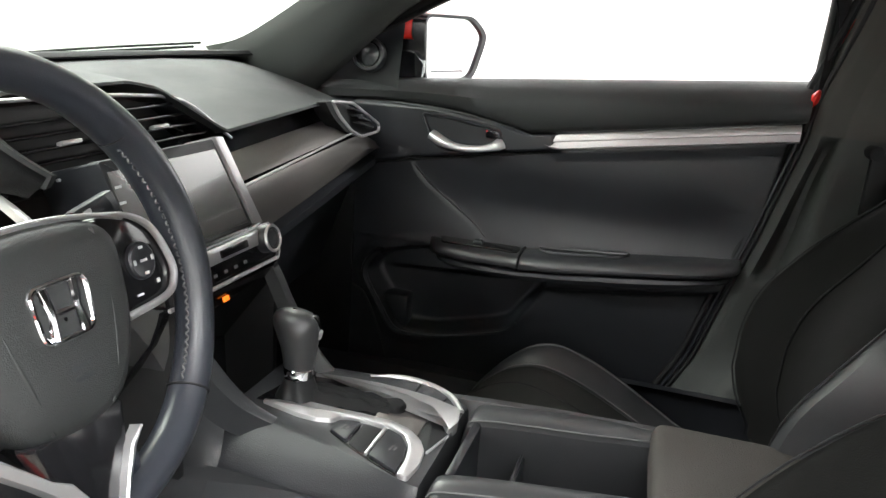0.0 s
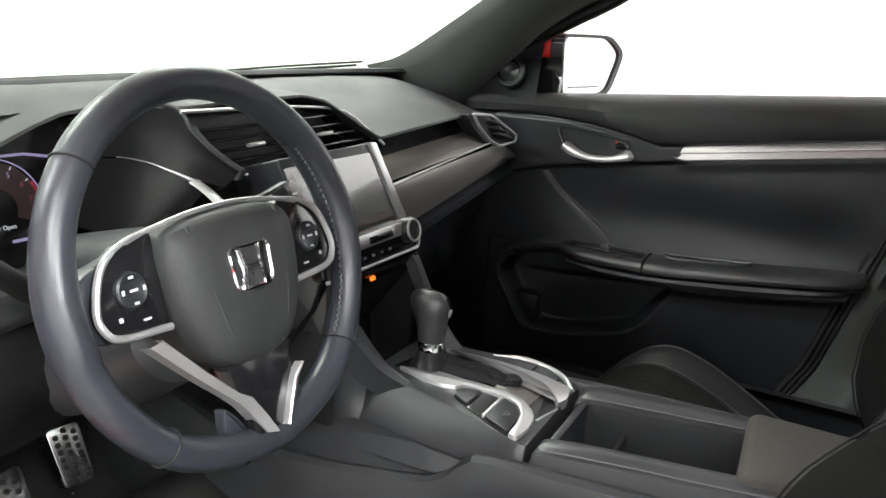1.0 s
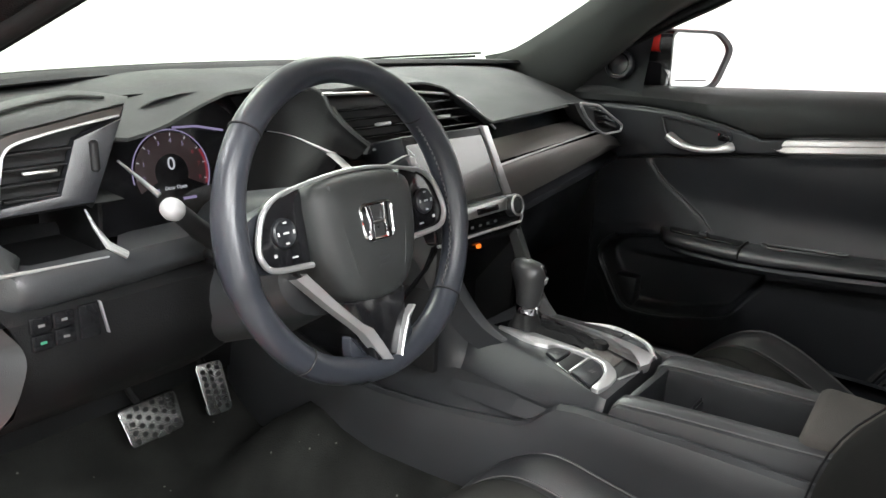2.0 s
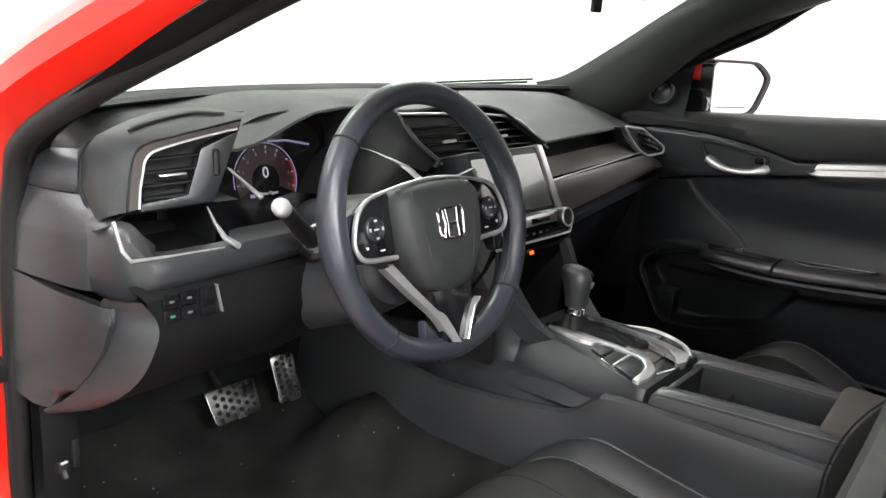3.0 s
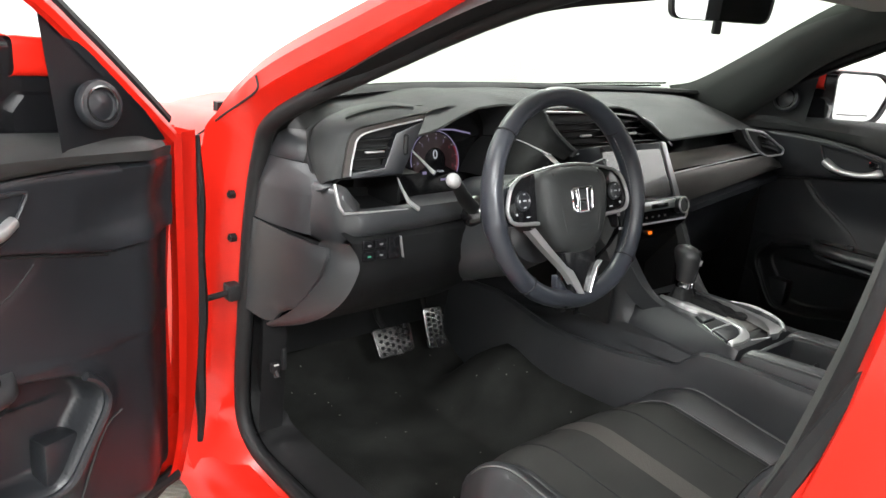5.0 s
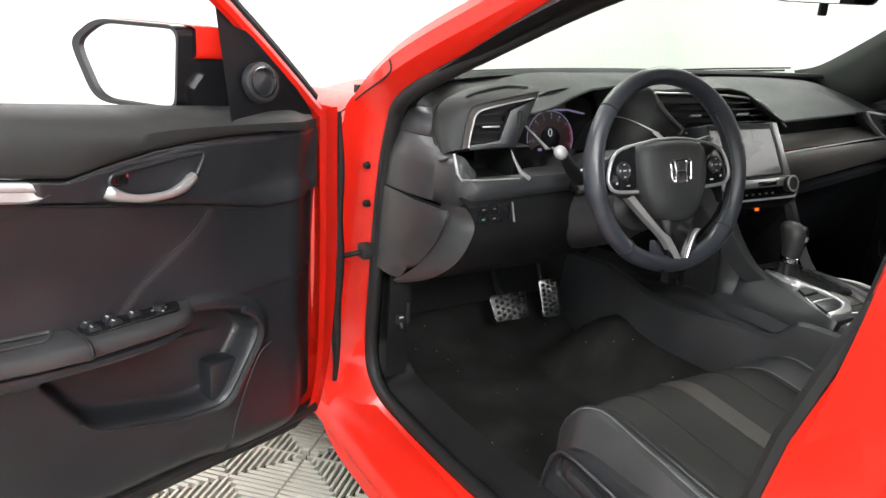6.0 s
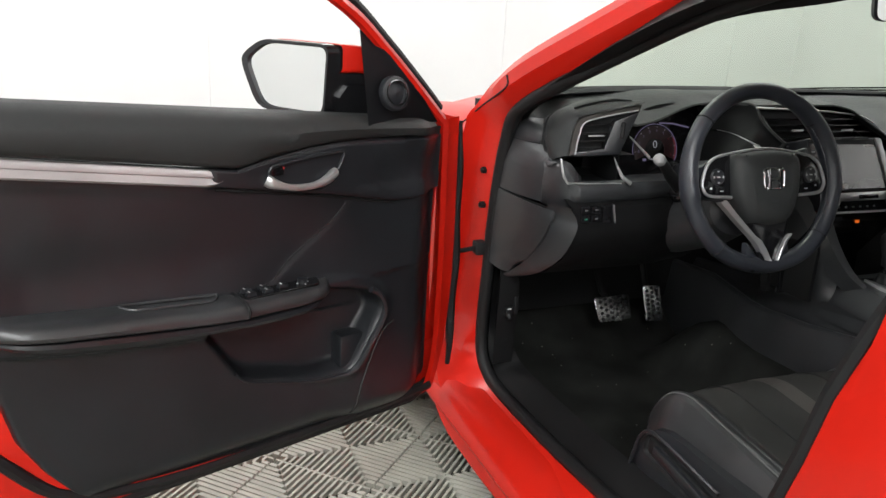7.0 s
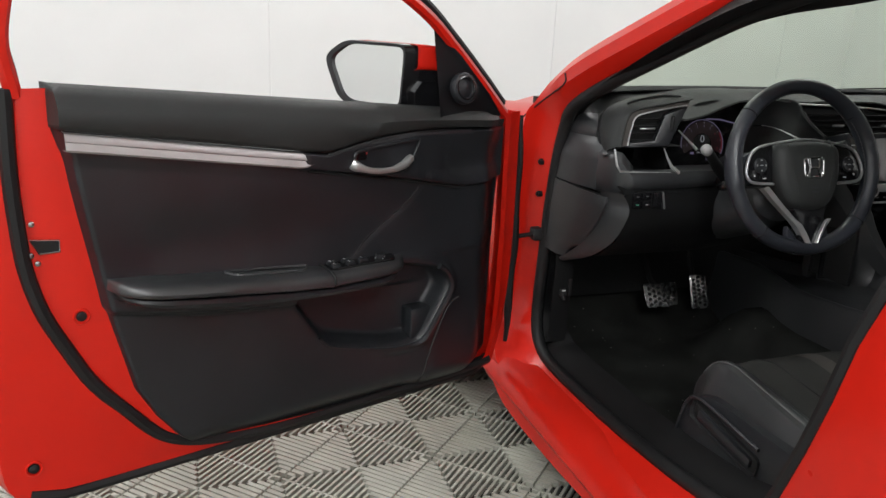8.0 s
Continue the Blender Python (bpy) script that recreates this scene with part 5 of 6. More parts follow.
part("side_gauge", tube([CL @ (Vector((0.128, -0.030, -0.010)) + p) for p in arc(0.042, 150, 215, 12)], 0.0011, 6), DIAL_BLUE, cl, "thin lit side gauge")
for k in range(5):
    a = radians(152 + k * 15)
    part("gauge_tick", box(0.007, 0.0016, 0.0008, 0, CL @ Matrix.Translation((0.128 + math.cos(a) * 0.036, -0.030 + math.sin(a) * 0.036, -0.009)) @ Matrix.Rotation(a, 4, "Z")), DIAL_WHITE, cl, flat=True)
part("cluster_blade", tube([(-0.514, 0.350, 0.970), (-0.501, 0.325, 0.950), (-0.488, 0.300, 0.929)], [0.0016, 0.0026, 0.0040], 8), SILVER, dash, "silver cluster side blade")

# driver's outer vent, slot and end cap
LV = facing((-0.64, 0.275, 0.99), (1, -0.28, 0), (0, 0.1, 1))
front = spline([LV @ Vector((x, y, 0.004)) for x, y in ((-0.077, -0.050), (-0.073, -0.022), (-0.068, 0.009), (-0.060, 0.029), (-0.044, 0.040), (-0.006, 0.049), (0.037, 0.059), (0.085, 0.070))], 4)
groove = spline([(-0.730, 0.330, 0.914), (-0.735, 0.350, 0.945), (-0.732, 0.369, 0.970), (-0.711, 0.393, 1.010), (-0.668, 0.410, 1.027), (-0.597, 0.430, 1.042), (-0.526, 0.400, 1.052), (-0.548, 0.264, 1.066)], 4)
rows = [[p + Vector((0.0, 0.05, -0.02)) for p in groove]]
for k in range(11):
    t = k / 10
    bulge = 0.016 * math.sin(t * math.pi) ** 0.7
    rows.append([g.lerp(f, t) + ((Vector((-0.35, -0.25, 0.9)) if i > 12 else Vector((-0.9, -0.3, 0.3))) * bulge * min(1, (len(front) - 1 - i) / 5)) for i, (g, f) in enumerate(zip(groove, front))])
part("vent_pod", loft(rows), SOFT, dash, "soft dark grey vent surround")
part("pod_groove", tube([p + Vector((0.001, 0.004, -0.003)) for p in groove[:-3]], 0.0045, 6), RUBBER, dash)
silver = [(-0.0585, -0.047), (-0.0555, -0.020), (-0.051, 0.001), (-0.0475, 0.016), (-0.036, 0.0275), (-0.006, 0.037), (0.036, 0.047), (0.078, 0.0555)]
inner = spline([LV @ Vector((x, y, 0)) for x, y in silver], 4)
part("pod_band", loft([[p + Vector((0.002, 0.010, -0.002)) for p in front], [p * 0.75 + q * 0.25 for p, q in zip(front, inner)], [p * 0.4 + q * 0.6 for p, q in zip(front, inner)], inner, [q + Vector((0, 0.03, 0)) for q in inner]]), DARK_METAL, dash, "dark satin band round the vent")
part("vent_back", slab(rounded([(-0.070, -0.050), (-0.052, 0.022), (0.08, 0.056), (0.042, -0.044)], 0.008), 0.006, 0, LV @ Matrix.Translation((0, 0, -0.030))), RUBBER, dash, "black vent cavity")
lf = part("vent_frame", tube(inner, 0.0019, 8), SILVER, dash, "satin silver vent frame")
for k in range(4):
    part("vent_slat", box(0.085, 0.0032, 0.018, 0.001, LV @ Matrix.Translation((-0.014 + 0.002 * k, 0.018 - 0.017 * k, -0.014)) @ Matrix.Rotation(radians(4), 4, "Z")), DARK_TRIM, lf)
part("vent_tab", box(0.036, 0.0032, 0.010, 0.0015, LV @ Matrix.Translation((-0.012, -0.004, -0.004)) @ Matrix.Rotation(radians(3), 4, "Z")), SILVER, lf, "silver vent tab")
part("vent_cheek", slab([(0.026, 0.030), (0.080, 0.053), (0.042, -0.043), (-0.058, -0.051), (-0.055, -0.041), (0.006, -0.032)], 0.02, 0.002, LV @ Matrix.Translation((0, 0, 0.002))), PLASTIC, dash, "black vent cheek")
part("thumb_wheel", tube([LV @ Vector((0.046, y, 0.001)) for y in (-0.008, -0.005, 0.026, 0.029)], [0.003, 0.0055, 0.0055, 0.003], 10), RUBBER, dash, "black vent thumb wheel")
part("cheek_wall", loft([[LV @ Vector((x, y, z)) for x, y in ((0.085, 0.070), (0.080, 0.053), (0.042, -0.043), (0.038, -0.050))] for z in (0.0, -0.05, -0.12)]), PLASTIC, dash)
part("top_slot", loft([[p + Vector((0, 0, 0.0022)) for p in r[16:26]] for r in (rows[7], rows[8])]), RUBBER, dash, "black demister slot")
part("slot_edge", tube([p + Vector((0, 0, 0.0025)) for p in rows[8][15:27]], 0.0022, 6), SOFT, dash)
SL = facing((-0.661, 0.243, 0.907), (1, -0.04, -0.06), (0, 0.25, 1))
# Slot interior coloured darker for the shade of a deep hole.
part("slot_back", slab([(-0.072, -0.022), (-0.068, 0.034), (0.065, 0.034), (0.085, -0.022)], 0.02, 0, SL @ Matrix.Translation((0, -0.02, -0.170)) @ Matrix.Scale(1.3, 4)), DARK_TRIM, dash, "black storage slot")
part("slot_roof", loft([[LV @ Vector((x, y, z)) for x, y in ((-0.115, -0.075), (-0.077, -0.053), (-0.03, -0.050), (0.042, -0.044), (0.075, -0.042))] for z in (0.004, -0.03, -0.10, -0.20)]), DARK_TRIM, dash, "black soffit over the slot")
part("slot_frame", tube([SL @ Vector((x, y, 0.002)) for x, y in [(-0.094, 0.030), (-0.086, -0.008), (-0.076, -0.022), (-0.02, -0.021), (0.060, -0.018)]], [0.0028, 0.0030, 0.0028, 0.0020, 0.0016], 8), SILVER, dash, "satin silver slot frame")
part("slot_blade", tube([SL @ Vector(p) for p in ((0.040, 0.040, 0.0), (0.047, 0.018, 0.004), (0.058, -0.004, 0.008), (0.078, -0.018, 0.010))], [0.0018, 0.0042, 0.0070, 0.0075], 8, flatten=0.6), SILVER, dash, "silver blade beside the slot")
part("slot_floor", slab([(-0.718, 0.262), (-0.700, 0.236), (-0.570, 0.236), (-0.565, 0.46), (-0.718, 0.46)], 0.004, 0, Matrix.Translation((0, 0, 0.868))), DARK_TRIM, dash, "black slot floor")
for x in (-0.716, -0.566):
    part("slot_wall", box(0.006, 0.15, 0.075, 0.001, pose(x, 0.385, 0.902)), DARK_TRIM, dash, "black side of the slot")
run = spline([(-0.735, 0.420, 0), (-0.746, 0.365, 0), (-0.747, 0.310, 0), (-0.738, 0.265, 0), (-0.717, 0.237, 0), (-0.69, 0.227, 0), (-0.60, 0.225, 0), (-0.50, 0.225, 0), (-0.42, 0.228, 0)], 5)
rows = []
for k, p in enumerate(run):
    d = (run[min(k + 1, len(run) - 1)] - run[max(k - 1, 0)]).normalized()
    n = Vector((-d.y, d.x, 0))
    end, deep = smooth(-0.705, -0.742, p.x), 0.045 * smooth(-0.59, -0.55, p.x) + 0.016 * smooth(-0.728, -0.715, p.x) * smooth(-0.69, -0.71, p.x)
    hi, lo = 0.889 + 0.038 * end, 0.838 - 0.022 * end + 0.01 * smooth(-0.70, -0.43, p.x)
    rows.append([p + n * a + Vector((0, 0, z)) for a, z in ((0.022 + deep, hi + 0.003), (0.010, hi), (0.002, hi - 0.010), (0.0, (hi + lo) / 2), (0.003, lo + 0.014), (0.012, lo + 0.003), (0.022 + deep, lo))])
part("knee_ledge", loft(rows), CONSOLE_SKIN, dash, "black padded ledge")
rows = []
for k in range(15):
    x = -0.725 + (-0.30 + 0.725) * k / 14
    y = 0.220 + 0.03 * smooth(-0.45, -0.30, x)
    rows.append([Vector((x - 0.02 * (k == 0), y + 0.03, 0.865)), Vector((x - 0.012 * (k == 0), y + 0.003, 0.850)), Vector((x, y, 0.822)), Vector((x, y, 0.79)), Vector((x, y + 0.04, 0.722)), Vector((x, y + 0.12, 0.66)), Vector((x, y + 0.22, 0.625)), Vector((x, y + 0.40, 0.64))])
# Knee panel darker than its side piece: shade put into the colour.
part("knee_panel", moved(loft(rows), Matrix.Translation((0.008, 0, -0.012))), DARK_TRIM, dash, "black lower knee panel")
c1 = spline([(-0.742, 0.225, 0.850), (-0.7245, 0.22, 0.820), (-0.7255, 0.22, 0.789), (-0.732, 0.26, 0.722), (-0.745, 0.34, 0.66), (-0.765, 0.445, 0.615)], 5)
c2 = spline([(-0.768, 0.27, 0.850), (-0.765, 0.29, 0.83), (-0.764, 0.295, 0.774), (-0.768, 0.339, 0.706), (-0.774, 0.40, 0.655), (-0.776, 0.45, 0.625)], 5)
part("knee_side", moved(loft([[a, a * 0.66 + b * 0.34 + Vector((-0.004, -0.002, 0)), a * 0.3 + b * 0.7 + Vector((-0.004, 0, 0)), b] for a, b in zip(c1, c2)]), Matrix.Translation((0.006, -0.004, -0.010))), CONSOLE_SKIN, dash, "dark grey side of the knee panel")
# end caps by the door seal: three covers with dark joints
LOW_CAP = [(0.60, 0.445), (0.655, 0.395), (0.677, 0.352), (0.713, 0.315), (0.763, 0.275), (0.805, 0.256), (0.83, 0.262)]
MID_CAP = [(0.826, 0.318), (0.85, 0.316), (0.88, 0.312), (0.905, 0.312), (0.917, 0.316), (0.935, 0.330), (0.952, 0.352)]
TOP_CAP = [(0.950, 0.372), (0.960, 0.368), (0.970, 0.370), (0.982, 0.380), (0.993, 0.398), (1.008, 0.440)]


def cap_row(table, z, off=0.0):
    x = lerp_table([(0.60, -0.768), (0.70, -0.760), (0.80, -0.757), (0.90, -0.737), (0.95, -0.727), (1.0, -0.722)], z)
    y = lerp_table(table, z)
    if table is not LOW_CAP:
        lean = 0.20 * max(0.0, z - 0.90)
        return [Vector((a + off + lean, y + b * (0.53 - y), z)) for a, b in ((-0.722, -0.05), (-0.738, 0.03), (-0.750, 0.12), (-0.760, 0.25), (-0.768, 0.42), (-0.775, 0.62), (-0.780, 0.82), (-0.783, 1.0))]
    return [Vector((x + 0.014 + off, y + 0.016, z)), Vector((x + 0.003 + off, y + 0.002, z)), Vector((x - 0.003 + off, y + 0.003, z)), Vector((x - 0.010 + off, y + 0.016, z)), Vector((-0.778 + off + 0.3 * (x + 0.757), y + (0.5 - y) * 0.45, z)), Vector((-0.781 + off, max(0.47, y + 0.03), z)), Vector((-0.783 + off, 0.53, z))]


part("cap_backing", join(loft([cap_row(LOW_CAP, 0.66 + 0.0165 * k, 0.012) for k in range(11)]), loft([cap_row(MID_CAP, 0.83 + 0.025 * k, 0.012) for k in range(6)])), DARK_TRIM, dash, "black backing behind the end caps")
for name, table, z0, z1, n in (("corner_cap", TOP_CAP, 0.9520, 1.003, 14), ("end_cap", MID_CAP, 0.826, 0.9515, 24), ("lower_end_cap", LOW_CAP, 0.625, 0.8235, 22)):
    part(name, thick(loft([cap_row(table, z0 + (z1 - z0) * k / n) for k in range(n + 1)]), 0.003), CONSOLE_SKIN, dash, "dark grey dashboard end cap")

KS = facing((-0.659, 0.2195, 0.823), (1, 0, -0.03), (0, 0.06, 1))
for k, (x, y) in enumerate(((-0.038, 0.009), (-0.012, 0.010), (-0.037, -0.011), (-0.011, -0.010), (0.018, 0.0))):
    part("dash_switch", box(0.024, 0.018 if k < 4 else 0.040, 0.006, 0.0015, KS @ Matrix.Translation((x, y, 0.0))), GLOSS, dash, "small gloss black switch")
    if k < 4:
        bars(KS @ Matrix.Translation((x, y, 0.0034)), [(0, 0, 0.007, 0.003)], GREEN if k == 2 else THREAD, dash, "switch_mark")
part("switch_edge", box(0.0016, 0.042, 0.008, 0.001, KS @ Matrix.Translation((0.036, 0, 0.001)) @ Matrix.Rotation(radians(12), 4, "Z")), SILVER, dash)
# ---- console ----
console = thing("center_console", "black centre console with silver trims and shifter", "console")


def console_x(y):
    return 0.008 - y * 0.10


TOP = pose(0, 0, 0.666, math.degrees(math.atan(0.06)))


def slim(y):
    """How wide the flank still is where it runs into the console."""
    return 1.0 - 0.60 * smooth(0.10, -0.02, y)


def console_edges(y):
    """Left and right edge of the console's top."""
    return (lerp_table([(-0.19, -0.089), (-0.165, -0.086), (-0.142, -0.078), (-0.10, -0.067), (-0.04, -0.052), (0.02, -0.041), (0.09, -0.032)], y),
            lerp_table([(-0.18, 0.128), (-0.15, 0.148), (-0.10, 0.157), (-0.05, 0.150), (0.02, 0.135), (0.10, 0.118)], y))


rows = []
for k in range(23):
    y = 0.085 - 0.265 * k / 22
    xl, xr = console_edges(y)
    z = 0.666 + 0.06 * y
    fall = 0.030 + 0.014 * smooth(0.10, -0.05, y) - 0.006 * smooth(-0.12, -0.18, y)
    foot = lerp_table([(-0.19, -0.096), (-0.10, -0.094), (-0.02, -0.090), (0.09, -0.080)], y)
    wall = [((foot - xl) * f - 0.004 * math.sin(min(f, 1) * math.pi) + (0.006 if f > 1 else 0), -(z - 0.612) * f) for f in (1.6, 1.15, 1.0, 0.8, 0.6, 0.4, 0.2, 0.07, 0.02)] + [(0.003, -0.0003), (0.018, 0.0)]
    sect = ((0.016, -fall - 0.025), (-0.002, -fall - 0.004), (-0.009, -fall * 0.72), (-0.008, -fall * 0.36), (-0.001, -0.0055), (0.012, -0.0015), (0.024, 0.0))
    rows.append([Vector((xl + a, y, z + c)) for a, c in wall] + [Vector((xr - a, y, z + c)) for a, c in reversed(sect)])
rows.append([Vector((v.x + 0.002 * (-1 if v.x > 0.02 else 1), -0.186, v.z - 0.002)) for v in rows[-1]])
rows.append([Vector((v.x, -0.188, min(v.z, 0.60))) for v in rows[-1]])
part("console_body", loft(rows), CONSOLE_SKIN, console, "black console body")
# lower side panels with a bright upper ridge
for s in (-1, 1):
    rows = []
    for y, z in ((0.72, 0.520), (0.52, 0.540), (0.38, 0.550), (0.28, 0.556), (0.20, 0.562), (0.08, 0.571), (-0.02, 0.583), (-0.060, 0.590), (-0.085, 0.604), (-0.105, 0.626), (-0.122, 0.640), (-0.15, 0.645), (-0.20, 0.648), (-0.30, 0.649), (-0.50, 0.646), (-0.80, 0.645)):
        x = 0.148 + 0.010 * smooth(0.0, 0.25, y) - 0.11 * smooth(0.18, 0.60, y)
        cx = console_x(min(y, 0.1)) * (1 if y > -0.2 else 0.9)
        z -= 0.010
        rows.append([Vector((cx + 0.016 + s * xx, y, zz)) for xx, zz in ((x + 0.022, 0.28), (x + 0.020, 0.40), (x + 0.012, z - 0.045), (x + 0.010, z - 0.020), (x + 0.006, z - 0.006), (x - 0.002, z), (x - 0.012, z - 0.002), (x - 0.028, z - 0.03), (x - 0.03, 0.45))])
    part("side_panel", loft(rows), CONSOLE_SKIN, console, "black lower console panel", sharp=24)
    # flank that sweeps up to the dashboard
    if s > 0:
        inner = spline([(0.100, 0.20, 0.89), (0.106, 0.118, 0.828), (0.112, 0.080, 0.754), (0.113, 0.044, 0.695), (0.110, 0.0, 0.656), (0.100, -0.05, 0.632)], 5)
    else:
        inner = spline([(0.100, 0.20, 0.89), (0.096, 0.118, 0.828), (0.080, 0.080, 0.754), (0.055, 0.050, 0.695), (0.036, 0.010, 0.660), (0.020, -0.04, 0.630)], 5)
    rows = [[Vector((console_x(0.1) + s * (p.x - 0.012), p.y + 0.012, p.z)), Vector((console_x(p.y) + s * p.x, p.y, p.z)), Vector((console_x(p.y) + s * (p.x + 0.012 * slim(p.y)), p.y, p.z)), Vector((console_x(p.y) + s * (p.x + 0.024 * slim(p.y)), p.y + 0.004, p.z - 0.002)), Vector((console_x(p.y) + s * (p.x + 0.032 * slim(p.y)), p.y + 0.02, p.z - 0.012)), Vector((console_x(p.y) + s * (p.x + 0.034 * slim(p.y)), p.y + 0.03, p.z - 0.03))] for p in inner]
    part("flank", loft(rows), SOFT if s > 0 else CONSOLE_SKIN, console, "dark grey console flank")
    if s < 0:
        # side wall that falls from the flank to the pocket
        brow = [r[-1] for r in rows[:17]]
        part("console_cheek", loft([[p.lerp(Vector((-0.088 - 0.05 * max(0.0, p.y - 0.05), p.y, 0.612 - 0.20 * max(0.0, p.y - 0.08))), t) + Vector((0.003 * math.sin(t * math.pi), 0, 0)) for t in (0, 0.15, 0.35, 0.6, 0.8, 1.0)] for p in brow]), CONSOLE_SKIN, console, "dark grey side wall under the flank")


# shallow side pocket under the driver's flank, behind the lip of the lower panel
upper = spline([(-0.030, 0.52, 0.500), (-0.055, 0.34, 0.548), (-0.085, 0.20, 0.590), (-0.090, 0.08, 0.614), (-0.091, 0.0, 0.613), (-0.093, -0.06, 0.611), (-0.094, -0.11, 0.611)], 5)
lower = spline([(-0.050, 0.52, 0.470), (-0.100, 0.34, 0.514), (-0.122, 0.20, 0.543), (-0.122, 0.08, 0.553), (-0.114, 0.0, 0.563), (-0.108, -0.06, 0.573), (-0.104, -0.11, 0.606)], 5)
part("side_pocket", loft([[a + (b - a) * t + Vector((0.012, 0, -0.004)) * math.sin(t * math.pi) for t in (0, 0.2, 0.4, 0.6, 0.8, 1.0)] for a, b in zip(upper, lower)]), CONSOLE_SKIN, console, "dark grey side pocket")


def plate(name, outline, lift, depth, mat, label="", r=0.004, bevel=0.0012):
    return part(name, slab(rounded(outline, r), depth, bevel, TOP @ Matrix.Translation((0, 0, lift))), mat, console, label)


plate("shift_gate", [(-0.008, 0.066), (0.088, 0.046), (0.098, -0.02), (0.098, -0.090), (0.020, -0.090), (0.016, -0.04), (0.010, 0.004)], 0.0018, 0.004, GLOSS, "gloss black shift gate")
plate("tray_lid", [(0.018, -0.088), (0.098, -0.086), (0.095, -0.115), (0.074, -0.152), (-0.004, -0.152), (0.014, -0.138), (0.021, -0.112)], 0.0035, 0.005, DARK_METAL, "dark satin tray lid", 0.006)
plate("tray_slot", [(-0.004, -0.153), (0.074, -0.153), (0.056, -0.171), (0.030, -0.184), (-0.020, -0.174)], 0.0015, 0.004, RUBBER, "black tray opening")
part("tray_edge", tube([TOP @ Vector(p) for p in ((-0.020, -0.174, 0.001), (0.032, -0.186, 0.000))], 0.0018, 6), SILVER, console)
LEFT_TRIM = [(-0.012, 0.055), (0.013, 0.004), (0.017, -0.043), (0.021, -0.074), (0.023, -0.112), (0.015, -0.141), (-0.004, -0.162), (-0.022, -0.172), (-0.055, -0.176), (-0.086, -0.172), (-0.083, -0.158), (-0.050, -0.157), (-0.022, -0.151), (-0.002, -0.138), (0.007, -0.118), (0.007, -0.085), (0.004, -0.060), (0.000, -0.050), (-0.012, -0.046), (-0.020, -0.025), (-0.021, 0.0)]
plate("console_trim", LEFT_TRIM, 0.0065, 0.016, SILVER, "satin silver console trim", 0.005, 0.0025)
RIGHT_TRIM = [(0.086, 0.026), (0.095, -0.023), (0.096, -0.076), (0.092, -0.111), (0.081, -0.146), (0.058, -0.168), (0.036, -0.184), (0.062, -0.190), (0.098, -0.183), (0.104, -0.160), (0.110, -0.135), (0.111, -0.10), (0.109, -0.06), (0.102, -0.02), (0.090, 0.026)]
plate("console_trim", RIGHT_TRIM, 0.0065, 0.016, SILVER, "satin silver console trim", 0.004, 0.0025)
rail = spline([(0.128, -0.040, 0.002), (0.140, -0.068, 0.003), (0.147, -0.100, 0.003), (0.143, -0.135, 0.002), (0.128, -0.163, 0.001), (0.100, -0.184, -0.001)], 6)
part("console_edge", tube([TOP @ p for p in rail], [0.0012 + 0.0034 * smooth(0, 10, k) for k in range(len(rail))], 8), SILVER, console, "satin silver outer edge")
plate("switch_bed", [(-0.032, -0.050), (-0.008, -0.052), (0.000, -0.062), (0.005, -0.085), (0.005, -0.118), (-0.004, -0.137), (-0.024, -0.150), (-0.050, -0.156), (-0.082, -0.157), (-0.068, -0.12), (-0.050, -0.08)], 0.001, 0.003, GLOSS, "gloss black switch bed")
for outline, lift, mark in (([(-0.033, -0.052), (-0.009, -0.053), (-0.002, -0.062), (0.002, -0.079), (-0.046, -0.079)], 0.0050, (-0.020, -0.066)),
                            ([(-0.047, -0.082), (0.003, -0.082), (0.004, -0.106), (-0.059, -0.106)], 0.0020, None),
                            ([(-0.062, -0.115), (0.004, -0.115), (-0.004, -0.136), (-0.024, -0.149), (-0.050, -0.155), (-0.078, -0.155)], 0.0052, (-0.036, -0.136))):
    plate("console_button", outline, lift, 0.004, PLASTIC if mark else RUBBER, "flush black console button" if mark else "black finger recess", 0.003)
    if mark:
        bars(TOP @ Matrix.Translation((mark[0], mark[1], lift)) @ Matrix.Rotation(radians(-8), 4, "Z"), [(0, 0.002, 0.012, 0.0025), (0, -0.003, 0.008, 0.0025)], THREAD, console, "button_mark")
plate("button_bar", [(-0.060, -0.1085), (0.005, -0.1085), (0.005, -0.1125), (-0.062, -0.1125)], 0.0048, 0.004, SILVER, "thin silver bar between the buttons", 0.001, 0.0005)
plate("console_button", [(0.113, -0.046), (0.127, -0.050), (0.139, -0.078), (0.142, -0.112), (0.114, -0.112)], 0.0035, 0.004, PLASTIC, "flush black console strip", 0.003)
plate("console_button", [(0.114, -0.115), (0.142, -0.115), (0.138, -0.135), (0.124, -0.158), (0.109, -0.155)], 0.0040, 0.004, PLASTIC, "flush black console button", 0.003)
bars(TOP @ Matrix.Translation((0.126, -0.134, 0.004)), [(0, 0, 0.007, 0.003)], THREAD, console, "button_mark")
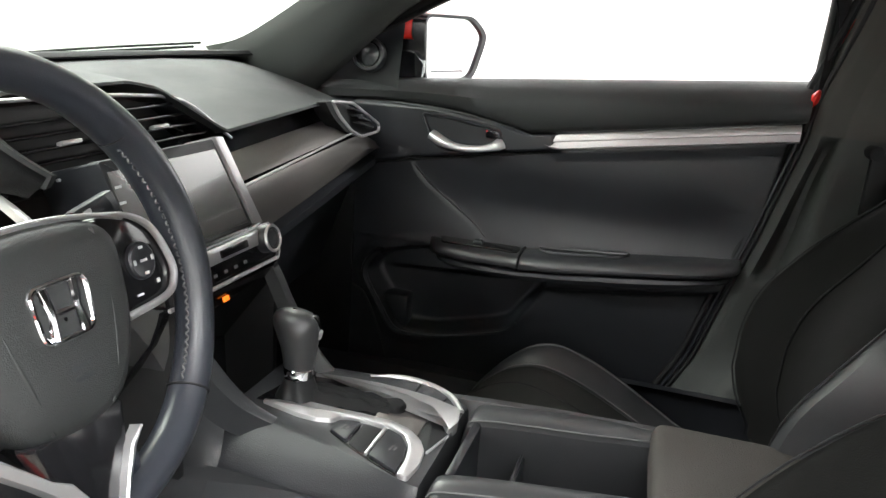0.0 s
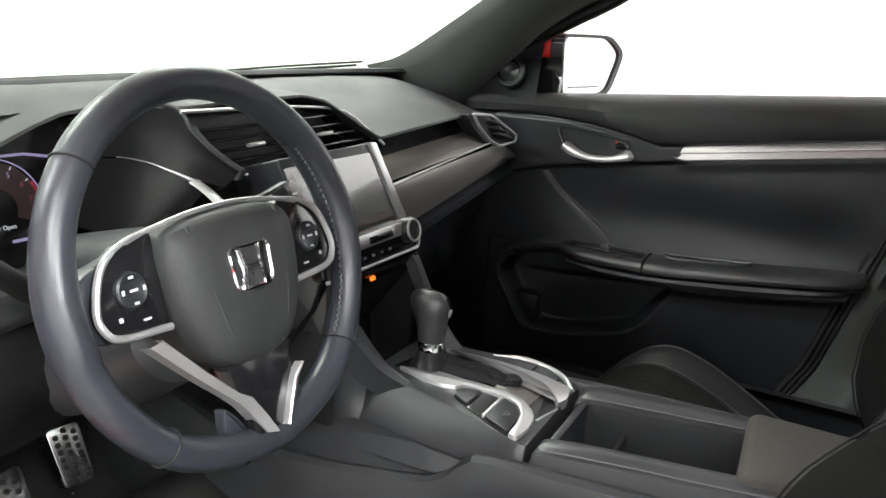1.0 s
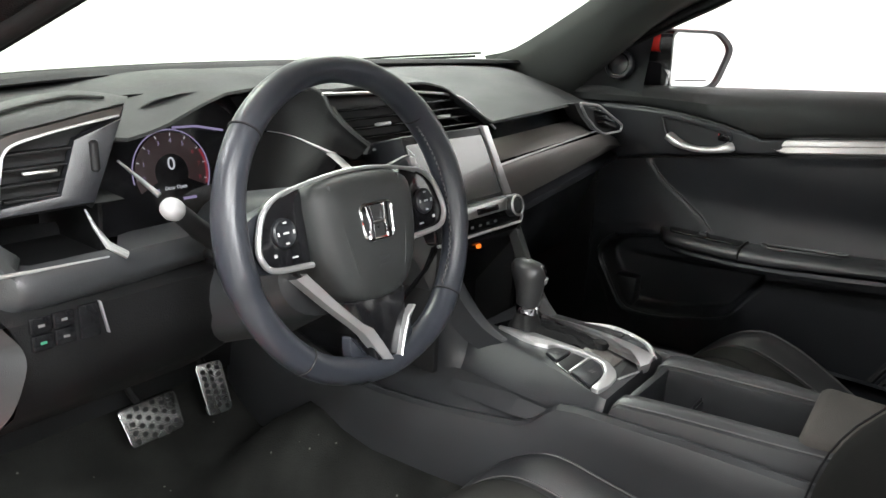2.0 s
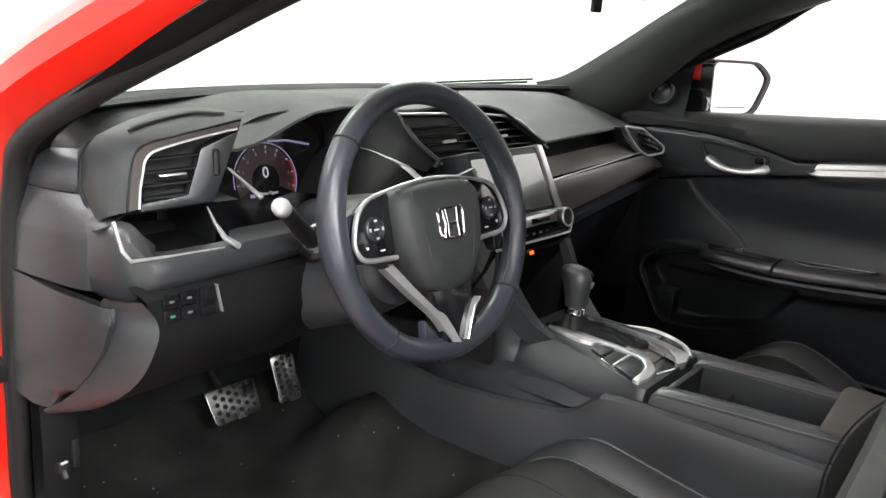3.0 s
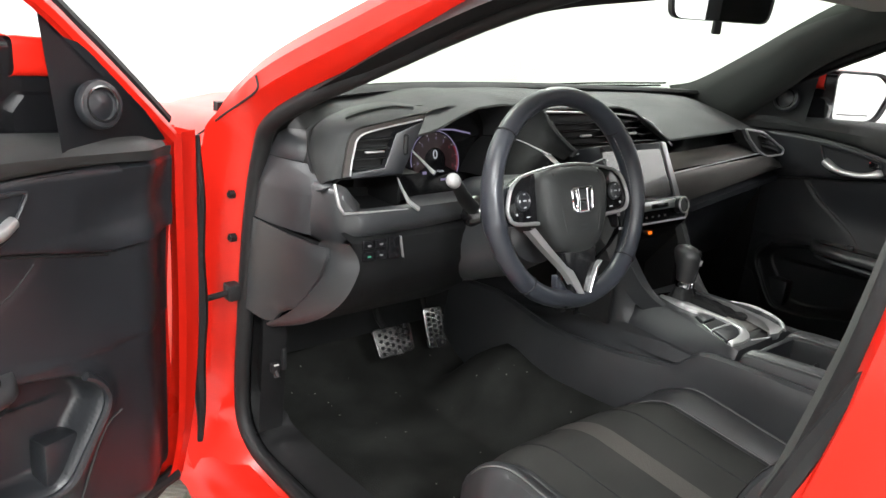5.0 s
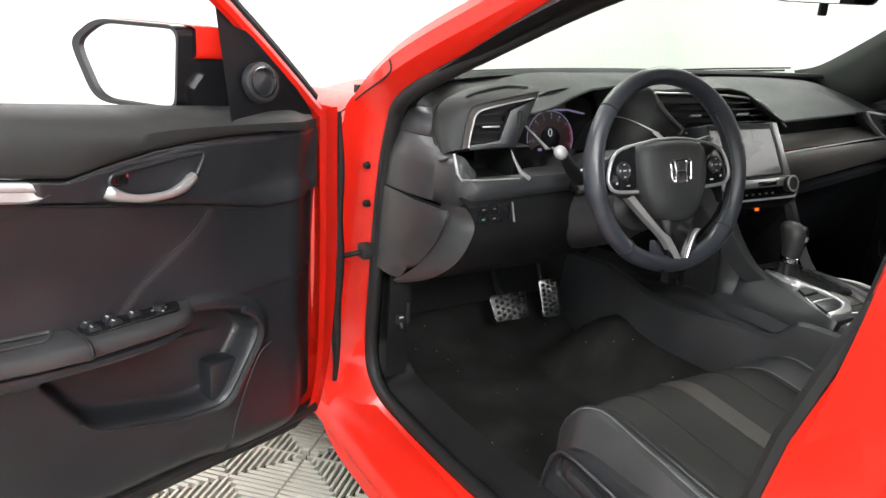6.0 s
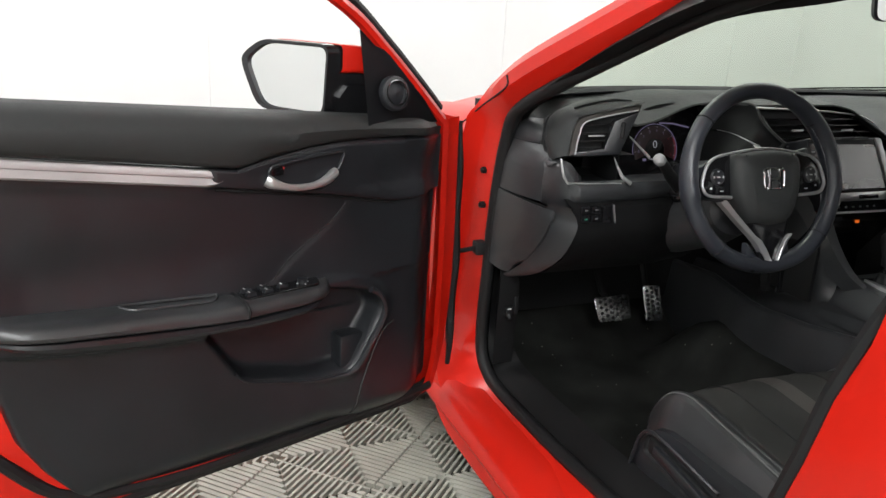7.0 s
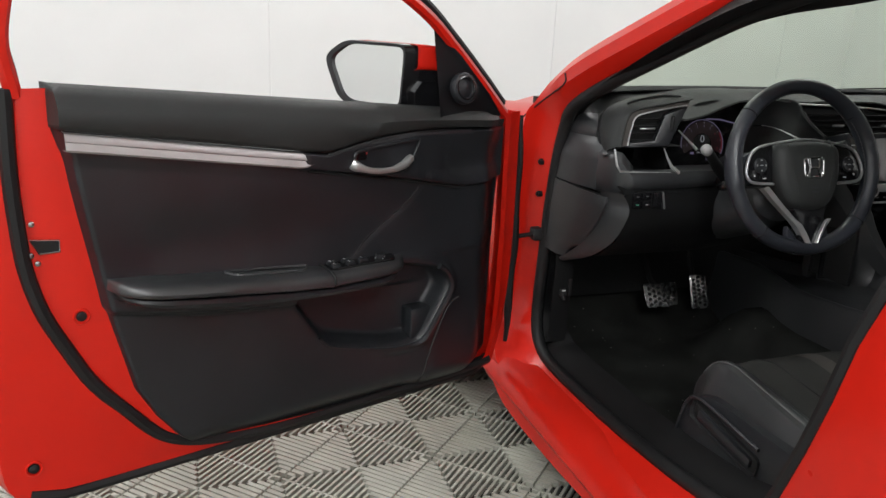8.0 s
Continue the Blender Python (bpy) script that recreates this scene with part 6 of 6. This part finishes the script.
# pleated leather over the gate
rows = []
for k in range(19):
    t = k / 18
    y = 0.020 - 0.122 * t
    row = []
    for j in range(25):
        s = -1 + j / 12
        w = 0.024 - 0.004 * t
        h = 0.013 * (1 - s ** 4) * (0.5 + 0.5 * smooth(1.0, 0.6, t)) + 0.0026 * math.cos(s * 12 + t * 3.5) * (1 - s * s) + 0.0016 * math.sin(t * 24 + s * 4)
        row.append(Vector((0.034 + 0.024 * t + s * w, y, 0.668 + 0.06 * y + h)))
    rows.append(row)
part("gate_cover", loft(rows), DARK_TRIM, console, "pleated black gate cover")
part("cover_end", tube([TOP @ Vector((0.058, -0.104, z)) for z in (0.001, 0.009, 0.013, 0.014)], [0.0155, 0.0145, 0.011, 0.003], 14), DARK_TRIM, console, "rounded end of the gate cover")

shifter = thing("gear_shifter", "black leather gear lever with chrome collar", "gear lever", at=pose(0.026, 0.022, 0.664))
kn = [(0, 0.0, 0.048, 0.0180, 0.0205), (0, 0.0, 0.072, 0.0188, 0.0240), (0, 0.002, 0.092, 0.0205, 0.0285), (-0.001, 0.004, 0.108, 0.0214, 0.0315), (-0.001, 0.006, 0.120, 0.0200, 0.0305), (-0.001, 0.007, 0.128, 0.0165, 0.0250), (-0.001, 0.008, 0.1325, 0.009, 0.014), (0, 0.008, 0.1340, 0.002, 0.003)]
part("knob", loft([[Vector((x + math.cos(a) * rx, y + math.sin(a) * ry, z)) for a in circ[::3]] for x, y, z, rx, ry in [(x, y, 0.048 + (z - 0.048) * 0.92, rx, ry) for x, y, z, rx, ry in kn]], close_u=True), LEATHER, shifter, "black leather knob")
part("collar", loft([[Vector((math.cos(a) * r * 0.9, math.sin(a) * r, z)) for a in circ[::3]] for r, z in ((0.0175, 0.032), (0.0195, 0.034), (0.0205, 0.046), (0.0180, 0.049))], close_u=True), CHROME, shifter, "chrome collar")
part("boot", loft([[Vector((math.cos(a) * r * (1 + 0.07 * math.sin(7 * a + z * 60)), math.sin(a) * r * (1 + 0.05 * math.cos(5 * a)), z)) for a in circ[::2]] for r, z in ((0.034, -0.002), (0.030, 0.008), (0.025, 0.016), (0.0220, 0.024), (0.0190, 0.034))], close_u=True), RUBBER, shifter, "pleated black boot")
insert = [(0.0195, 0.052), (0.0232, 0.072), (0.0262, 0.092), (0.0270, 0.108), (0.0255, 0.120), (0.0195, 0.128)]
part("knob_trim", loft([[Vector((0.004 + x, -y + 0.003 * abs(x) / 0.009, z)) for x in (-0.009, -0.007, 0.0, 0.007, 0.009)] for y, z in [(y, 0.048 + (z - 0.048) * 0.92) for y, z in insert]]), GLOSS, shifter, "gloss black knob insert")
part("release_button", box(0.010, 0.006, 0.013, 0.002, pose(0.006, -0.0250, 0.094, 14)), SILVER, shifter, "silver release button")

# armrest bin behind the shifter
rest = thing("armrest_bin", "open-top console bin with padded black edges", "console bin")
PAD = ((-0.193, 0.632), (-0.198, 0.650), (-0.215, 0.660), (-0.30, 0.665), (-0.42, 0.668), (-0.55, 0.673), (-0.80, 0.682))
for s in (-1, 1):
    rows, line = [], []
    for y, z in [(p.y, p.z) for p in spline([(0, y, z) for y, z in PAD], 4)]:
        wide = 0.030 + (0.016 * smooth(-0.43, -0.36, y) if s > 0 else 0.0)
        cx = 0.020 + (-0.19 - y) * (0.13 if s < 0 else 0.09) + s * 0.100
        drop = 0.006 * smooth(-0.37, -0.43, y) if s > 0 else 0.0
        rows.append([Vector((cx + xx, y, z - drop + zz)) for xx, zz in ((s * 0.020, -0.28), (s * 0.020, -0.03), (s * 0.016, -0.008), (s * 0.004, 0.0), (-s * (wide - 0.012), 0.0), (-s * wide, -0.007), (-s * (wide + 0.002), -0.026), (-s * wide, -0.14))])
        line.append(Vector((cx - s * (wide - 0.006), y, z - drop - 0.0015)) if s > 0 else Vector((cx + s * 0.0125, y, z - 0.0035)))
    part("side_pad", loft(rows), LEATHER, rest, "stitched padded bin edge")
    part("seam", tube(line[4:], 0.0012, 5), THREAD, rest, "grey stitched seam")
part("bin_floor", box(0.16, 0.32, 0.01, 0.002, pose(0.035, -0.36, 0.53)), RUBBER, rest, "black bin floor")
part("bin_front", box(0.15, 0.012, 0.13, 0.003, pose(0.024, -0.212, 0.59)), PLASTIC, rest)
part("cup_divider", box(0.15, 0.008, 0.09, 0.003, pose(0.030, -0.275, 0.575)), PLASTIC, rest)
part("divider_edge", box(0.15, 0.003, 0.004, 0.001, pose(0.030, -0.275, 0.622)), PLASTIC, rest)
part("armrest_lid", box(0.185, 0.42, 0.06, 0.016, pose(0.055, -0.645, 0.650, 1.5, 0, 3), seg=3), LID, rest, "brown-grey fabric armrest lid")

# ---- seats ----
def make_seat(name, label, cx, yfront, sill_side, dip=0.0):
    """A bucket seat; sill_side is -1 or 1, the side that faces the door; dip is how far the cushion sinks to the rear."""
    seat = thing(name, label, "car seat", "front seats", at=pose(cx, yfront, 0.010 if sill_side < 0 else 0))
    HW = 0.285

    def top(s, t):
        """Cushion skin at s = -1..1 across and t = 0..1 from front to back."""
        a = abs(s)
        crest = math.exp(-((a - 0.90) / 0.13) ** 2)
        z = 0.528 - 0.050 * t + 0.034 * crest * (1 - 0.35 * t) - 0.010 * math.exp(-((a - 0.735) / 0.025) ** 2)
        z -= 0.004 * math.exp(-((a - 0.10) / 0.012) ** 2)
        z -= 0.105 * max(0.0, 1 - t / 0.30) ** 2.2
        z -= 0.020 * smooth(0.97, 1.0, a) + dip * smooth(0.25, 1.05, t)
        y = 0.045 - 0.545 * t - 0.075 * a ** 4 * (1 - t)
        return Vector((s * (HW - 0.018 * (1 - smooth(0, 0.15, t))), y, z))
    rows = [[top(-1 + j / 24, i / 32) for j in range(49)] for i in range(33)]
    skirt = []
    for r in rows:
        left = [Vector((r[0].x - d, r[0].y, r[0].z - e)) for d, e in ((0.002, 0.13), (0.010, 0.09), (0.012, 0.05), (0.008, 0.018))]
        right = [Vector((r[-1].x + d, r[-1].y, r[-1].z - e)) for d, e in ((0.008, 0.018), (0.012, 0.05), (0.010, 0.09), (0.002, 0.13))]
        skirt.append(left + r + right)
    nose = [[Vector((v.x * k, v.y + dy, v.z - dz)) for v in skirt[0]] for k, dy, dz in ((0.98, -0.02, 0.10), (0.995, 0.004, 0.05), (1.0, 0.008, 0.02))]
    part("cushion", loft(nose + skirt), LEATHER, seat, "black leather seat cushion with raised bolsters")
    part("centre_insert", loft([[v + Vector((0, 0, 0.0025)) for v in r[7:42]] for r in rows[2:]]), FABRIC, seat, "black woven centre panel")
    part("insert_band", loft([[v + Vector((0, 0, 0.0045)) for v in r[22:27]] for r in rows[1:]]), MESH, seat, "grey mesh band")
    for j in (14, 34):
        part("crease", tube([r[j] + Vector((0, 0, 0.0024)) for r in rows[3:]], 0.0022, 5), RUBBER, seat, "stitched crease in the cushion")
    for j in (6, 42):
        part("seam", tube([r[j] + Vector((0, 0, 0.003)) for r in rows[1:]], 0.0013, 5), THREAD, seat, "grey stitched seam")
    for j in (2, 46):
        part("piping", tube([r[j] + Vector((0, 0, 0.0008)) for r in rows[1:]], 0.0017, 5), THREAD, seat, "grey contrast seam")
    # plastic side shell with its lever
    x0 = sill_side * (HW + 0.014)
    rows2 = []
    for k in range(15):
        t = k / 14
        y = -0.03 - 0.50 * t
        hi = 0.445 + 0.035 * smooth(0.0, 0.25, t) - 0.075 * (1 - smooth(0.0, 0.10, t))
        lo = 0.335 - 0.02 * smooth(0, 0.3, t)
        b = 0.016 * math.sqrt(max(0.0, 1 - (1 - min(1, t / 0.12)) ** 2))
        rows2.append([Vector((x0 - sill_side * 0.02, y, hi + 0.004)), Vector((x0 + sill_side * b * 0.6, y, hi)), Vector((x0 + sill_side * b, y, hi - 0.012)), Vector((x0 + sill_side * (b + 0.004), y, (hi + lo) / 2)), Vector((x0 + sill_side * b, y, lo + 0.012)), Vector((x0, y, lo)), Vector((x0 - sill_side * 0.03, y, lo - 0.005))])
    part("side_shell", loft(rows2), PLASTIC, seat, "black plastic seat side shell")
    part("lever_recess", box(0.008, 0.215, 0.046, 0.012, pose(x0 + sill_side * 0.017, -0.200, 0.424, 7), seg=3), RUBBER, seat, "black recess round the lever")
    part("shell_rib", tube(spline([(x0 + sill_side * 0.019, -0.045, 0.350), (x0 + sill_side * 0.021, -0.058, 0.395), (x0 + sill_side * 0.021, -0.075, 0.442), (x0 + sill_side * 0.021, -0.12, 0.465), (x0 + sill_side * 0.021, -0.30, 0.452)], 5), 0.004, 6), PLASTIC, seat, "raised rib of the side shell")
    part("seat_lever", box(0.014, 0.17, 0.022, 0.005, pose(x0 + sill_side * 0.022, -0.205, 0.425, 7)), PLASTIC, seat, "black height lever")
    # backrest
    rows = []
    for i in range(29):
        t = i / 28
        z = 0.44 + 0.62 * t
        crest_y = lerp_table([(0.46, -0.515), (0.515, -0.485), (0.57, -0.470), (0.65, -0.471), (0.70, -0.482), (0.74, -0.498), (0.80, -0.540), (0.86, -0.580), (0.94, -0.640), (1.06, -0.720)], z)
        row = []
        for j in range(49):
            s = -1 + j / 24
            a = abs(s)
            w = 0.285 - 0.085 * smooth(0.5, 1.0, t)
            crest = math.exp(-((a - 0.86) / 0.16) ** 2) * (1 - 0.6 * smooth(0.55, 1, t))
            row.append(Vector((s * w, crest_y - 0.075 * (1 - crest) * (1 - 0.5 * smooth(0.6, 1, t)) - 0.09 * smooth(0.93, 1.0, a) - 0.04 * smooth(0.92, 1, t) ** 2 - 0.006 * math.exp(-((a - 0.62) / 0.02) ** 2), z)))
        rows.append(row)
    part("backrest", loft(rows), SHADED_FABRIC, seat, "black fabric backrest with side bolsters, darkened for shade")
    part("back_insert", loft([[v + Vector((0, 0.003, 0)) for v in r[10:39]] for r in rows[1:-2]]), SHADED_FABRIC, seat, "black woven back panel, darkened for shade")
    # Paler leather on the left bolster only, which puts its light into colour.
    part("back_bolster", loft([[v + Vector((0, 0.004, 0)) for v in r[:10]] for r in rows]), LEATHER, seat, "black leather side bolster")
    for j in (9, 39, 3, 45):
        part("piping", tube([r[j] + Vector((0, 0.005, 0)) for r in rows[:-1]], 0.0015, 5), RUBBER, seat, "black piped seam")
    part("back_shell", loft([[Vector((v.x * 0.985, v.y - 0.09 + 0.16 * abs(v.x), v.z)) for v in r] for r in rows]), PLASTIC, seat, "black seat back shell")
    part("headrest", box(0.24, 0.10, 0.17, 0.04, pose(0, -0.78, 1.17, 14), seg=4), LEATHER, seat, "black padded headrest")
    for sx in (-0.06, 0.06):
        part("headrest_post", tube([(sx, -0.72, 1.02), (sx, -0.77, 1.12)], 0.006, 8), STEEL, seat)
    part("rail", box(0.42, 0.44, 0.10, 0.01, pose(0, -0.30, 0.33)), RUBBER, seat)
    return seat


make_seat("driver_seat", "black leather and fabric driver's seat beside the sill", -0.386, -0.010, -1)
make_seat("passenger_seat", "black leather and fabric front passenger seat", 0.385, -0.100, 1, 0.125)

# ---- pedals ----
def make_pedal(name, label, m, w, h, arm, cols, rows_n):
    ped = thing(name, label, "pedal", "driver's pedals", at=m)
    part("plate", slab(rounded([(-w * 0.5, h * 0.5), (w * 0.5, h * 0.46), (w * 0.46, -h * 0.5), (-w * 0.46, -h * 0.5)], 0.012), 0.008, 0.002), STEEL, ped, "perforated steel plate")
    for a in range(cols):
        for b in range(rows_n):
            x = (a - (cols - 1) / 2) * w * 0.82 / cols
            y = (b - (rows_n - 1) / 2) * h * 0.86 / rows_n + (0.004 if a % 2 else -0.004)
            part("stud", tube([(x, y, -0.001), (x, y, 0.003)], [0.0058, 0.0048], 8), RUBBER, ped, "black rubber stud")
    part("arm", tube([(0, 0.0, -0.008), (0, 0.06, -0.05), (0, 0.20, -0.06)], 0.009, 8), RUBBER, ped)
    return ped


make_pedal("brake_pedal", "wide brushed steel brake pedal with rubber studs", facing((-0.338, 0.575, 0.428), (1, -0.02, 0.03), (0, 0.55, 1)), 0.118, 0.076, 0, 6, 4)
make_pedal("accelerator_pedal", "tall brushed steel accelerator with rubber studs", facing((-0.166, 0.620, 0.410), (1, -0.25, 0.12), (-0.30, 0.45, 1)), 0.056, 0.112, 0, 3, 7)
rel = thing("bonnet_release", "black bonnet release lever with white symbol", "lever", at=facing((-0.726, 0.470, 0.523), (0, -1, 0), (0, 0, 1)))
part("lever", box(0.05, 0.05, 0.012, 0.004), RUBBER, rel)
bars(Matrix.Translation((0, 0.008, 0.006)), [(0, 0, 0.018, 0.008)], MARK, rel, "symbol")

# ---- rear-view mirror, wipers, tag on the glass ----
rvm = thing("rear_view_mirror", "black rear-view mirror hanging from the windscreen", "mirror", at=facing((-0.080, -0.010, 1.293), (0.93, -0.37, 0.0), (0, -0.01, 1)))
out = rounded([(-0.118, 0.032), (0.118, 0.034), (0.112, -0.030), (-0.108, -0.033)], 0.02)
part("housing", loft([[Vector((x * k, y * k, z)) for x, y in out] for k, z in ((0.95, 0.001), (1.0, 0.0), (1.0, -0.012), (0.85, -0.028), (0.4, -0.038), (0.02, -0.039))], close_u=True), PLASTIC, rvm, "black mirror housing")
bm = bmesh.new()
bm.faces.new([bm.verts.new((x * 0.94, y * 0.94, 0.0006)) for x, y in out])
part("mirror_pane", bm, MIRROR, rvm, "clear mirror glass", flat=True)
part("tab", box(0.016, 0.026, 0.012, 0.003, pose(0.0, -0.042, -0.006)), RUBBER, rvm)
part("stem", tube([(0, 0.01, -0.03), (0, 0.05, -0.07)], 0.011, 8), RUBBER, rvm)
for foot, mid, tip in (((0.20, 0.86, 1.02), (0.45, 0.77, 1.043), (0.66, 0.60, 1.067)), ((-0.55, 0.72, 1.005), (-0.30, 0.83, 1.020), (-0.12, 0.84, 1.026))):
    wp = thing("wiper", "black windscreen wiper resting on the glass", "wiper", "windscreen wipers")
    part("arm", tube([p - Vector((0, 0, 0.010)) for p in spline([foot, mid, tip], 8)], 0.003, 8), RUBBER, wp)
    part("blade", tube([p + Vector((0.02, -0.004, -0.002)) for p in spline([foot, mid, tip], 8)[4:]], 0.0025, 8), RUBBER, wp)

# front wheel glimpsed under the open door
fw = thing("front_wheel", "black tyre under the front wing", "wheel", at=pose(-0.80, 1.08, 0.315))
part("tyre", loft([[Vector((x, math.cos(a) * r, math.sin(a) * r)) for a in circ[::2]] for x, r in ((0.10, 0.22), (0.11, 0.28), (0.09, 0.312), (-0.09, 0.312), (-0.11, 0.28), (-0.10, 0.22))], close_u=True), RUBBER, fw, "black tyre")
part("rim", loft([[Vector((x, math.cos(a) * r, math.sin(a) * r)) for a in circ[::2]] for x, r in ((-0.10, 0.22), (-0.085, 0.205), (-0.06, 0.10), (-0.07, 0.03), (-0.07, 0.002))], close_u=True), DARK_METAL, fw, "dark alloy rim")

# ---- floor tiles ----
CELL = 0.305 / math.sqrt(2)


def tile_mesh():
    """One diamond-set tile: four triangles of ribs, their ridges turned a quarter from one to the next."""
    bm = bmesh.new()
    h, top = CELL, 0.0
    deep = 0.0150
    g = 0.003
    # corners of the tile lie on the axes at distance h; in each quadrant the ribs run square to the outer edge
    reach = h / math.sqrt(2)
    for sx in (-1, 1):
        for sy in (-1, 1):
            d, e = Vector((sx, sy)) / math.sqrt(2), Vector((sx, -sy)) / math.sqrt(2)
            # narrow open ribs one way, broad low-sided ribs the other
            # The unequal widths put the lit and shaded cells into the shape.
            wid, foot = (0.0074, 0.0080) if sx * sy > 0 else (0.0124, 0.0152)
            for k in range(-8, 9):
                c = k * reach / 8.5
                a0, a1 = abs(c) + g, reach - g
                if a1 - a0 < 0.008:
                    continue
                q = [d * a0 + e * (c - wid / 2), d * a1 + e * (c - wid / 2), d * a1 + e * (c + wid / 2), d * a0 + e * (c + wid / 2)]
                hi = [bm.verts.new((p.x, p.y, top)) for p in q]
                q = [d * a0 + e * (c - foot / 2), d * (a1 + 0.002) + e * (c - foot / 2), d * (a1 + 0.002) + e * (c + foot / 2), d * a0 + e * (c + foot / 2)]
                lo = [bm.verts.new((p.x, p.y, top - deep)) for p in q]
                bm.faces.new(hi)
                for n in range(4):
                    bm.faces.new((hi[n], hi[(n + 1) % 4], lo[(n + 1) % 4], lo[n]))
    for sx, sy, ex, ey in ((1, 0, 0, 1), (-1, 0, 0, -1)):
        a, b = Vector((sx * h, sy * h, 0)), Vector((ex * h, ey * h, 0))
        d = (b - a).normalized()
        n = Vector((-d.y, d.x, 0)) * 0.0035
        c = [a + d * 0.003, b - d * 0.003, b - d * 0.003 + n, a + d * 0.003 + n]
        hi = [bm.verts.new((p.x, p.y, -0.001)) for p in c]
        lo = [bm.verts.new((p.x, p.y, -deep)) for p in c]
        bm.faces.new(hi)
        for k in range(4):
            bm.faces.new((hi[k], hi[(k + 1) % 4], lo[(k + 1) % 4], lo[k]))
    bmesh.ops.recalc_face_normals(bm, faces=bm.faces)
    me = bpy.data.meshes.new("tile")
    bm.to_mesh(me)
    bm.free()
    me.materials.append(TILE)
    me.materials.append(TILE_SIDE)
    return me


tile_me = tile_mesh()
TX, TY = -1.075, 0.742
count = 0
rest_of_floor = []
for i in range(-30, 31):
    for j in range(-30, 31):
        x, y = TX + (i + j) * CELL, TY + (i - j) * CELL
        if not (FX0 - 0.1 < x < FX1 + 0.1 and FY0 - 0.1 < y < FY1 + 0.1):
            continue
        if -3.2 < x < 0.1 and -1.3 < y < 2.9 and count < 300:
            ob = new("tile", tile_me)
            ob.location = (x, y, 0)
            ob.parent = floor
            count += 1
        else:
            rest_of_floor.append((x, y))
# the tiles farther off, laid as one sheet
flat = np.array([v.co for v in tile_me.vertices])
tris = [tuple(p.vertices) for p in tile_me.polygons]
every = np.concatenate([flat + np.array((x, y, 0.0)) for x, y in rest_of_floor])
faces = [tuple(v + k * len(flat) for v in f) for k in range(len(rest_of_floor)) for f in tris]
sheet_me = bpy.data.meshes.new("far_tile_field")
sheet_me.from_pydata(every.tolist(), [], faces)
sheet_me.materials.append(TILE)
sheet = new("far_tile_field", sheet_me)
sheet.parent = floor
sheet["kind"] = "stuff"
